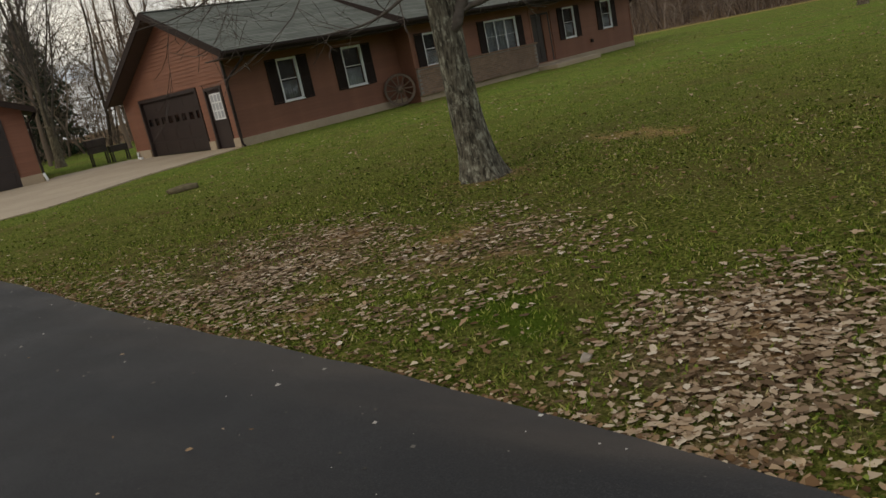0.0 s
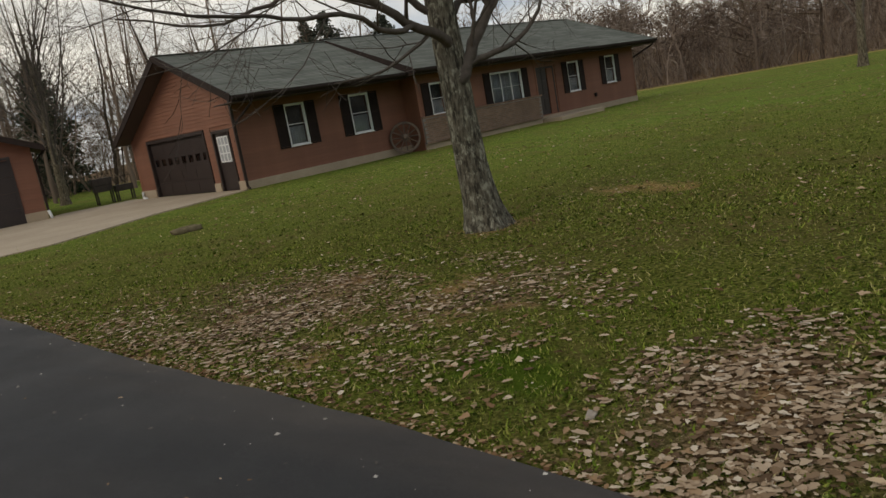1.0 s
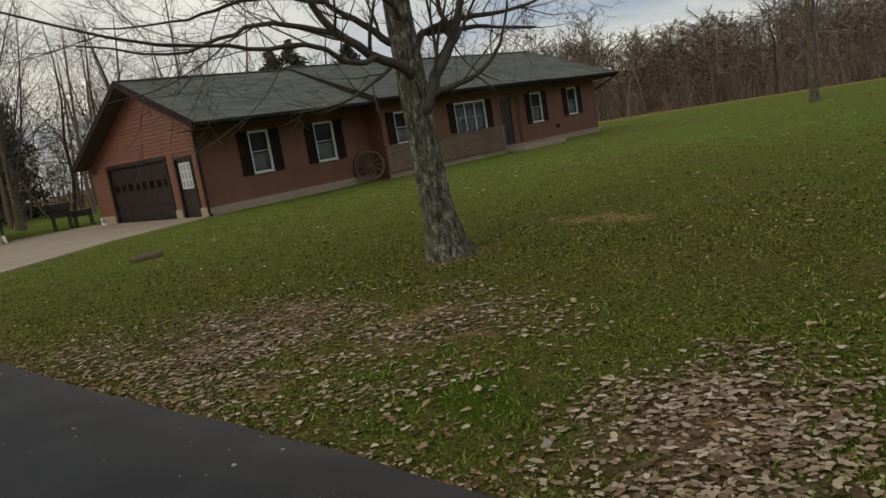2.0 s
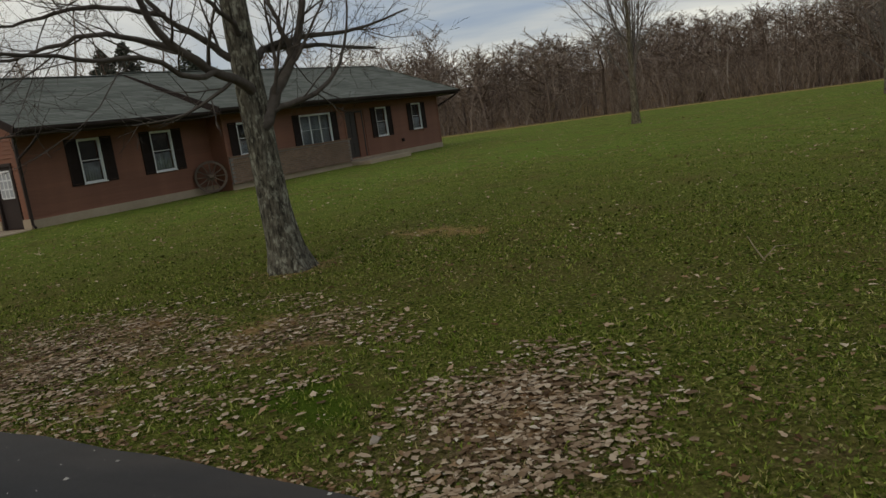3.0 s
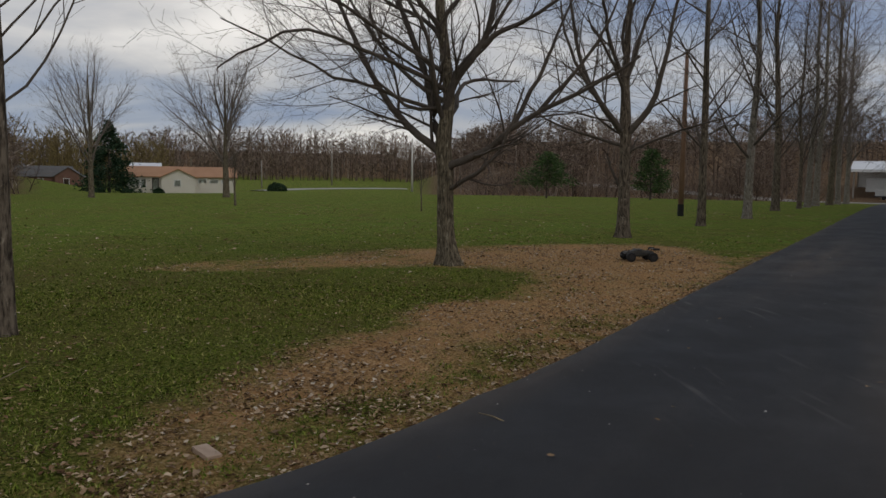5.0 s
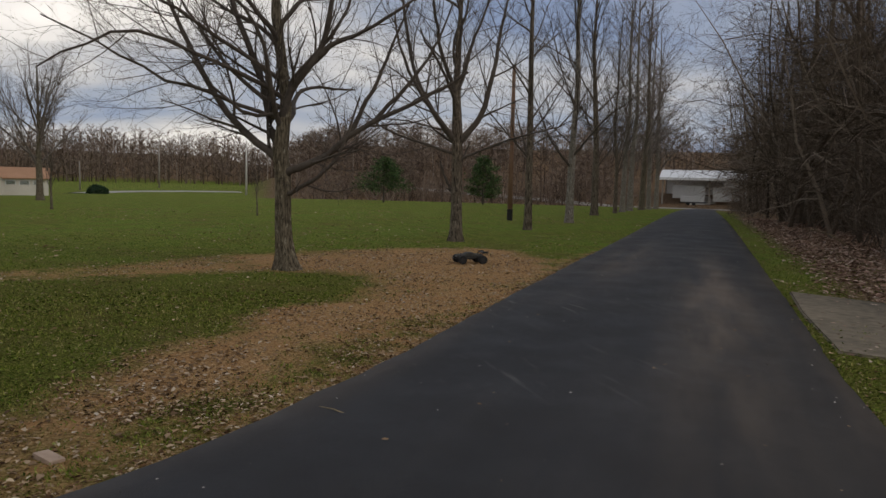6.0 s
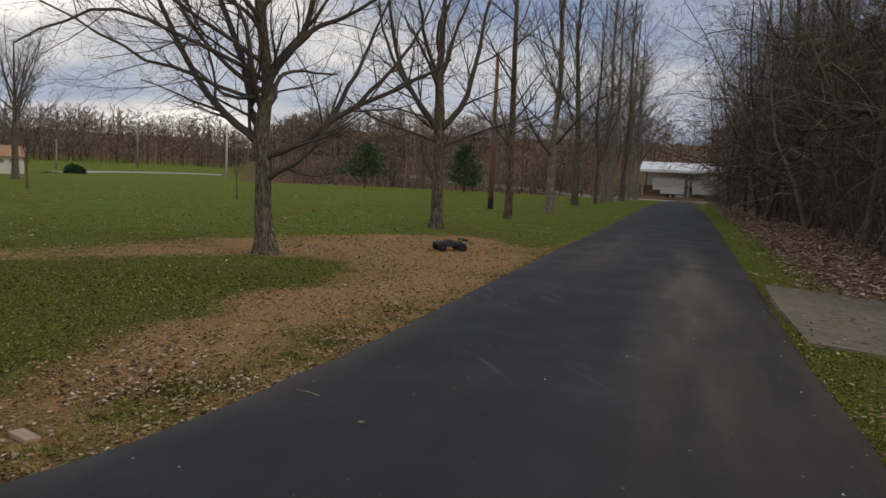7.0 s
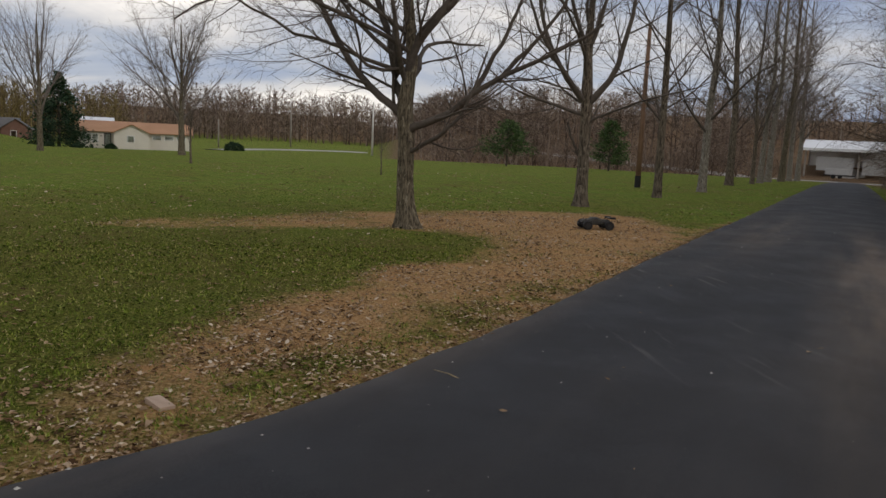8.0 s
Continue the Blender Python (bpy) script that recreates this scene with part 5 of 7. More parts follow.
# the broad tree inside the loop of the dirt track
build_tree("shade_tree", 13.14, -4.66, "broad bare shade tree with rising limbs inside a dirt track",
           [(0, 0, 0), (0.02, 0.06, 0.5), (0.03, 0.09, 1.0), (0.03, 0.10, 1.7), (0.05, 0.15, 2.3), (0.01, 0.05, 3.1), (0.04, 0.13, 3.9), (0.07, 0.23, 4.7), (0.07, 0.25, 6.5)],
           [0.190, 0.162, 0.152, 0.148, 0.146, 0.108, 0.098, 0.088, 0.03],
           [(2.6, 150, 45, 3.4, 0.055, 0.02), (2.7, -30, 42, 3.6, 0.06, 0.02), (2.8, 72, 26, 4.4, 0.042, 0.01), (3.0, 50, 30, 4.6, 0.048, 0.01), (3.2, 95, 28, 4.6, 0.048, 0.0), (3.5, 70, 38, 4.4, 0.045, 0.0), (3.3, -140, 40, 3.4, 0.045, 0.02),
            (3.8, 10, 45, 3.4, 0.05, 0.0), (4.2, 120, 50, 3.4, 0.05, 0.0), (4.5, -70, 50, 3.4, 0.05, 0.0), (5.0, 60, 55, 3.0, 0.045, 0.0), (5.4, -120, 55, 3.0, 0.045, 0.0)],
           BARK_GREY, 13, flare=1.7, bearing=-107, bent=[
               ([(-0.12, 1.95, 0), (-0.26, 2.16, 0.05), (-0.83, 2.56, 0.15), (-1.49, 3.29, 0.3), (-1.90, 3.99, 0.4), (-2.30, 4.75, 0.5), (-2.8, 5.8, 0.6)], 0.092, 0.35),
               ([(-0.16, 2.25, 0.05), (-0.30, 2.57, 0.1), (-0.51, 3.37, 0.25), (-0.76, 4.0, 0.35), (-1.08, 4.72, 0.45), (-1.5, 5.9, 0.5)], 0.098, 0.4),
               ([(-0.10, 2.85, -0.05), (-0.01, 3.22, -0.1), (0.22, 3.54, -0.2), (0.62, 4.02, -0.3), (0.81, 4.74, -0.35), (1.0, 5.9, -0.4)], 0.088, 0.4),
               ([(0.55, 3.95, -0.3), (1.00, 4.20, -0.4), (1.43, 4.35, -0.5), (2.22, 4.83, -0.6), (3.0, 5.3, -0.7)], 0.055, 0.3),
               ([(-0.08, 1.80, -0.05), (0.09, 1.90, -0.1), (0.66, 2.12, -0.2), (1.15, 2.51, -0.3), (1.79, 2.88, -0.35), (2.59, 3.25, -0.4), (3.3, 3.70, -0.5)], 0.082, 0.3),
               ([(1.13, 2.50, -0.3), (1.54, 3.33, -0.2), (1.90, 4.15, -0.1), (2.2, 5.0, 0)], 0.050, 0.3),
               ([(1.60, 2.80, -0.3), (2.26, 3.49, -0.35), (2.70, 4.15, -0.4), (3.0, 4.9, -0.4)], 0.045, 0.3),
               ([(-0.06, 1.42, -0.05), (0.14, 1.53, -0.15), (0.58, 1.76, -0.35), (0.91, 2.05, -0.5), (1.15, 2.49, -0.55), (1.4, 3.2, -0.6)], 0.052, 0.3),
               ([(-0.10, 2.95, -0.05), (-0.58, 2.89, -0.25), (-1.0, 3.12, -0.4), (-1.32, 3.44, -0.5), (-1.7, 3.98, -0.6)], 0.042, 0.3)])

# next along the row: two stems grown together
build_tree("twin_stemmed_tree", 18.95, -11.5, "dark twin-stemmed bare tree at the drive side",
           [(0, 0, 0), (0.0, 0.0, 1.0), (0.05, -0.02, 2.2), (0.04, 0.02, 3.2), (0.08, 0.05, 4.4), (0.12, 0.0, 6.0), (0.1, -0.1, 8.2)],
           [0.185, 0.165, 0.15, 0.16, 0.11, 0.08, 0.03],
           [(2.9, 70, 50, 4.2, 0.08, 0.04), (2.6, 62, 22, 3.6, 0.05, 0.03), (2.9, -115, 42, 4.6, 0.10, 0.06), (2.2, -112, 55, 0.9, 0.05, 0.0), (3.6, 150, 50, 3.8, 0.06, 0.03), (3.8, -30, 48, 3.8, 0.06, 0.03),
            (4.2, 70, 62, 4.4, 0.07, 0.02), (4.4, -120, 60, 4.2, 0.06, 0.02), (5.0, 20, 55, 3.4, 0.05), (5.5, 160, 55, 3.2, 0.05), (6.0, -70, 58, 3.0, 0.04), (6.8, 60, 60, 2.6, 0.04)],
           BARK_BROWN, 14, [LIMB, BOUGH, BRANCH, level(3, 0.16, 0.05, 0.5, 3, (1, 2.2), 0.15, 42, 15, 0.5, 0.6)], bearing=-119, bent=[
               ([(0.0, 2.5, -0.05), (0.10, 2.9, -0.1), (0.77, 3.87, -0.2), (1.33, 4.97, -0.3), (1.60, 6.2, -0.35), (1.8, 7.6, -0.4)], 0.095, 0.35),
               ([(-0.05, 2.42, 0), (-0.34, 2.58, 0.1), (-1.41, 3.02, 0.3), (-2.56, 3.34, 0.5), (-3.2, 3.6, 0.6)], 0.045, 0.25),
               ([(0.0, 1.42, -0.05), (0.19, 1.55, -0.1), (0.40, 2.0, -0.12), (0.53, 2.4, -0.15)], 0.048, 0.6)])

ROW_SPEC = [level(8, 0.07, 0.08, 0.22, 4), level(6, 0.10, 0.06, 0.3, 3, (4, 1.5), 0.12, 42, 14, 0.5, 0.55), level(3, 0.13, 0.04, 0.4, 2, (4, 2.2), 0.10, 42, 14, 0.5, 0.65), level(1, 0.13, 0.04, 0.5, 2, (2, 1.6), 0.10, 40, 14, 0.55, 0.75)]


def row_tree(x, y, tall, girth, seed, bark_mat, label, first=0.17):
    rng = np.random.RandomState(seed)
    k = tall / 11.0
    bend = rng.normal(0, 0.10, (6, 2)).cumsum(0)
    pts = [(0, 0, 0)] + [(*(bend[i] * (0.35 if i < 2 else 1)), tall * f) for i, f in enumerate((0.12, 0.25, 0.42, 0.6, 0.8, 1.0))]
    rad = [girth, girth * 0.86, girth * 0.76, girth * 0.62, girth * 0.45, girth * 0.25, girth * 0.06]
    limbs = []
    n = 22
    for i in range(n):
        f = first + (0.93 - first) * i / n
        limbs.append((tall * f, rng.uniform(0, 360), rng.uniform(28, 62), k * rng.uniform(2.8, 4.6) * (1.05 - 0.6 * f), girth * rng.uniform(0.16, 0.36) * (1.1 - 0.6 * f), 0.06))
    t = build_tree("row_tree", x, y, label, pts, rad, limbs, bark_mat, seed + 100, ROW_SPEC, TWIG_PALE if x > 42 else None, flare=1.35)
    t["group"] = "trees along the drive"
    return t


for i, (x, y, tall, girth, lab) in enumerate([
        (23.6, -17.25, 13.5, 0.16, "tall dark bare tree with a scuffed base"), (28.4, -22.9, 15.5, 0.20, "tall pale-barked bare tree along the drive"),
        (37.2, -31.6, 17, 0.24, "tall bare tree with a crooked fork along the drive"), (44.2, -40.0, 18, 0.22, "tall bare tree along the drive"),
        (48.3, -44.4, 19, 0.26, "tall bare tree along the drive"), (52.1, -49.2, 19, 0.28, "tall bare tree along the drive"),
        (56.0, -53.7, 19, 0.24, "tall bare tree along the drive"), (59.8, -58.3, 19, 0.26, "tall bare tree along the drive"), (41.5, -37.0, 15, 0.15, "slim bare tree along the drive")]):
    row_tree(x, y, tall, girth, 30 + i, BARK_PALE if i in (1, 3, 4, 6, 7) else BARK_GREY if i % 2 else BARK_BROWN, lab)

# open-grown trees in the field: a short stem and a fan of rising limbs
FAN_SPEC = [level(7, 0.07, 0.012, 0.15, 4), level(5, 0.10, 0.02, 0.3, 3, (6, 1.9), 0.2, 33, 10, 0.40, 0.45), level(3, 0.12, 0.02, 0.5, 2, (4, 2.4), 0.15, 34, 12, 0.42, 0.62), level(1, 0.12, 0.02, 0.6, 2, (2, 2.2), 0.1, 34, 14, 0.55, 0.75)]


def fan_tree(name, x, y, tall, stem, girth, spread, seed, label, limbs_n=14, rise=(48, 80), twig=None):
    rng = np.random.RandomState(seed)
    pts = [(0, 0, 0), (0, 0, stem * 0.5), (0.02, 0.02, stem), (0.05, 0.0, stem + (tall - stem) * 0.3), (0.0, 0.05, tall * 0.72)]
    rad = [girth, girth * 0.85, girth * 0.8, girth * 0.38, girth * 0.1]
    limbs = []
    for i in range(limbs_n):
        f = i / limbs_n
        z0 = stem * 0.92 + (tall - stem) * 0.42 * f
        e = rise[0] + (rise[1] - rise[0]) * rng.uniform(0, 1)
        limbs.append((z0, i * 137.5 + rng.uniform(-25, 25), e, (tall - z0) * rng.uniform(0.62, 0.95) * spread, girth * rng.uniform(0.24, 0.36) * (1 - 0.4 * f), 0.02))
    return build_tree(name, x, y, label, pts, rad, limbs, BARK_GREY, seed, FAN_SPEC, twig, flare=1.3)


fan_tree("field_tree", 26.7, 27.7, 13.2, 1.5, 0.20, 0.80, 51, "pale bare field tree with many upright limbs", 18, (50, 84), TWIG_PALE)
fan_tree("young_field_tree", 32.6, 19.2, 6.0, 0.9, 0.12, 0.95, 52, "small young bare field tree", 16, (40, 80), TWIG_PALE)
fan_tree("field_tree", 50.0, 16.8, 11.4, 1.8, 0.26, 0.92, 53, "bare rounded field tree", 34, (6, 80))
fan_tree("tall_field_tree", 57.4, 8.2, 12.5, 2.2, 0.20, 0.85, 54, "tall bare tree beside the far lawn", 17, (40, 82), TWIG_PALE)
fan_tree("tall_field_tree", 61.1, -0.8, 13.5, 2.4, 0.26, 0.85, 55, "tall bare tree before the cream house", 20, (34, 82), TWIG_PALE)
fan_tree("young_field_tree", 41.7, -1.2, 4.3, 0.8, 0.07, 0.7, 56, "thin young bare tree", 10, (55, 80))
fan_tree("young_field_tree", 35.0, -9.7, 3.0, 0.9, 0.04, 0.6, 57, "thin young bare sapling", 7, (55, 80))


def guarded_sapling():
    t = fan_tree("guarded_sapling", 14.5, 4.5, 2.6, 1.25, 0.030, 0.7, 58, "young bare sapling with a black guard round its stem", 7, (50, 78))
    bm = bmesh.new()
    n, rings = 16, 34
    rows_ = []
    for k in range(rings + 1):
        z = 0.02 + 0.80 * k / rings
        r = 0.066 + (0.006 if k % 2 else 0)
        rows_.append([bm.verts.new((r * math.cos(2 * math.pi * j / n) + 0.01 * k / rings, r * math.sin(2 * math.pi * j / n), z)) for j in range(n)])
    for a, b in zip(rows_, rows_[1:]):
        for j in range(n):
            bm.faces.new((a[j], a[(j + 1) % n], b[(j + 1) % n], b[j]))
    g = part("stem_guard", bm, TUBE_BLACK, t, "black corrugated plastic stem guard", True)
    md = g.modifiers.new("thick", "SOLIDIFY"); md.thickness = 0.006


guarded_sapling()


# ---- conifers: whorls of drooping boughs set with needle sprays ----
def conifer(name, x, y, tall, wide, seed, label, needles, open_=0.0, stem=0.1):
    rng = np.random.RandomState(seed)
    t = planted(name, x, y, label)
    w = Wood()
    w.tube([(0, 0, 0), (0.02, 0, tall * 0.5), (0, 0, tall)], [0.022 * tall, 0.013 * tall, 0.004], 8)
    sv, sf = [], []
    layers = int(tall * 3.4)
    for k in range(layers):
        f = (k + 0.5) / layers
        z = tall * (stem + (1 - stem) * f)
        reach = wide * (1 - f) ** (0.75 if not open_ else 0.55) * rng.uniform(0.75, 1.1) + 0.12
        for b in range(9):
            a = rng.uniform(0, 6.28)
            ln = reach * rng.uniform(0.7, 1.12)
            end = np.array([math.cos(a) * ln, math.sin(a) * ln, z + ln * (0.12 if open_ else -0.22) + rng.uniform(-0.1, 0.1)])
            st = np.array([0, 0, z])
            w.tube([st, (st + end) / 2 + (0, 0, 0.06 * ln), end], [0.02, 0.013, 0.004], 3)
            for q in range(int(10 + 9 * ln)):
                u = rng.uniform(0.25, 1.0)
                c = st + (end - st) * u + rng.normal(0, 0.07 + 0.05 * ln, 3)
                d1 = unit(end - st + rng.normal(0, 0.7, 3)) * rng.uniform(0.14, 0.30)
                d2 = unit(np.cross(d1, rng.normal(0, 1, 3))) * rng.uniform(0.03, 0.07) * (1.0 if open_ else 2.0)
                i = len(sv)
                sv += [c - d1 * 0.3 - d2 * 0.3, c + d2, c + d1, c - d2]
                sf.append((i, i + 1, i + 2, i + 3))
    crown_mesh(w, t, TWIG, "trunk")
    array_mesh("needles", np.array(sv), np.array(sf), needles, t)
    return t


conifer("pine_tree", 68.0, -30.6, 4.4, 2.9, 61, "young green pine at the field edge", NEEDLES_PINE, 1, 0.24)
conifer("pine_tree", 64.5, -39.8, 4.8, 2.4, 62, "young green pine at the field edge", NEEDLES_PINE, 1, 0.14)
conifer("spruce_tree", 107.5, 13.7, 9.4, 4.3, 63, "dark green spruce beside the far houses", NEEDLES, 0, 0.04)
conifer("spruce_tree", -11.8, 61.5, 9.8, 3.2, 64, "dark spruce among bare trees behind the garages", NEEDLES, 0, 0.05)
conifer("spruce_tree", 9.4, 74.4, 11.6, 5.0, 65, "dull grey-green spruce rising behind the house roof", NEEDLES_DULL, 0, 0.05)
conifer("spruce_tree", 11.3, 74.2, 12.0, 5.0, 67, "dull grey-green spruce rising behind the house roof", NEEDLES_DULL, 0, 0.05)
conifer("spruce_tree", 16.5, 73.2, 10.9, 4.4, 66, "dull grey-green spruce rising behind the house roof", NEEDLES_DULL, 0, 0.05)
fan_tree("yard_tree", -7.4, 40.4, 14.5, 0.9, 0.24, 0.85, 59, "tall many-stemmed bare tree behind the garages", 12, (55, 84))

# ---- woods ----
FOREST_NEAR = [level(6, 0.05, 0.06, 0.15, 5), level(4, 0.12, 0.07, 0.3, 3, 18, 0.20, 44, 16, 0.34, 0.32, 0.45), level(3, 0.15, 0.06, 0.4, 2, 6, 0.15, 40, 16, 0.5, 0.5, 0.2), level(1, 0.15, 0.05, 0.5, 2, 4, 0.15, 40, 16, 0.5, 0.6, 0.2)]


def templates(spec, n, seed, thick=0.16, tall=13.0):
    out = []
    for k in range(n):
        rng = np.random.RandomState(seed + k)
        w = Wood()
        limb(w, rng, (0, 0, -0.3), (rng.normal(0, 0.04), rng.normal(0, 0.04), 1), tall, thick, 0, spec)
        out.append(w.arrays())
    return out


BRUSH_SPEC = [level(3, 0.16, 0.10, 0.3, 2), level(2, 0.2, 0.08, 0.4, 2, 5, 0.15, 40, 18, 0.6, 0.6, 0.2)]


def brush_template(seed, stems, tall, spec, spread=0.5, r=0.02):
    rng = np.random.RandomState(seed)
    w = Wood()
    for _ in range(stems):
        a = rng.uniform(0, 6.28)
        limb(w, rng, (rng.normal(0, spread), rng.normal(0, spread), -0.1), (math.cos(a) * 0.5, math.sin(a) * 0.5, 1), tall * rng.uniform(0.5, 1.1), r * rng.uniform(0.6, 1.3), 0, spec)
    return w.arrays()


def scatter(name, temps, spots, material, label, cat, seed, wide=1.0):
    """Many plants joined into one mesh; spots are (x, y, scale)."""
    rng = np.random.RandomState(seed)
    vs, fs, base = [], [], 0
    for x, y, s in spots:
        v, f = temps[rng.randint(len(temps))]
        a = rng.uniform(0, 6.28)
        c, q = math.cos(a), math.sin(a)
        sx = s * wide * rng.uniform(0.85, 1.15)
        m = np.array([[c * sx, -q * sx, 0], [q * sx, c * sx, 0], [0, 0, s]])
        vs.append(v @ m.T + (x, y, h1(x, y)))
        fs.append(f + base)
        base += len(v)
    ob = array_mesh(name, np.concatenate(vs), np.concatenate(fs), material)
    return tagged(ob, label, cat, kind="stuff")


def polar_spots(n, a0, a1, d0, d1, s0, s1, seed, bias=1.0):
    rng = np.random.RandomState(seed)
    out = []
    for _ in range(n):
        a, d = radians(rng.uniform(a0, a1)), d0 + (d1 - d0) * rng.uniform(0, 1) ** bias
        out.append((d * math.cos(a), d * math.sin(a), rng.uniform(s0, s1)))
    return out




def far_tree(seed, tall=13.0, fat=1.0, limbs=17, twigs=11, rise=0.3):
    """A leafless forest tree: a slim stem, rising limbs and a rounded crown of fine twigs."""
    rng = np.random.RandomState(seed)
    w = Wood()
    lean = rng.normal(0, 0.25, (4, 2)).cumsum(0)
    stem = [(0, 0, -0.3)] + [(*(lean[i] * 0.6), tall * f) for i, f in enumerate((0.3, 0.52, 0.72, 0.86))]
    w.tube(stem, [0.14, 0.10, 0.065, 0.03, 0.012], 3)
    stem = np.array(stem)
    for k in range(limbs):
        f = 0.08 + 0.78 * (k + rng.uniform(0, 1)) / limbs
        p = np.array([np.interp(f * tall, stem[:, 2], stem[:, i]) for i in range(3)])
        a, e = rng.uniform(0, 6.28), radians(rng.uniform(15, 65))
        d = np.array([math.cos(a) * math.cos(e), math.sin(a) * math.cos(e), math.sin(e)])
        reach = tall * rng.uniform(0.15, 0.31) * math.sqrt(max(0.30, 1 - max(0, f - 0.45) / 0.55))
        q = p + d * reach * 0.55 + rng.normal(0, 0.12, 3)
        end = q + unit(d + (0, 0, 0.3)) * reach * 0.5
        w.tube([p, q, end], [0.05 * fat, 0.032 * fat, 0.014 * fat], 2)
        for _ in range(twigs):
            g = rng.uniform(0.1, 1.0)
            s0 = p + (q - p) * g * 2 if g < 0.5 else q + (end - q) * (g - 0.5) * 2
            t = unit(d + rng.normal(0, 0.8, 3) + (0, 0, rise)) * rng.uniform(0.4, 1.2)
            w.tube([s0, s0 + t], [0.030 * fat, 0.015 * fat], 2)
    return w.arrays()


FAR = [far_tree(200 + k) for k in range(9)]
FARTHER = [far_tree(215 + k, 13.0, 1.7, 12, 8, 1.0) for k in range(8)]
NEAR = templates(FOREST_NEAR, 6, 220, 0.15, 12.0)
BRUSH = [brush_template(240 + k, 9, 2.6, BRUSH_SPEC) for k in range(4)]

scatter("woods", FAR, polar_spots(860, 13, 76, 72, 160, 0.38, 0.70, 1, 0.9), TWIG_FAR, "brown leafless woods on a low hill", "woods", 301, 2.1)
scatter("undergrowth", BRUSH, polar_spots(360, 13, 76, 69, 88, 0.8, 1.6, 2), TWIG_FAR, "brown brush at the foot of the woods", "brush", 302)
scatter("woods", FARTHER, polar_spots(1000, -22, 14, 216, 308, 0.45, 0.85, 3), TWIG_FAR, "far brown leafless woods across the fields", "woods", 303, 1.6)
scatter("woods", FARTHER, polar_spots(130, 3, 15, 150, 185, 0.5, 0.9, 4), WILLOW, "yellowish bare trees behind the brick house", "woods", 304)
def behind_barn(spots):
    """Leaves the end of the drive and the barn in the open."""
    return [(x, y, s) for x, y, s in spots if not (-53 < math.degrees(math.atan2(y, x)) < -42.5 and math.hypot(x, y) < 138)]


scatter("woods", FAR, behind_barn(polar_spots(580, -62, -17, 112, 200, 0.45, 0.8, 5, 0.9)), TWIG_FAR, "brown leafless woods beyond the field", "woods", 305, 2.0)
TALL_BRUSH = [brush_template(250 + k, 7, 4.2, BRUSH_SPEC, 0.9, 0.035) for k in range(3)]
scatter("undergrowth", TALL_BRUSH, polar_spots(340, 13, 76, 74, 130, 0.8, 1.5, 12), TWIG_FAR, "brown brush on the wooded slope", "brush", 309)
scatter("undergrowth", BRUSH, behind_barn(polar_spots(320, -52, -18, 107, 135, 0.9, 1.7, 6)), TWIG_FAR, "brown brush at the far field edge", "brush", 306, 1.5)
scatter("woods", NEAR, polar_spots(48, 80, 112, 44, 80, 0.8, 1.15, 7), TWIG_FAR, "bare trees behind the garages", "woods", 307)
scatter("woods", FAR, polar_spots(150, 60, 125, 85, 130, 0.7, 1.1, 8), TWIG_FAR, "leafless woods behind the house", "woods", 308)

# the thicket that crowds the right side of the drive
THICK_SPEC = [level(5, 0.12, 0.02, 0.2, 4), level(5, 0.30, 0.012, 0.3, 2, 18, 0.12, 66, 22, 0.40, 0.50, 0.42), level(3, 0.34, 0.0, 0.5, 2, 8, 0.08, 50, 22, 0.5, 0.58, 0.2), level(1, 0.26, 0.0, 0.6, 2, 6, 0.08, 48, 22, 0.5, 0.75, 0.2)]
TWIGGY = [level(4, 0.16, 0.04, 0.3, 3), level(3, 0.2, 0.03, 0.4, 2, 7, 0.1, 45, 20, 0.55, 0.6, 0.2), level(2, 0.2, 0.02, 0.5, 2, 4, 0.1, 45, 18, 0.5, 0.7, 0.2)]
THICK = templates(THICK_SPEC, 6, 260, 0.065, 9.5)
SHRUB = [brush_template(280 + k, 8, 2.8, TWIGGY, 0.45, 0.016) for k in range(5)]


def along_right(n, off0, off1, s0, s1, seed, start=0.0, end=1.0):
    """Spots in a belt to the right of the drive, off0 to off1 metres from its edge."""
    rng = np.random.RandomState(seed)
    line = DRIVE_RIGHT[(DRIVE_RIGHT[:, 1] < -7)]
    d = np.concatenate([[0], np.cumsum(np.hypot(*np.diff(line, axis=0).T))])
    out = []
    for _ in range(n):
        s = (start + (end - start) * rng.uniform(0, 1)) * d[-1]
        x, y = np.interp(s, d, line[:, 0]), np.interp(s, d, line[:, 1])
        o = rng.uniform(off0, off1)
        out.append((x - 0.73 * o, y - 0.68 * o, rng.uniform(s0, s1)))
    return [q for q in out if not (q[0] < 6.0 and q[1] > -13.2)]


scatter("thicket_trees", THICK, along_right(54, 5.2, 11.5, 0.9, 1.35, 21, 0.02, 0.5), THICKET, "dense dark leafless trees beside the drive", "woods", 321, 1.08)
scatter("thicket_trees", THICK, along_right(38, 3.0, 8, 1.1, 1.6, 22, 0.10, 0.4) + along_right(40, 2.6, 7.0, 1.1, 1.7, 27, 0.24, 1.0), THICKET, "dense dark leafless trees beside the drive", "woods", 322, 1.12)
scatter("thicket_shrubs", SHRUB, along_right(76, 4.2, 7.0, 0.6, 1.25, 23, 0.05, 0.42) + along_right(38, 1.8, 4.6, 0.5, 1.0, 28, 0.36, 1.0), THICKET, "tangled leafless shrubs beside the drive", "brush", 323, 1.25)
scatter("woods", NEAR, along_right(26, 3.4, 9, 1.15, 1.7, 25, 0.15, 1.0), THICKET, "tall leafless trees over the thicket", "woods", 325)
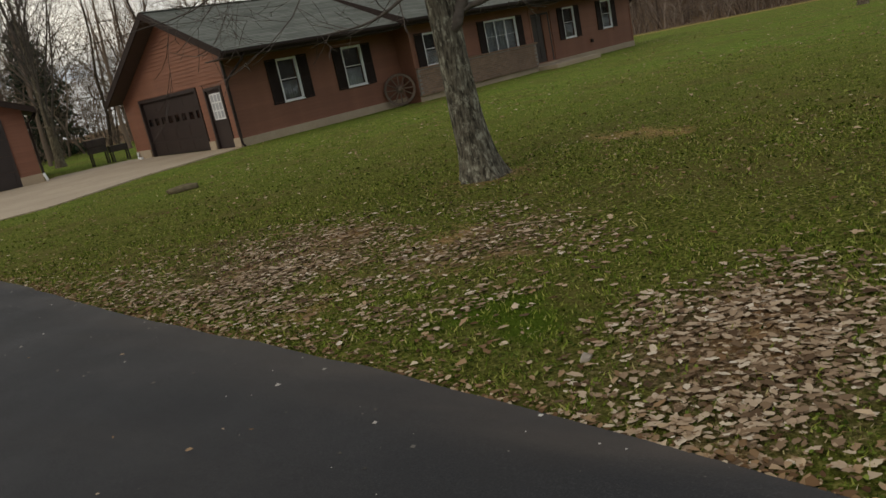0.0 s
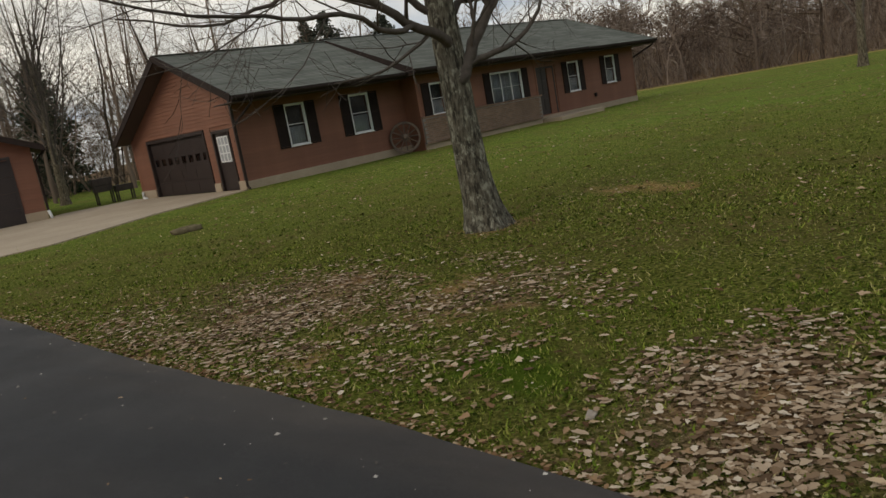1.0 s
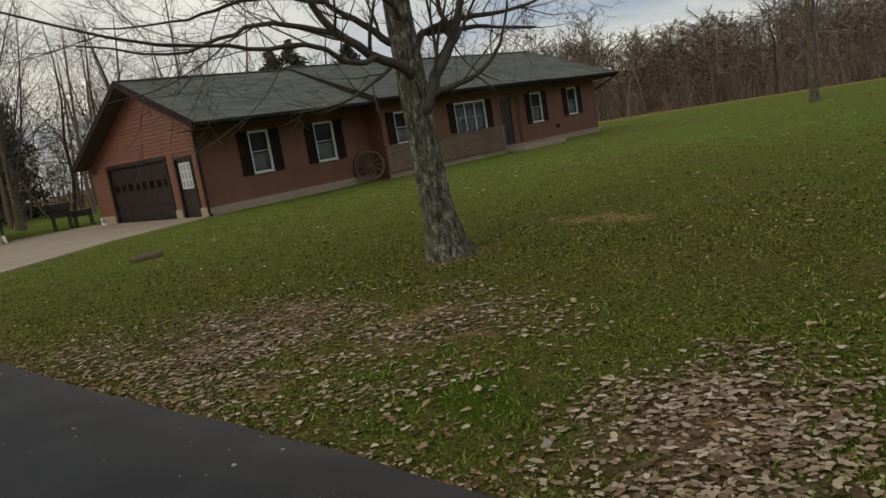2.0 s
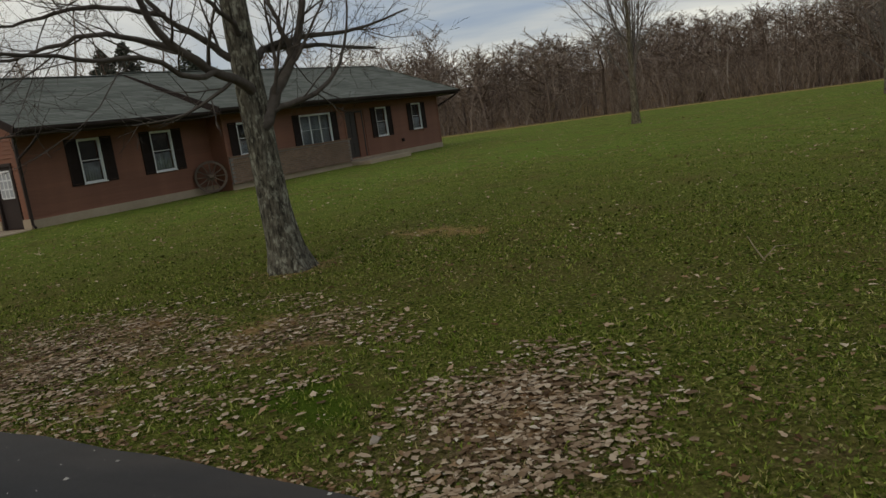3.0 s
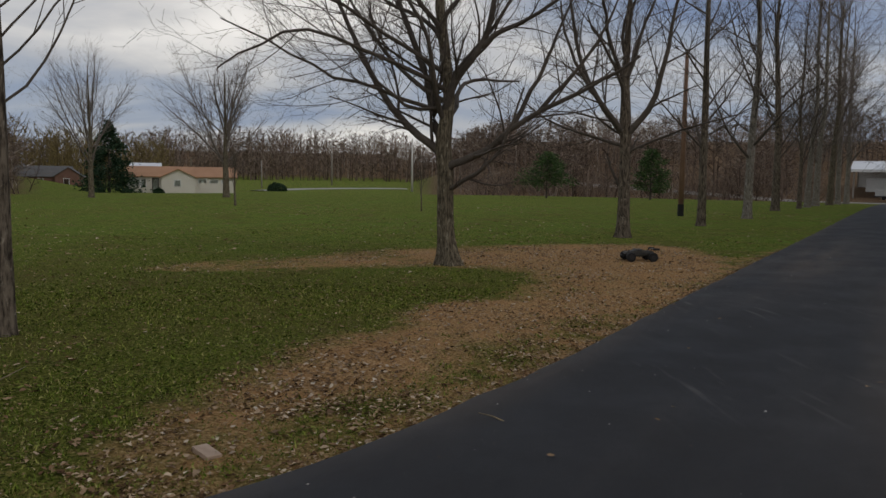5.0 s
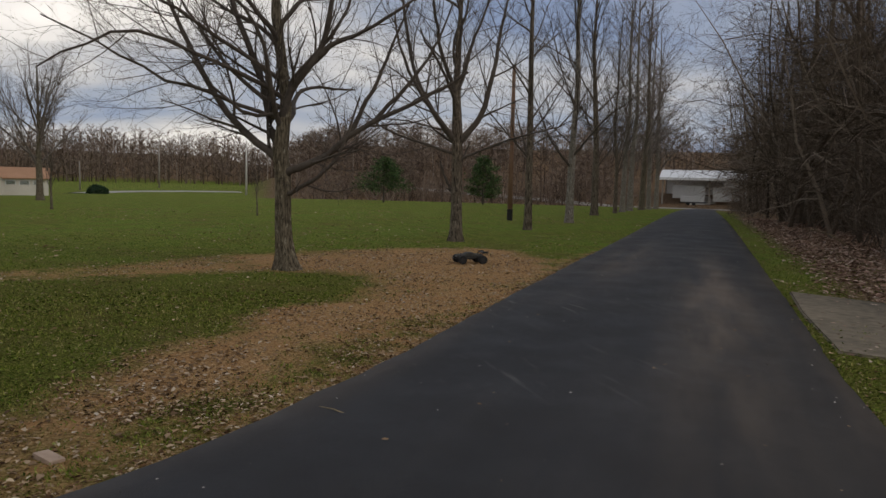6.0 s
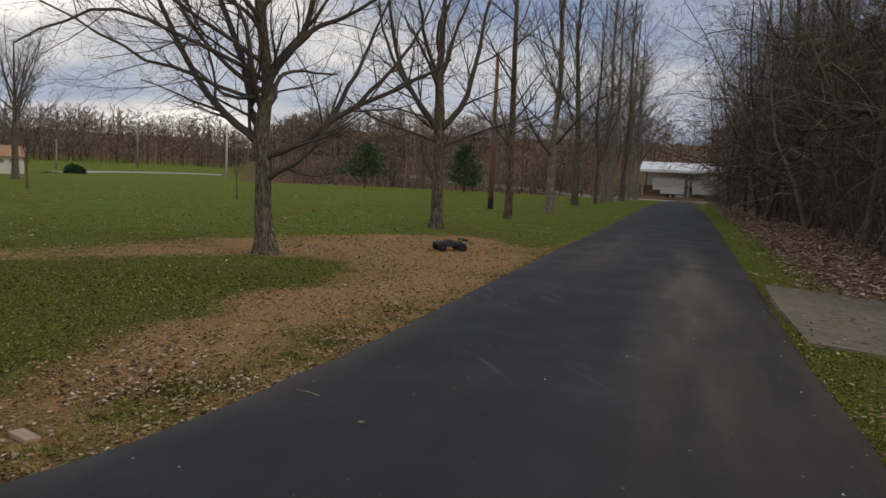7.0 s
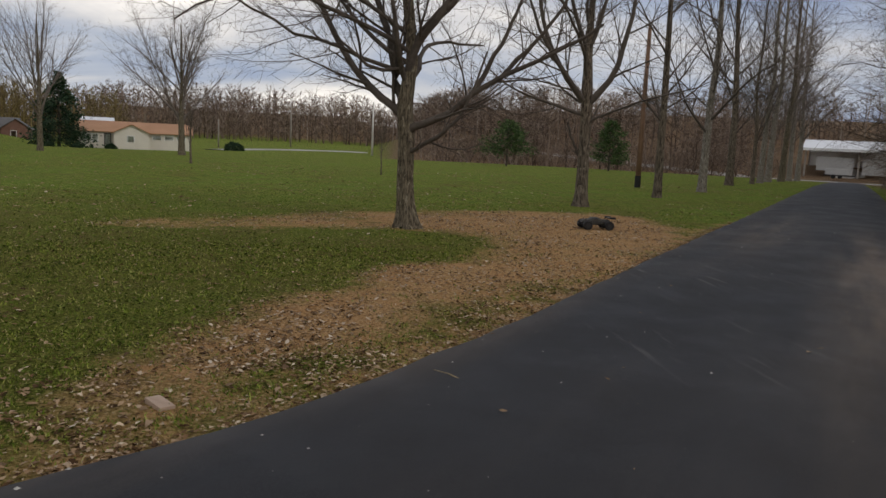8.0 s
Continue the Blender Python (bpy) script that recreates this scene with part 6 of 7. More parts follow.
deep = [(x, y, s) for x, y, s in polar_spots(52, -80, -47, 20, 75, 1.2, 1.9, 24)]
away = line_dist(np.array([q[0] for q in deep]), np.array([q[1] for q in deep]), DRIVE_RIGHT)
deep = [q for q, a in zip(deep, away) if a > 5.5 and q[0] + q[1] < -9]
scatter("woods", THICK, deep + [q for q in polar_spots(16, -128, -80, 22, 46, 0.9, 1.25, 26) if q[0] + q[1] < -9], THICKET, "dark leafless woods behind the thicket", "woods", 324, 1.3)

scatter("woods", THICK, polar_spots(24, 92, 113, 46, 72, 0.95, 1.5, 29), THICKET, "tangled bare trees behind the garages", "woods", 326, 1.2)
scatter("undergrowth", SHRUB, polar_spots(22, 92, 116, 52, 75, 0.8, 1.3, 30), THICKET, "bare brush behind the garages", "brush", 327, 1.3)

# ---- far houses, shed, poles ----
def gable_block(parent, x0, x1, y0, y1, z1, rise, wall_mat, roof_mat, over=0.4, along_x=True):
    part("wall", box(x0, x1, y0, y1, -1.2, z1), wall_mat, parent)
    if along_x:
        ym = (y0 + y1) / 2
        for a in (y0 - over, y1 + over):
            part("roof", roof_plane(x0 - over, x1 + over, a, z1 - over * rise / ((y1 - y0) / 2), ym, z1 + rise, 0.12), roof_mat, parent)
        for x in (x0, x1 - 0.1):
            part("gable", prism([(y0, z1), (y1, z1), (ym, z1 + rise)], Matrix(((0, 0, 1, x), (1, 0, 0, 0), (0, 1, 0, 0), (0, 0, 0, 1))), 0.1), wall_mat, parent)
    else:
        xm = (x0 + x1) / 2
        for a, s in ((x0 - over, 1), (x1 + over, -1)):
            bm = roof_plane(y0 - over, y1 + over, a, z1 - over * rise / ((x1 - x0) / 2), xm, z1 + rise, 0.12)
            bmesh.ops.transform(bm, matrix=Matrix(((0, 1, 0, 0), (1, 0, 0, 0), (0, 0, 1, 0), (0, 0, 0, 1))), verts=bm.verts)
            bmesh.ops.recalc_face_normals(bm, faces=bm.faces)
            part("roof", bm, roof_mat, parent)
        for y in (y0, y1 - 0.1):
            part("gable", prism([(x0, z1), (x1, z1), (xm, z1 + rise)], Matrix(((1, 0, 0, 0), (0, 0, 1, y), (0, 1, 0, 0), (0, 0, 0, 1))), 0.1), wall_mat, parent)


def far_window(parent, x0, x1, z0, z1, y, frame_mat):
    w = part("window", frame_only(x0 - 0.1, x1 + 0.1, z0 - 0.1, z1 + 0.1, y - 0.06, y, 0.1), frame_mat, parent)
    part("pane", box(x0, x1, y - 0.03, y - 0.01, z0, z1), GLASS, w)


# cream house with tan roof, seen across the field; local y points away from the camera
ch = tagged(empty("far_house", pose(109.4, 6.0, h1(109, 6) + 0.1, 0, 0, -88) @ Matrix.Scale(0.85, 4)), "low cream house with a tan shingle roof across the field", "house")
gable_block(ch, -6.8, 9.5, 0, 8, 2.5, 1.5, WALL_CREAM, ROOF_TAN)
gable_block(ch, -1.6, 3.4, -3.0, 0.1, 2.4, 1.2, WALL_CREAM, ROOF_TAN, 0.35, False)
gable_block(ch, -6.7, -2.4, 6.0, 15.0, 3.0, 1.6, WALL_CREAM, METAL_ROOF)
for a, b in ((-6.5, -5.8), (-5.6, -4.9), (-4.7, -4.0)):
    far_window(ch, a, b, 0.9, 2.0, 0.0, WHITE)
far_window(ch, -3.0, -2.2, 0.1, 2.1, 0.0, DOOR_BROWN)
for a in (3.9, 5.7, 7.5):
    far_window(ch, a, a + 1.2, 1.5, 2.05, 0.0, WHITE)
far_window(ch, 0.3, 1.2, 1.0, 1.9, -3.0, WHITE)
part("chimney", box(2.6, 2.9, 4.6, 4.9, 4.0, 5.6, 0.02), CONCRETE_GREY, ch)

bh = tagged(empty("far_house", pose(136, 25.8, h1(136, 25) - 0.75, 0, 0, -84) @ Matrix.Scale(0.62, 4)), "brown brick house with a grey roof among bare trees", "house")
gable_block(bh, -9, 4, 0, 9, 2.9, 2.6, BRICK_FAR, ROOF_GREY)
gable_block(bh, 0.5, 7, -2.5, 6, 3.0, 2.2, BRICK_FAR, ROOF_GREY, 0.4, False)
far_window(bh, -7, -5.4, 0.9, 2.2, 0.0, WHITE)
far_window(bh, -3.6, -2.4, 0.9, 2.2, 0.0, WHITE)
far_window(bh, 2.6, 3.8, 0.2, 2.3, -2.5, WHITE)

# pole barn at the end of the drive: open front with steel posts
sx, sy = 81.6, -90.0
pb = tagged(empty("pole_barn", pose(sx, sy, h1(sx, sy), 0, 0, -137)), "open-fronted pale metal barn at the end of the drive", "barn")
part("roof", roof_plane(-7.6, 7.6, -0.8, 4.0, 6.0, 5.3, 0.10), METAL_ROOF, pb)
part("roof", roof_plane(-7.6, 7.6, 11.6, 4.3, 6.0, 5.3, 0.10), METAL_ROOF, pb)
part("post", box(-7.2, -7.0, 10.8, 11.0, -0.6, 4.3), WOOD_POLE, pb)
part("post", box(7.0, 7.2, 10.8, 11.0, -0.6, 4.3), WOOD_POLE, pb)
part("front_wall", box(1.6, 7.2, 0, 0.12, 2.9, 4.0), METAL_WALL, pb)
part("front_panel", box(-5.6, -0.9, 0.30, 0.36, 1.0, 2.9), METAL_WALL, pb, "pale sheet panel")
part("front_panel", box(0.2, 6.6, 0.30, 0.36, 0.6, 2.75), METAL_WALL, pb, "pale sheet panel")
for x in (-7.2, -0.4, 7.0):
    part("post", box(x, x + 0.22, 0, 0.22, -0.6, 4.0), WOOD_POLE, pb)
part("back_wall", box(-7.2, 7.2, 11.0, 11.1, -0.6, 4.3), WHITE, pb)
part("fascia", box(-7.6, 7.6, -0.86, -0.8, 3.72, 4.02), WHITE, pb)


def parked_trailer():
    t = tagged(empty("trailer", pose(sx - 1.2, sy + 3.6, h1(sx, sy), 0, 0, -137) @ Matrix.Scale(0.75, 4)), "pale flat trailer parked before the barn", "trailer")
    part("body", box(-3.6, 0.8, -1.0, 1.0, 0.7, 1.75, 0.08), METAL_WALL, t)
    part("chassis", box(-3.8, 1.4, -0.9, 0.9, 0.5, 0.69, 0.02), PLASTIC_BLACK, t)
    for x in (-2.2, -1.1):
        for y in (-0.95, 0.95):
            part("wheel", rod([(x, y - 0.12, 0.36), (x, y + 0.12, 0.36)], 0.36, 16), RUBBER, t)


parked_trailer()


def gravel_heap():
    rng = np.random.RandomState(5)
    v, f = [(0, 0, 1.9)], []
    rings, n = 7, 22
    for k in range(1, rings + 1):
        for j in range(n):
            r = 3.4 * k / rings * (1 + 0.10 * rng.normal())
            v.append((r * math.cos(6.283 * j / n), r * math.sin(6.283 * j / n), max(1.9 * (1 - k / rings) + 0.08 * rng.normal(), -0.1)))
    for j in range(n):
        f.append((0, 1 + j, 1 + (j + 1) % n))
        for k in range(rings - 1):
            a, b = 1 + k * n + j, 1 + k * n + (j + 1) % n
            f.append((a, a + n, b + n, b))
    ob = mesh_object("gravel_heap", v, f, GRAVEL_ROAD, smooth=True)
    ob.matrix_world = pose(sx + 3.6, sy - 1.4, h1(sx, sy))
    tagged(ob, "pale heap of gravel before the barn", "gravel heap")


gravel_heap()


def strip(name, pts, width, lift, material, label, cat):
    line = smooth_line(pts, 4.0)
    d = np.gradient(line, axis=0)
    nrm = np.stack([-d[:, 1], d[:, 0]], 1) / np.linalg.norm(d, axis=1, keepdims=True)
    v, f = [], []
    for p, q in zip(line, nrm):
        for s in (-1, -0.33, 0.33, 1):
            x, y = p + q * s * width / 2
            v.append((x, y, h1(x, y) + (lift if abs(s) < 1 else lift - 0.25)))
    for k in range(len(line) - 1):
        for c in range(3):
            f.append((k * 4 + c, (k + 1) * 4 + c, (k + 1) * 4 + c + 1, k * 4 + c + 1))
    return tagged(mesh_object(name, v, f, material), label, cat, kind="structure")


strip("road", [(40, -118), (60, -100), (77, -83.5), (100, -72), (125, -55)], 5.0, 0.10, GRAVEL_ROAD, "pale cross road at the end of the drive", "road")
strip("road", [(128, -6), (140, -12), (149, -25), (151, -36)], 5.0, 0.14, GRAVEL_ROAD, "pale lane across the far field", "road")


def utility_pole(x, y, tall, arm, label, mat=WOOD_POLE, r=0.15):
    p = tagged(empty("utility_pole", pose(x, y, h1(x, y) - 0.2, 0, 0, 20)), label, "utility pole")
    part("pole", rod([(0, 0, 0), (0, 0, tall * 0.5), (0, 0, tall)], [r, r * 0.85, r * 0.65], 10), mat, p, smooth=True)
    if arm:
        part("cross_arm", box(-0.06, 0.06, -1.1, 1.1, tall - 0.75, tall - 0.6, 0.01), mat, p)
        for y_ in (-0.95, 0.95, -0.35):
            part("insulator", rod([(0, y_, tall - 0.6), (0, y_, tall - 0.4)], [0.05, 0.03], 8), CONCRETE_GREY, p)
    return p


utility_pole(133, -33, 9.6, False, "tall pale pole by the far lane", plain("pale pole wood", (0.44, 0.42, 0.39), (0.60, 0.58, 0.54), 8, 0.9, 0.2), 0.19)
utility_pole(176, -24.5, 9.6, True, "wooden utility pole with a cross arm", r=0.17)
utility_pole(150, -7.6, 5.4, False, "short wooden pole by the far lane")
post = utility_pole(30.5, -20.9, 7.6, False, "reddish wooden pole among the trees by the drive", plain("reddish pole wood", (0.16, 0.085, 0.05), (0.27, 0.16, 0.105), 10, 0.9, 0.2, stretch=(1, 1, 0.1)), 0.13)
part("pole_base", rod([(0, 0, 0.1), (0, 0, 0.75)], 0.14, 12), RUBBER, post, "black wrapped pole foot")


def shrub_ball(x, y, r, seed, label):
    rng = np.random.RandomState(seed)
    n = 2600
    d = rng.normal(0, 1, (n, 3)); d /= np.linalg.norm(d, axis=1, keepdims=True)
    d[:, 2] = np.abs(d[:, 2]) * 0.9
    c = d * (r * rng.uniform(0.6, 1.05, (n, 1)) ** 0.5) * (1 + 0.12 * np.sin(d[:, :1] * 7 + 3 * d[:, 1:2]))
    a = rng.normal(0, 1, (n, 3)) * 0.07; b = rng.normal(0, 1, (n, 3)) * 0.05
    v = np.stack([c - a, c + b, c + a, c - b], 1).reshape(-1, 3)
    t = tagged(empty("bush", pose(x, y, h1(x, y))), label, "bush")
    array_mesh("foliage", v, np.arange(n * 4).reshape(n, 4), NEEDLES, t)
    part("stem", rod([(0, 0, -0.1), (0, 0, r * 0.5)], 0.06, 6), TWIG, t)


shrub_ball(128, -9.0, 1.5, 71, "dark rounded evergreen bush by the far lane")
shrub_ball(99, 7.0, 0.6, 72, "small dark evergreen bush before the cream house")
shrub_ball(101, 14.0, 0.6, 73, "small dark evergreen bush on the far lawn")
shrub_ball(98, 10.5, 0.5, 74, "small dark evergreen bush on the far lawn")

# second garage at the other side of the apron, its gable towards the lawn
g2 = tagged(empty("garage", pose(-5.95, 29.9, 0, 0, 0, 13)), "russet-sided garage with a dark door across the apron", "garage")
GW, GE, GR = -9.0, 2.62, 1.85
part("wall", box(GW, 0, 0.06, 0.18, 2.25, GE), SIDING, g2)
part("wall", box(-0.73, 0, 0.06, 0.18, -0.2, 2.25), SIDING, g2)
part("wall", box(GW, -4.0, 0.06, 0.18, -0.2, 2.25), SIDING, g2)
part("wall", box(-0.12, 0, 0.18, 7, -0.2, GE), SIDING, g2)
part("wall", box(GW, -0.12, 6.9, 7, -0.2, GE), SIDING, g2)
FRONT_XZ = Matrix(((1, 0, 0, 0), (0, 0, -1, 0.18), (0, 1, 0, 0), (0, 0, 0, 1)))
part("gable", prism([(GW, GE), (0, GE), (GW / 2, GE + GR)], FRONT_XZ, 0.12), SIDING, g2)
for k in range(34):
    z_ = 0.34 + k * 0.118
    lo_, hi_ = GW, 0.0
    if z_ < 2.2:
        lo_ = -0.68
    elif z_ > GE - 0.1:
        lo_, hi_ = GW + (z_ + 0.12 - GE) / GR * 4.5, -(z_ + 0.12 - GE) / GR * 4.5
    if hi_ - lo_ > 0.2:
        ob = new("siding_board", lap_board(hi_ - lo_)); ob.parent = g2
        ob.matrix_local = Matrix.Translation((lo_, 0.06, z_))
part("foundation", box(-0.68, 0.02, 0.0, 0.058, -0.3, 0.33, 0.01), CONCRETE, g2)
gd = empty("garage_door"); gd.parent = g2
for r_ in range(4):
    part("door_section", box(-3.95, -0.78, 0.10, 0.15, 0.02 + r_ * 0.555, 0.57 + r_ * 0.555, 0.008), DOOR_BROWN, gd)
pf = part("window_frame", frame_bars(-1.72, -1.28, 1.22, 1.56, 0.07, 0.10, 0.045), WHITE, gd)
part("pane", box(-1.67, -1.33, 0.085, 0.095, 1.27, 1.51), GLASS, pf)
part("door_trim", frame_only(-4.05, -0.68, 0.0, 2.35, 0.0, 0.12, 0.1), DOOR_BROWN, g2)
for side, a_ in ((1, 0.42), (-1, GW - 0.42)):
    bm = roof_plane(-0.45, 7.4, a_, GE - 0.42 * GR / 4.5, GW / 2, GE + GR, 0.10)
    bmesh.ops.transform(bm, matrix=Matrix(((0, 1, 0, 0), (1, 0, 0, 0), (0, 0, 1, 0), (0, 0, 0, 1))), verts=bm.verts)
    bmesh.ops.recalc_face_normals(bm, faces=bm.faces)
    part("roof", bm, SHINGLE, g2)
zl = GE - 0.42 * GR / 4.5
part("rake_board", prism([(0.42, zl - 0.1), (GW / 2, GE + GR - 0.1), (GW - 0.42, zl - 0.1), (GW - 0.42, zl + 0.11), (GW / 2, GE + GR + 0.11), (0.42, zl + 0.11)], Matrix(((1, 0, 0, 0), (0, 0, -1, -0.452), (0, 1, 0, 0), (0, 0, 0, 1))), 0.03), FASCIA, g2)
part("fascia", box(0.422, 0.45, -0.44, 7.4, zl - 0.1, zl + 0.1, 0.005), FASCIA, g2)
part("downspout", rod([(0.40, -0.05, zl - 0.05), (0.06, -0.02, zl - 0.4), (0.06, -0.02, 0.3), (0.12, -0.2, 0.06)], 0.04, 8), FASCIA, g2, smooth=True)
part("spout_foot", rod([(0.06, -0.03, 0.30), (0.12, -0.2, 0.05)], 0.05, 8), WHITE, g2, "white spout foot", True)

# ---- grass and fallen leaves ----
def on_drive(x, y):
    """True where the asphalt lies."""
    n = 150
    a, b = resample(DRIVE_LEFT, n), resample(DRIVE_RIGHT, n)
    poly = np.concatenate([a, b[::-1]])
    return inside(x, y, poly)


def in_fan(x, y, reach):
    """The lawn on the far side of the drive from the woods, and the strip right of it, out to reach metres."""
    d = np.hypot(x, y)
    return (d < reach) & (d > 1.0) & ((x + 0.55 * y > 1.2) | ((x + y < -3) & (y > -20) & (x > -1)))


def blades():
    rng = np.random.RandomState(77)
    xs, ys, hs = [], [], []
    for reach, n, h in ((6.0, 120000, 0.024), (11, 110000, 0.030), (26, 120000, 0.030)):
        x, y = rng.uniform(-6, reach, n * 2), rng.uniform(-reach, reach, n * 2)
        ok = in_fan(x, y, reach) & (np.hypot(x, y) > (8 if reach > 20 else 0))
        x, y = x[ok][:n], y[ok][:n]
        xs.append(x); ys.append(y); hs.append(np.full(len(x), h))
    x, y, h = np.concatenate(xs), np.concatenate(ys), np.concatenate(hs)
    bare, litter, moss = cover(x, y)
    far = np.hypot(x, y)
    fade = np.clip((26 - far) / 12, 0, 1)
    clump = 0.45 + 0.6 * wave(x, y, 9.0, 8) + 0.5 * wave(x, y, 24.0, 9)
    keep = (rng.uniform(0, 1, len(x)) > np.clip(bare * 1.5 + 0.35 * litter - 0.25, 0, 0.97)) & ~on_drive(x, y) & (clump > -0.1) & (rng.uniform(0, 1, len(x)) < fade)
    x, y, h, clump, moss = x[keep], y[keep], h[keep], clump[keep], moss[keep]
    h = h * rng.uniform(0.5, 1.35, len(x)) * (0.7 + 0.4 * np.clip(clump, 0, 1.4))
    a = rng.uniform(0, 6.28, len(x))
    w = h * rng.uniform(0.10, 0.22, len(x)) + 0.0012 + 0.0007 * np.clip(np.hypot(x, y) - 8, 0, 12)
    lean = h * rng.uniform(0.2, 1.3, len(x))
    b = rng.uniform(0, 6.28, len(x))
    z = height(x, y) - 0.004
    p0 = np.stack([x - w * np.cos(a), y - w * np.sin(a), z], 1)
    p1 = np.stack([x + w * np.cos(a), y + w * np.sin(a), z], 1)
    p2 = np.stack([x + lean * np.cos(b), y + lean * np.sin(b), z + h], 1)
    v = np.stack([p0, p1, p2], 1).reshape(-1, 3)
    ob = array_mesh("grass", v, np.arange(len(v)).reshape(-1, 3), GRASS)
    tagged(ob, "short mown grass blades on the lawn", "grass", kind="stuff")


blades()


def leaf_pile(name, x, y, size, material, label, seed, lift=0.012, flat=0.5, lobed=False, rise=0.0):
    """Curled fallen leaves, folded along the rib; lobed ones have the notched outline of a maple or oak."""
    rng = np.random.RandomState(seed)
    n = len(x)
    a = rng.uniform(0, 6.28, n)
    s = size * (0.35 + 1.0 * rng.uniform(0, 1, n) ** 1.5)
    curl = s * rng.uniform(-0.5, 1.3, n) * flat
    tip = rng.normal(0, 0.28, (n, 2)) * flat
    if lobed:
        half = [(-0.80, 0.26), (-0.45, 0.50), (-0.10, 0.60), (0.15, 0.44), (0.45, 0.50), (0.80, 0.22)]
    else:
        half = [(-0.35, 0.62), (0.45, 0.50)]
    base = [(-1.0, 0.0), *half, (1.0, 0.0), *[(u, -q) for u, q in half[::-1]]]
    k_all, h = len(base), len(half)
    z0 = height(x, y) + rise + lift * rng.uniform(0.4, 1.6, n)
    v = np.empty((n, k_all, 3))
    for k, (u, q) in enumerate(base):
        u = u * (1 + rng.uniform(-0.3, 0.25, n)); q = q * (1 + rng.uniform(-0.5, 0.35, n))
        lx, ly = u * s, q * s
        v[:, k, 0] = x + lx * np.cos(a) - ly * np.sin(a)
        v[:, k, 1] = y + lx * np.sin(a) + ly * np.cos(a)
        v[:, k, 2] = z0 + np.abs(q) * curl + lx * tip[:, 0] + ly * tip[:, 1] + s * 0.25 * flat
    idx = np.arange(n)[:, None] * k_all
    one = [0] + list(range(h + 1, 0, -1))
    two = [0] + list(range(k_all - 1, h, -1))
    f = np.concatenate([idx + np.array(one), idx + np.array(two)])
    ob = array_mesh(name, v.reshape(-1, 3), f, material)
    return tagged(ob, label, "leaves", kind="stuff")


def spots_by(density, n, x0, x1, y0, y1, seed):
    rng = np.random.RandomState(seed)
    x, y = rng.uniform(x0, x1, n), rng.uniform(y0, y1, n)
    keep = (rng.uniform(0, 1, n) < density(x, y)) & ~on_drive(x, y)
    return x[keep], y[keep]


def strewn(x, y):
    bare, litter, _ = cover(x, y)
    away = line_dist(x, y, DRIVE_LEFT)
    verge = np.exp(-(away / 0.5) ** 2) * 0.5 + 0.55 * np.exp(-(away / 1.5) ** 2) * np.clip((y - 3.5) / 2, 0, 1) * np.clip((11 - y) / 3, 0, 1)
    return np.clip(litter * 0.9 + 0.25 * bare + verge + 0.10 + 0.10 * wave(x, y, 1.2, 15), 0, 1) * in_fan(x, y, 13)


lx_, ly_ = spots_by(lambda x, y: strewn(x, y) * 0.9, 80000, -4, 13, -11, 13, 81)
leaf_pile("fallen_leaves", lx_, ly_, 0.026, LEAF, "brown dry leaves strewn on the lawn", 82, 0.010, 0.5, True)


def heaped(x, y):
    """Where the pale leaves lie thick: the heap by the drive, and a looser drift before the maple."""
    heap = np.maximum(blob(x, y, 2.62, 3.35, 1.05, 0.72, 0.75), 0.8 * blob(x, y, 2.15, 2.8, 0.7, 0.45, 0.75))
    drift = 0.55 * blob(x, y, 1.2, 7.0, 2.3, 1.5, -0.9) + 0.22 * np.exp(-((line_dist(x, y, DRIVE_LEFT) - 0.7) / 0.7) ** 2) * np.clip((y - 4) / 2, 0, 1) * np.clip((10 - y) / 2, 0, 1)
    ragged = np.clip(0.55 + 0.75 * wave(x, y, 3.2, 19) + 0.45 * wave(x, y, 9.0, 20), 0.02, 1)
    return np.maximum(heap * np.clip(ragged + 0.25, 0, 1), drift * ragged)


lx_, ly_ = spots_by(heaped, 150000, -2.5, 5.5, 1.0, 10.5, 83)
leaf_pile("fallen_leaves", lx_, ly_, 0.029, LEAF_HEAP, "pale dry leaves heaped on bare ground", 84, 0.014, 0.24, True)
lx_, ly_ = spots_by(lambda x, y: in_fan(x, y, 26) * (0.34 + 0.35 * wave(x, y, 0.5, 16)), 26000, -4, 26, -22, 26, 85)
leaf_pile("fallen_leaves", lx_, ly_, 0.030, LEAF_PALE, "scattered pale leaves on the grass", 86, 0.012, 0.6, True)


lx_, ly_ = spots_by(lambda x, y: np.clip(cover(x, y)[0] * 1.3 - 0.15, 0, 1) * (0.42 + 0.45 * wave(x, y, 2.2, 18)), 110000, 1.5, 17.5, -12, 4.5, 89)
leaf_pile("leaf_crumbs", lx_, ly_, 0.023, LEAF_HEAP, "broken brown leaf crumbs on the bare track", 90, 0.008, 0.7)


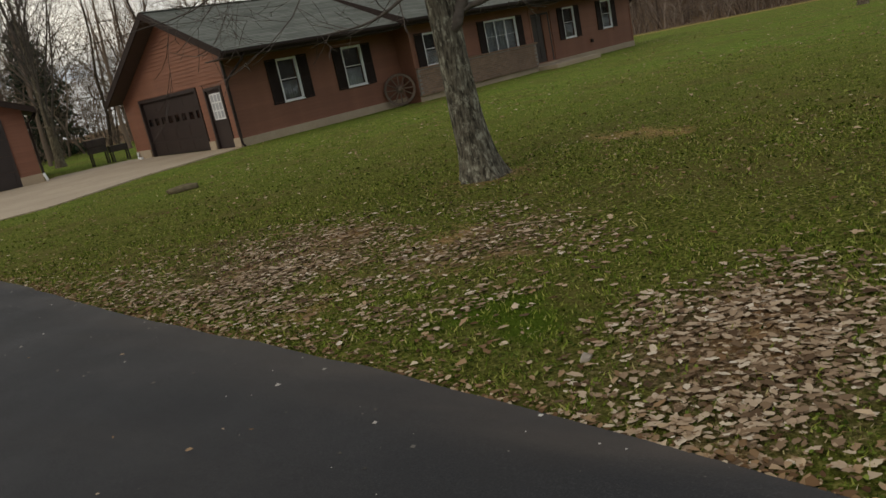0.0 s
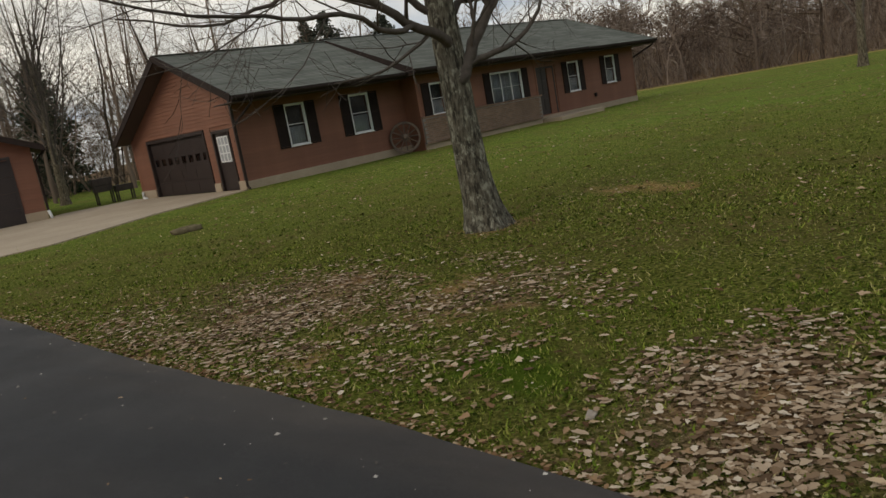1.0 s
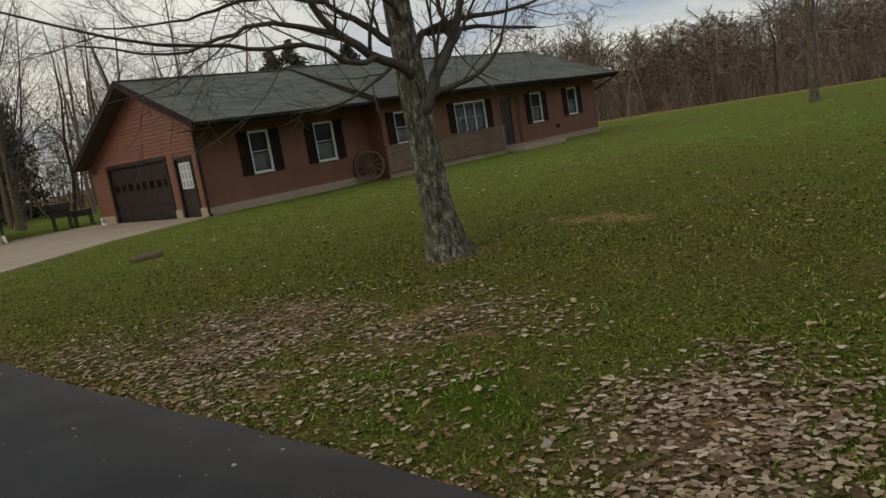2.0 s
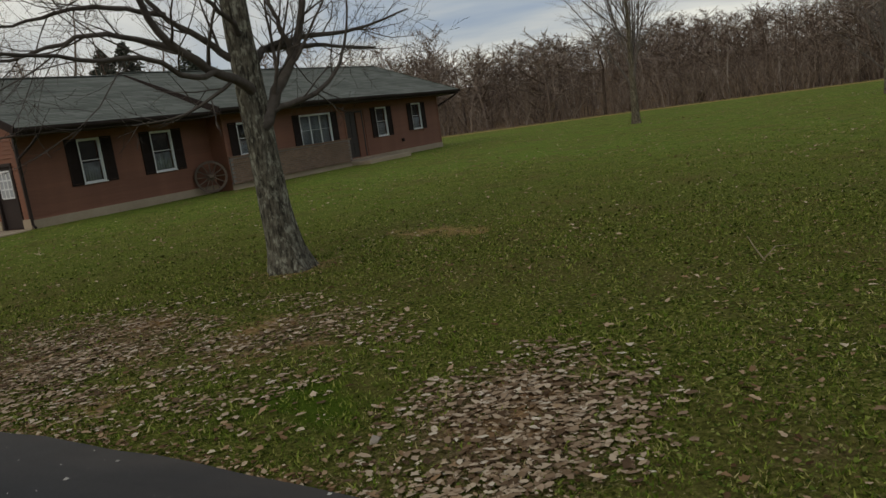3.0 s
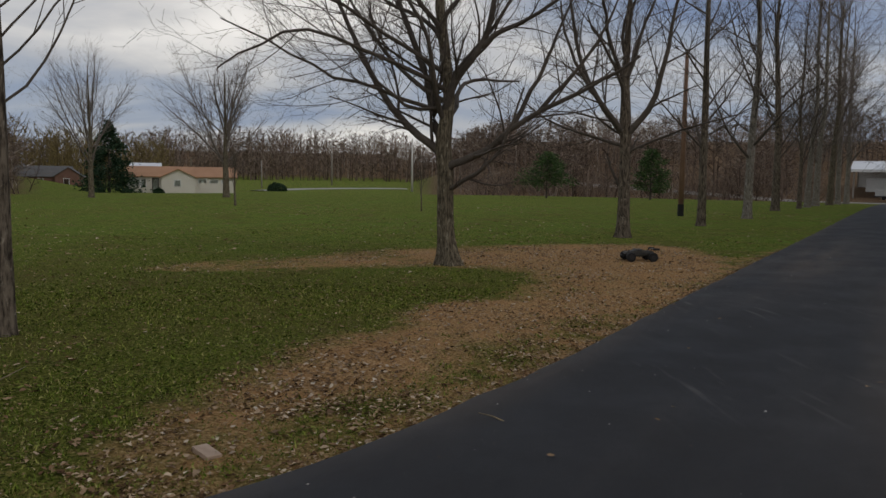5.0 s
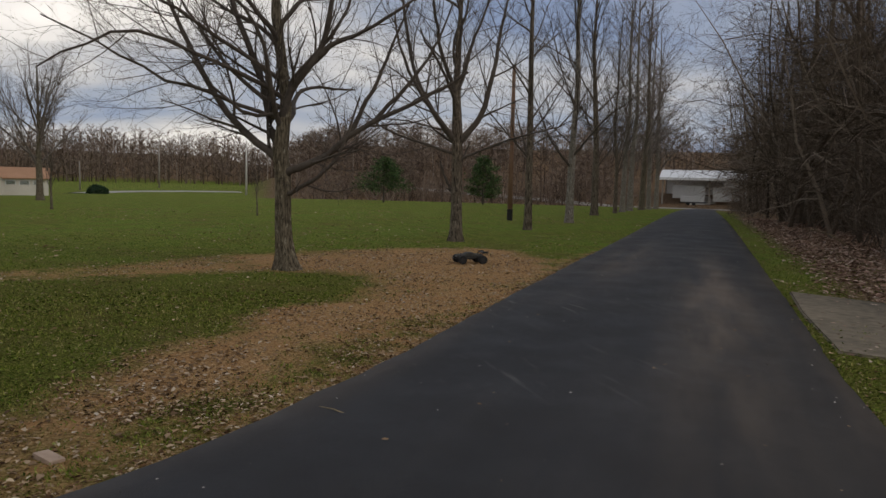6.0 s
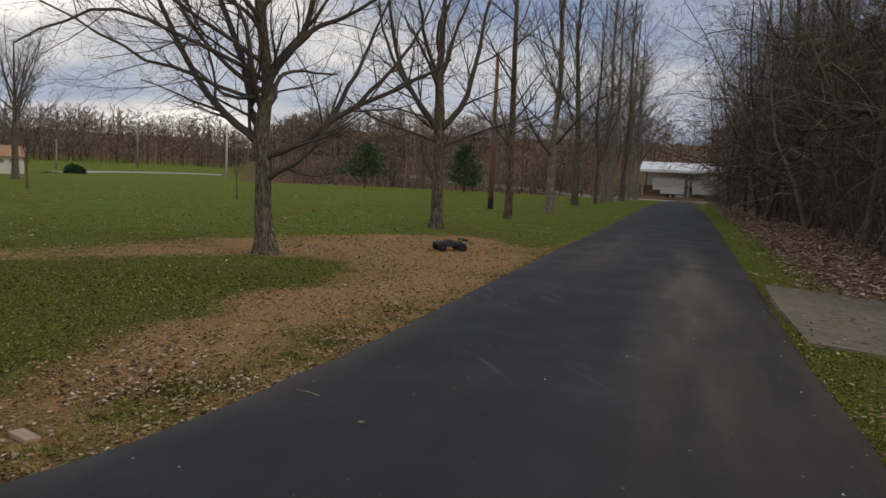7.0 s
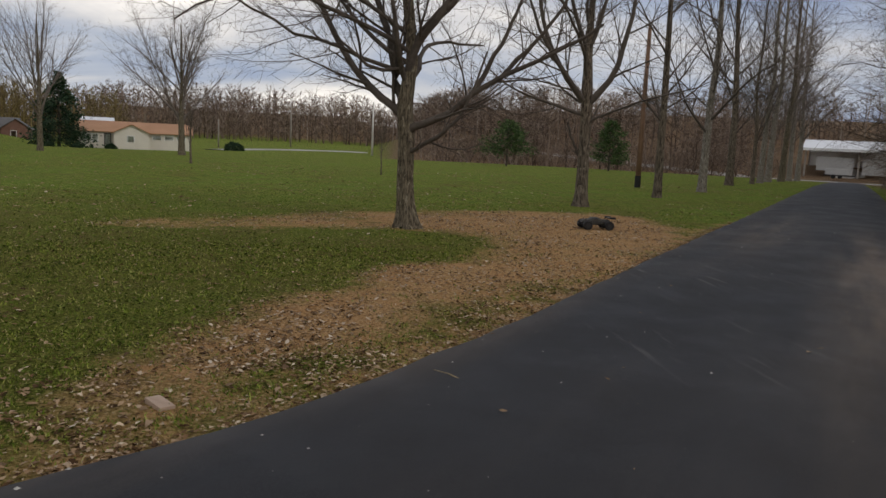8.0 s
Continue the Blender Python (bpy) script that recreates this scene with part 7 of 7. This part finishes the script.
def trodden(x, y):
    """Broken leaves on the near end of the track and along its edges, in ragged drifts."""
    rim = line_dist(x, y, TRACK_EDGE)
    away = line_dist(x, y, DRIVE_LEFT)
    rows_ = 0.5 * np.exp(-(rim / 0.22) ** 2) + 0.75 * np.exp(-((away - 0.35) / 0.35) ** 2) + 0.55 * np.exp(-((away - 0.9) / 0.9) ** 2)
    ragged = np.clip(0.30 + 0.9 * wave(x, y, 2.6, 141) + 0.6 * wave(x, y, 7.5, 142), 0, 1)
    return np.clip(rows_ * ragged, 0, 1) * np.clip((10.5 - np.hypot(x, y)) / 4, 0, 1) * (y < 1.4) * np.clip(2 * (1.2 * cover(x, y)[0] + 0.8 * np.exp(-(away / 0.7) ** 2)) - 0.3, 0, 1)


lx_, ly_ = spots_by(trodden, 110000, 1.8, 10.5, -8, 2.2, 143)
leaf_pile("leaf_debris", lx_, ly_, 0.0175, LEAF_MIX, "broken dark and pale leaves trodden along the track", 144, 0.012, 0.9, True)


def right_litter(x, y):
    r = line_dist(x, y, DRIVE_RIGHT)
    return np.clip(r / 0.9 - 0.7, 0, 1) * np.clip((6.5 - r) / 2, 0, 1) * (x + y < -3.2) * ~((x < 7.0) & (y > -12.0))


lx_, ly_ = spots_by(right_litter, 130000, 0, 34, -42, -9, 87)
leaf_pile("leaf_litter", lx_, ly_, 0.060, LEAF_RED, "red-brown leaf litter under the thicket", 88, 0.02)

lx_, ly_ = spots_by(lambda x, y: (0.04 + 0.5 * np.exp(-(np.abs(y + 11.9 + 0.16 * (x - 5.6)) / 0.5) ** 2) + 0.35 * np.clip(wave(x, y, 2.0, 131), 0, 1) * np.exp(-(line_dist(x, y, DRIVE_RIGHT) / 0.9) ** 2)) * (x + y < -3.2), 9000, 0.5, 9.0, -13.0, -5.0, 132)
leaf_pile("leaf_litter", lx_, ly_, 0.030, LEAF_RED, "red-brown leaves blown over the concrete pad and verge", 133, 0.012, 0.4, True, 0.03)


def clods():
    """Crumbs of earth and small stones on the bare track and verge."""
    rng = np.random.RandomState(91)
    x, y = rng.uniform(0, 16, 30000), rng.uniform(-12, 5, 30000)
    bare, _, _ = cover(x, y)
    keep = (rng.uniform(0, 1, len(x)) < bare * 0.5) & ~on_drive(x, y)
    x, y = x[keep], y[keep]
    n = len(x)
    s = 0.006 + 0.016 * rng.uniform(0, 1, n) ** 3
    dirs = np.array([(1, 0, 0), (0, 1, 0), (-1, 0, 0), (0, -1, 0), (0, 0, 0.8)])
    v = dirs[None] * (s[:, None, None] * rng.uniform(0.6, 1.4, (n, 5, 1)))
    c = np.stack([x, y, height(x, y)], 1)
    v = v + c[:, None]
    idx = np.arange(n)[:, None] * 5
    f = np.concatenate([idx + np.array(t) for t in ((0, 1, 4), (1, 2, 4), (2, 3, 4), (3, 0, 4))])
    ob = array_mesh("earth_crumbs", v.reshape(-1, 3), f, island("earth crumbs", [(0, (0.12, 0.078, 0.046)), (0.8, (0.27, 0.175, 0.10)), (1, (0.36, 0.29, 0.21))], 0.95, 0.1))
    tagged(ob, "crumbs of earth and grit on the track", "earth", kind="stuff")


clods()


def dry_grass():
    """Dead blades lying flat among the living ones."""
    rng = np.random.RandomState(105)
    r, a = 1.4 + 10.5 * rng.uniform(0, 1, 120000) ** 0.8, rng.uniform(radians(-75), radians(100), 120000)
    x, y = r * np.cos(a), r * np.sin(a)
    bare, litter, moss = cover(x, y)
    patchy = 0.35 + 0.35 * wave(x, y, 1.4, 106) + 0.3 * wave(x, y, 6.0, 107)
    keep = in_fan(x, y, 12) & ~on_drive(x, y) & (rng.uniform(0, 1, len(x)) < np.clip(patchy, 0.06, 0.8) * (1 - moss)) & (bare < 0.8)
    x, y = x[keep], y[keep]
    n = len(x)
    ln, w = rng.uniform(0.02, 0.055, n), rng.uniform(0.0015, 0.003, n)
    b = rng.uniform(0, 6.28, n)
    z = height(x, y) + rng.uniform(0.003, 0.016, n)
    p0 = np.stack([x - w * np.sin(b), y + w * np.cos(b), z], 1)
    p1 = np.stack([x + w * np.sin(b), y - w * np.cos(b), z], 1)
    p2 = np.stack([x + ln * np.cos(b), y + ln * np.sin(b), z + rng.uniform(-0.004, 0.014, n)], 1)
    v = np.stack([p0, p1, p2], 1).reshape(-1, 3)
    tagged(array_mesh("dry_grass", v, np.arange(len(v)).reshape(-1, 3), DRY_GRASS), "dead tan grass blades lying in the lawn", "grass", kind="stuff")


dry_grass()


def edge_crumbs():
    """Leaf crumbs gathered along the asphalt's edge."""
    rng = np.random.RandomState(108)
    n = 6000
    line = resample(DRIVE_LEFT, 600)
    line = line[(line[:, 0] > -4) & (line[:, 0] < 15)]
    k = rng.randint(0, len(line) - 1, n)
    p = line[k] + (line[k + 1] - line[k]) * rng.uniform(0, 1, (n, 1))
    off = rng.normal(0.04, 0.07, n)
    x, y = p[:, 0] + 0.75 * off, p[:, 1] + 0.66 * off
    dry = ~on_drive(x, y)
    leaf_pile("edge_crumbs", x[dry], y[dry], 0.019, LEAF, "leaf crumbs along the edge of the asphalt", 109, 0.012, 0.6, False, 0.01)


edge_crumbs()

lx_, ly_ = spots_by(lambda x, y: (np.hypot(x, y) > 14) * (np.hypot(x, y) < 46) * (0.5 + 0.5 * wave(x, y, 0.35, 17)) * (x + 0.55 * y > 1.2) * (x + y > -9), 24000, 0, 44, -36, 40, 111)
leaf_pile("fallen_leaves", lx_, ly_, 0.046, LEAF_PALE, "pale leaves scattered over the far lawn", 112, 0.02)

# small clover and moss leaves that mat the near lawn, in tufts with dark gaps
wr_, wa_ = 1.3 + 13.5 * np.random.RandomState(121).uniform(0, 1, 190000) ** 0.75, np.random.RandomState(122).uniform(radians(-75), radians(112), 190000)
wx_, wy_ = wr_ * np.cos(wa_), wr_ * np.sin(wa_)
wb_, wl_, wm_ = cover(wx_, wy_)
wk_ = in_fan(wx_, wy_, 15) & ~on_drive(wx_, wy_) & (np.random.RandomState(123).uniform(0, 1, 190000) < np.clip(0.55 + 0.5 * wave(wx_, wy_, 7.0, 124) + 0.3 * wave(wx_, wy_, 1.3, 125), 0.04, 0.95) * np.clip(1.1 - 1.3 * wb_ - 0.55 * wl_, 0.03, 1) * np.clip(1.2 - wm_, 0.3, 1) * np.clip((14.8 - wr_) / 8, 0, 1))
leaf_pile("lawn_weeds", wx_[wk_], wy_[wk_], 0.0065 + 0.0014 * wr_[wk_], WEED, "low clover and moss leaves matting the lawn", 126, 0.012, 0.8)

# ---- things on the lawn ----
def remote_truck(x, y, turn):
    """A large remote-controlled buggy: four knobbly tyres, low shell, wing, open suspension."""
    t = tagged(empty("toy_truck", pose(x, y, h1(x, y) + 0.0, 0, 0, turn) @ Matrix.Scale(0.88, 4)), "black and grey remote-controlled toy truck on bare earth", "toy truck")
    part("chassis", box(-0.27, 0.27, -0.085, 0.085, 0.10, 0.135, 0.012), PLASTIC_BLACK, t)
    # body shell: a bonnet, a cab and a tail in one moulding
    prof = [(-0.33, 0.155), (-0.30, 0.225), (-0.12, 0.235), (-0.04, 0.272), (0.09, 0.272), (0.16, 0.235), (0.33, 0.205), (0.355, 0.16), (0.30, 0.135), (-0.28, 0.135)]
    bm = bmesh.new()
    secs = []
    for yy, kx, kz in ((-0.135, 0.92, -0.035), (-0.11, 1.0, 0.0), (0.11, 1.0, 0.0), (0.135, 0.92, -0.035)):
        secs.append([bm.verts.new((px * kx, yy, max(0.137, pz + (kz if pz > 0.2 else 0)))) for px, pz in prof])
    for a, b in zip(secs, secs[1:]):
        for i in range(len(prof)):
            j = (i + 1) % len(prof)
            bm.faces.new((a[i], a[j], b[j], b[i]))
    bm.faces.new(secs[0][::-1]); bm.faces.new(secs[-1])
    bmesh.ops.recalc_face_normals(bm, faces=bm.faces)
    shell = part("body", bm, PLASTIC_GREY, t, "scuffed grey and black body shell")
    part("windscreen", box(-0.02, 0.08, -0.137, 0.137, 0.238, 0.262, 0.004), PLASTIC_BLACK, shell)
    part("stripe", box(-0.26, 0.25, -0.139, 0.139, 0.165, 0.188, 0.003), PLASTIC_BLACK, shell)
    wing = part("wing", box(-0.41, -0.28, -0.17, 0.17, 0.268, 0.280, 0.004), PLASTIC_BLACK, t)
    for yy in (-0.172, 0.164):
        part("end_plate", box(-0.42, -0.27, yy, yy + 0.008, 0.25, 0.30, 0.003), PLASTIC_BLACK, wing)
    for yy in (-0.06, 0.06):
        part("wing_mount", rod([(-0.26, yy, 0.2), (-0.34, yy, 0.27)], 0.008, 6), PLASTIC_BLACK, wing)
    part("bumper", rod([(0.36, -0.09, 0.12), (0.42, -0.06, 0.13), (0.42, 0.06, 0.13), (0.36, 0.09, 0.12)], 0.012, 8), PLASTIC_BLACK, t)
    for fx in (-0.255, 0.255):
        for sy in (-1, 1):
            part("suspension_arm", rod([(fx, sy * 0.07, 0.12), (fx, sy * 0.19, 0.105)], 0.013, 6), PLASTIC_BLACK, t)
            part("shock", rod([(fx + 0.02, sy * 0.16, 0.115), (fx + 0.01, sy * 0.085, 0.26)], [0.016, 0.011], 8), IRON, t)
            w = part("wheel", wheel_mesh(0.105, 0.10), RUBBER, t, "knobbly black tyre")
            w.location = (fx, sy * 0.235, 0.105)
            hub = part("rim", rod([(0, -0.052, 0), (0, 0.052, 0)], [0.055, 0.055], 12), PLASTIC_BLACK, w)
            part("hub", rod([(0, -0.056, 0), (0, 0.056, 0)], 0.014, 8), IRON, hub)
    part("aerial", rod([(-0.15, 0.1, 0.24), (-0.18, 0.1, 0.44)], 0.002, 5), PLASTIC_BLACK, t)


def wheel_mesh(r, w):
    bm = bmesh.new()
    n = 28
    prof = [(-w / 2, 0.62), (-w / 2, 0.86), (-w * 0.42, 0.97), (0, 1.0), (w * 0.42, 0.97), (w / 2, 0.86), (w / 2, 0.62)]
    rings = []
    for k in range(n):
        a = 2 * math.pi * k / n
        lug = 1.04 if k % 2 else 0.985
        rings.append([bm.verts.new((r * q * (lug if q > 0.9 else 1) * math.cos(a), y, r * q * (lug if q > 0.9 else 1) * math.sin(a))) for y, q in prof])
    for k in range(n):
        a, b = rings[k], rings[(k + 1) % n]
        for i in range(len(prof) - 1):
            bm.faces.new((a[i], b[i], b[i + 1], a[i + 1]))
    bm.faces.new([rings[k][0] for k in range(n)]); bm.faces.new([rings[k][-1] for k in range(n)][::-1])
    bmesh.ops.recalc_face_normals(bm, faces=bm.faces)
    return bm


remote_truck(13.2, -8.65, 78)


def wagon_wheel():
    w = tagged(empty("wagon_wheel", HM @ pose(6.42, -0.44, 0.60, -10, 0, -44)), "old dark wooden wagon wheel leaning on the house", "wagon wheel")
    n, R = 40, 0.55
    bm = bmesh.new()
    rings = []
    for k in range(n):
        a = 2 * math.pi * k / n
        rings.append([bm.verts.new((r * math.cos(a), y, r * math.sin(a))) for r, y in ((R, -0.035), (R, 0.035), (R - 0.07, 0.035), (R - 0.07, -0.035))])
    for k in range(n):
        a, b = rings[k], rings[(k + 1) % n]
        for i in range(4):
            j = (i + 1) % 4
            bm.faces.new((a[i], b[i], b[j], a[j]))
    bmesh.ops.recalc_face_normals(bm, faces=bm.faces)
    part("rim", bm, WOOD_WHEEL, w)
    bm = bmesh.new()
    rings = []
    for k in range(n):
        a = 2 * math.pi * k / n
        rings.append([bm.verts.new((r * math.cos(a), y, r * math.sin(a))) for r, y in ((R + 0.012, -0.036), (R + 0.012, 0.036), (R + 0.001, 0.036), (R + 0.001, -0.036))])
    for k in range(n):
        a, b = rings[k], rings[(k + 1) % n]
        for i in range(4):
            j = (i + 1) % 4
            bm.faces.new((a[i], b[i], b[j], a[j]))
    bmesh.ops.recalc_face_normals(bm, faces=bm.faces)
    part("iron_tyre", bm, IRON, w)
    part("hub", rod([(0, -0.13, 0), (0, -0.08, 0), (0, 0.08, 0), (0, 0.12, 0)], [0.06, 0.10, 0.10, 0.06], 16), WOOD_WHEEL, w)
    for k in range(12):
        a = 2 * math.pi * k / 12
        c, s = math.cos(a), math.sin(a)
        part("spoke", rod([(0.08 * c, 0, 0.08 * s), (0.28 * c, 0, 0.28 * s), (0.49 * c, 0, 0.49 * s)], [0.028, 0.022, 0.024], 8), WOOD_WHEEL, w)


wagon_wheel()


def stone(name, x, y, size, seed, material, label, cat, lift=0.0, turn=0.0):
    rng = np.random.RandomState(seed)
    bm = bmesh.new()
    bmesh.ops.create_icosphere(bm, subdivisions=3, radius=1)
    ph = rng.uniform(0, 6, 6)
    for v in bm.verts:
        c = v.co
        k = 1 + 0.13 * math.sin(3.1 * c.x + ph[0]) + 0.12 * math.sin(3.7 * c.y + ph[1]) + 0.08 * math.sin(6 * c.z + ph[2] + 3 * c.x) + 0.05 * math.sin(9 * c.y + ph[3])
        q = [math.copysign(abs(u) ** 0.7, u) for u in c]
        v.co = Vector((q[0] * size[0] * k, q[1] * size[1] * k, q[2] * size[2] * k))
    ob = part(name, bm, material, smooth=True)
    ob.matrix_world = pose(x, y, h1(x, y) + size[2] * 0.45 + lift, 4, -3, turn)
    return tagged(ob, label, cat)


stone("rock", -0.5, 15.8, (0.30, 0.15, 0.075), 3, plain("earthy stone", (0.075, 0.060, 0.032), (0.21, 0.170, 0.10), 14, 1.0, 0.5, 4, spec=0.05), "low earthy rock on the lawn", "rock", 0, 25)
stone("rock", 1.93, 3.64, (0.036, 0.024, 0.014), 8, STONE, "small pale stone among fallen leaves", "rock", 0, 50)
chunk = part("concrete_chunk", box(-0.095, 0.095, -0.048, 0.048, -0.02, 0.016, 0.006), BLOCK)
chunk.matrix_world = pose(4.08, -0.52, h1(4.08, -0.52) + 0.012, 3, -4, 28)
tagged(chunk, "flat pale block of concrete in the dirt", "concrete block")


def log_pile(x, y):
    t = tagged(empty("log_pile", pose(x, y, h1(x, y), 0, 0, -40)), "low dark pile of logs on the lawn", "logs")
    rng = random.Random(3)
    for k, (yy, zz, r, ln) in enumerate(((0, 0.05, 0.055, 0.75), (0.13, 0.045, 0.05, 0.6), (-0.12, 0.04, 0.045, 0.6), (0.05, 0.11, 0.035, 0.45))):
        part("log", rod([(-ln / 2 - rng.uniform(0, 0.2), yy, zz), (0, yy + 0.03, zz + 0.01), (ln / 2, yy, zz)], [r, r * 1.05, r * 0.9], 10), WOOD_OLD, t)
    part("board", box(-1.2, -0.1, -0.22, -0.14, 0.01, 0.04, 0.005), WOOD_POLE, t)


log_pile(23.6, 10.8)


def twig(x, y, pts, r, label, seed, mat_=None):
    ob = part("stick", rod([(a, b, h1(x + a, y + b) - h1(x, y) + c) for a, b, c in pts], [r * (1 - 0.5 * i / (len(pts) - 1)) for i in range(len(pts))], 6), mat_ or plain("dry stalk", (0.20, 0.15, 0.085), (0.36, 0.285, 0.175), 15, 0.9, 0.1), smooth=True)
    ob.matrix_world = pose(x, y, h1(x, y))
    return tagged(ob, label, "stick")


twig(3.5, 1.18, [(0, 0, 0.02), (0.06, -0.02, 0.06), (0.14, 0.0, 0.08), (0.24, 0.03, 0.05), (0.30, 0.02, 0.03)], 0.009, "bent pale stick lying in the grass", 1)
twig(5.9, 4.4, [(0, 0, 0.02), (0.12, 0.2, 0.10), (0.22, 0.34, 0.16)], 0.007, "forked pale stick in the grass", 2)
twig(5.95, 4.45, [(0, 0, 0.02), (0.22, 0.05, 0.08), (0.4, 0.02, 0.06)], 0.006, "forked pale stick in the grass", 3)
twig(2.9, 6.3, [(-0.3, 0.2, 0.015), (0, 0, 0.02), (0.25, -0.2, 0.015)], 0.005, "thin bare twig across the lawn", 4)
twig(6.1, 1.0, [(-0.3, 0.1, 0.02), (0, 0, 0.03), (0.3, -0.06, 0.03)], 0.006, "thin pale stick in the grass", 5)
twig(4.05, -2.35, [(0, 0, 0.06), (0.08, 0.05, 0.075), (0.15, 0.13, 0.085)], 0.006, "short pale stick at the drive edge", 6)
twig(14.4, -23.1, [(0, 0, 0.05), (0.35, 0.22, 0.35), (0.75, 0.48, 0.5), (1.0, 0.65, 0.52)], 0.022, "pale arching dead branch at the thicket edge", 7)


def yard_stand(x, y):
    """Two dark planter stands behind the apron."""
    t = tagged(empty("plant_stand", pose(x, y, h1(x, y), 0, 0, 20) @ Matrix.Scale(0.78, 4)), "dark weathered wooden stand with boxes behind the apron", "stand")
    for k, dx in enumerate((-0.55, 0.45)):
        top = 0.95 - 0.12 * k
        part("box", box(dx - 0.45, dx + 0.42, -0.3, 0.3, top - 0.32, top, 0.015), WOOD_OLD, t)
        for px in (dx - 0.4, dx + 0.35):
            for py in (-0.25, 0.25):
                part("leg", box(px, px + 0.07, py - 0.035, py + 0.035, -0.05, top - 0.321, 0.006), WOOD_OLD, t)
    part("lid", box(-1.05, -0.1, -0.32, 0.32, 0.96, 1.32, 0.03), WOOD_OLD, t)
    part("rail", rod([(0.5, 0.3, 0.8), (0.5, 0.3, 1.25), (0.95, 0.3, 1.25), (0.95, 0.3, 0.8)], 0.02, 6), IRON, t)


yard_stand(-4.15, 33.6)


# grit on the drive, and pale scuffs where wheels have spun
def drive_grit():
    rng = np.random.RandomState(95)
    x, y = rng.uniform(-4, 24, 40000), rng.uniform(-26, 10, 40000)
    ok = on_drive(x, y)
    x, y = x[ok], y[ok]
    w = np.minimum(line_dist(x, y, DRIVE_LEFT), line_dist(x, y, DRIVE_RIGHT))
    ok = rng.uniform(0, 1, len(x)) < 1.1 * np.exp(-w / 0.28) + 0.12
    x, y, w = x[ok], y[ok], w[ok]
    n = len(x)
    f_ = np.clip(w / 3.9, 0, 0.5)
    z = height(x, y) + 0.045 + 0.05 * (1 - (2 * f_ - 1) ** 2) - 0.002
    s = 0.0035 + 0.013 * rng.uniform(0, 1, n) ** 4
    dirs = np.array([(1, 0, 0), (0, 1, 0), (-1, 0, 0), (0, -1, 0), (0, 0, 0.7)])
    v = dirs[None] * (s[:, None, None] * rng.uniform(0.6, 1.4, (n, 5, 1))) + np.stack([x, y, z], 1)[:, None]
    idx = np.arange(n)[:, None] * 5
    f = np.concatenate([idx + np.array(t) for t in ((0, 1, 4), (1, 2, 4), (2, 3, 4), (3, 0, 4))])
    ob = array_mesh("grit", v.reshape(-1, 3), f, island("grit", [(0, (0.05, 0.045, 0.04)), (0.6, (0.20, 0.18, 0.155)), (1, (0.6, 0.56, 0.50))], 0.9, 0.2))
    tagged(ob, "loose grit on the asphalt", "grit", kind="stuff")


drive_grit()


# leaf scraps blown onto the asphalt
sx_, sy_ = np.random.RandomState(96).uniform(-3, 9, 1500), np.random.RandomState(97).uniform(-10, 8, 1500)
ok_ = on_drive(sx_, sy_) & (np.random.RandomState(98).uniform(0, 1, 1500) < 0.14)
leaf_pile("leaf_scraps", sx_[ok_], sy_[ok_], 0.022, LEAF_PALE, "pale leaf scraps blown onto the asphalt", 99, 0.012, 0.4, True, 0.085)
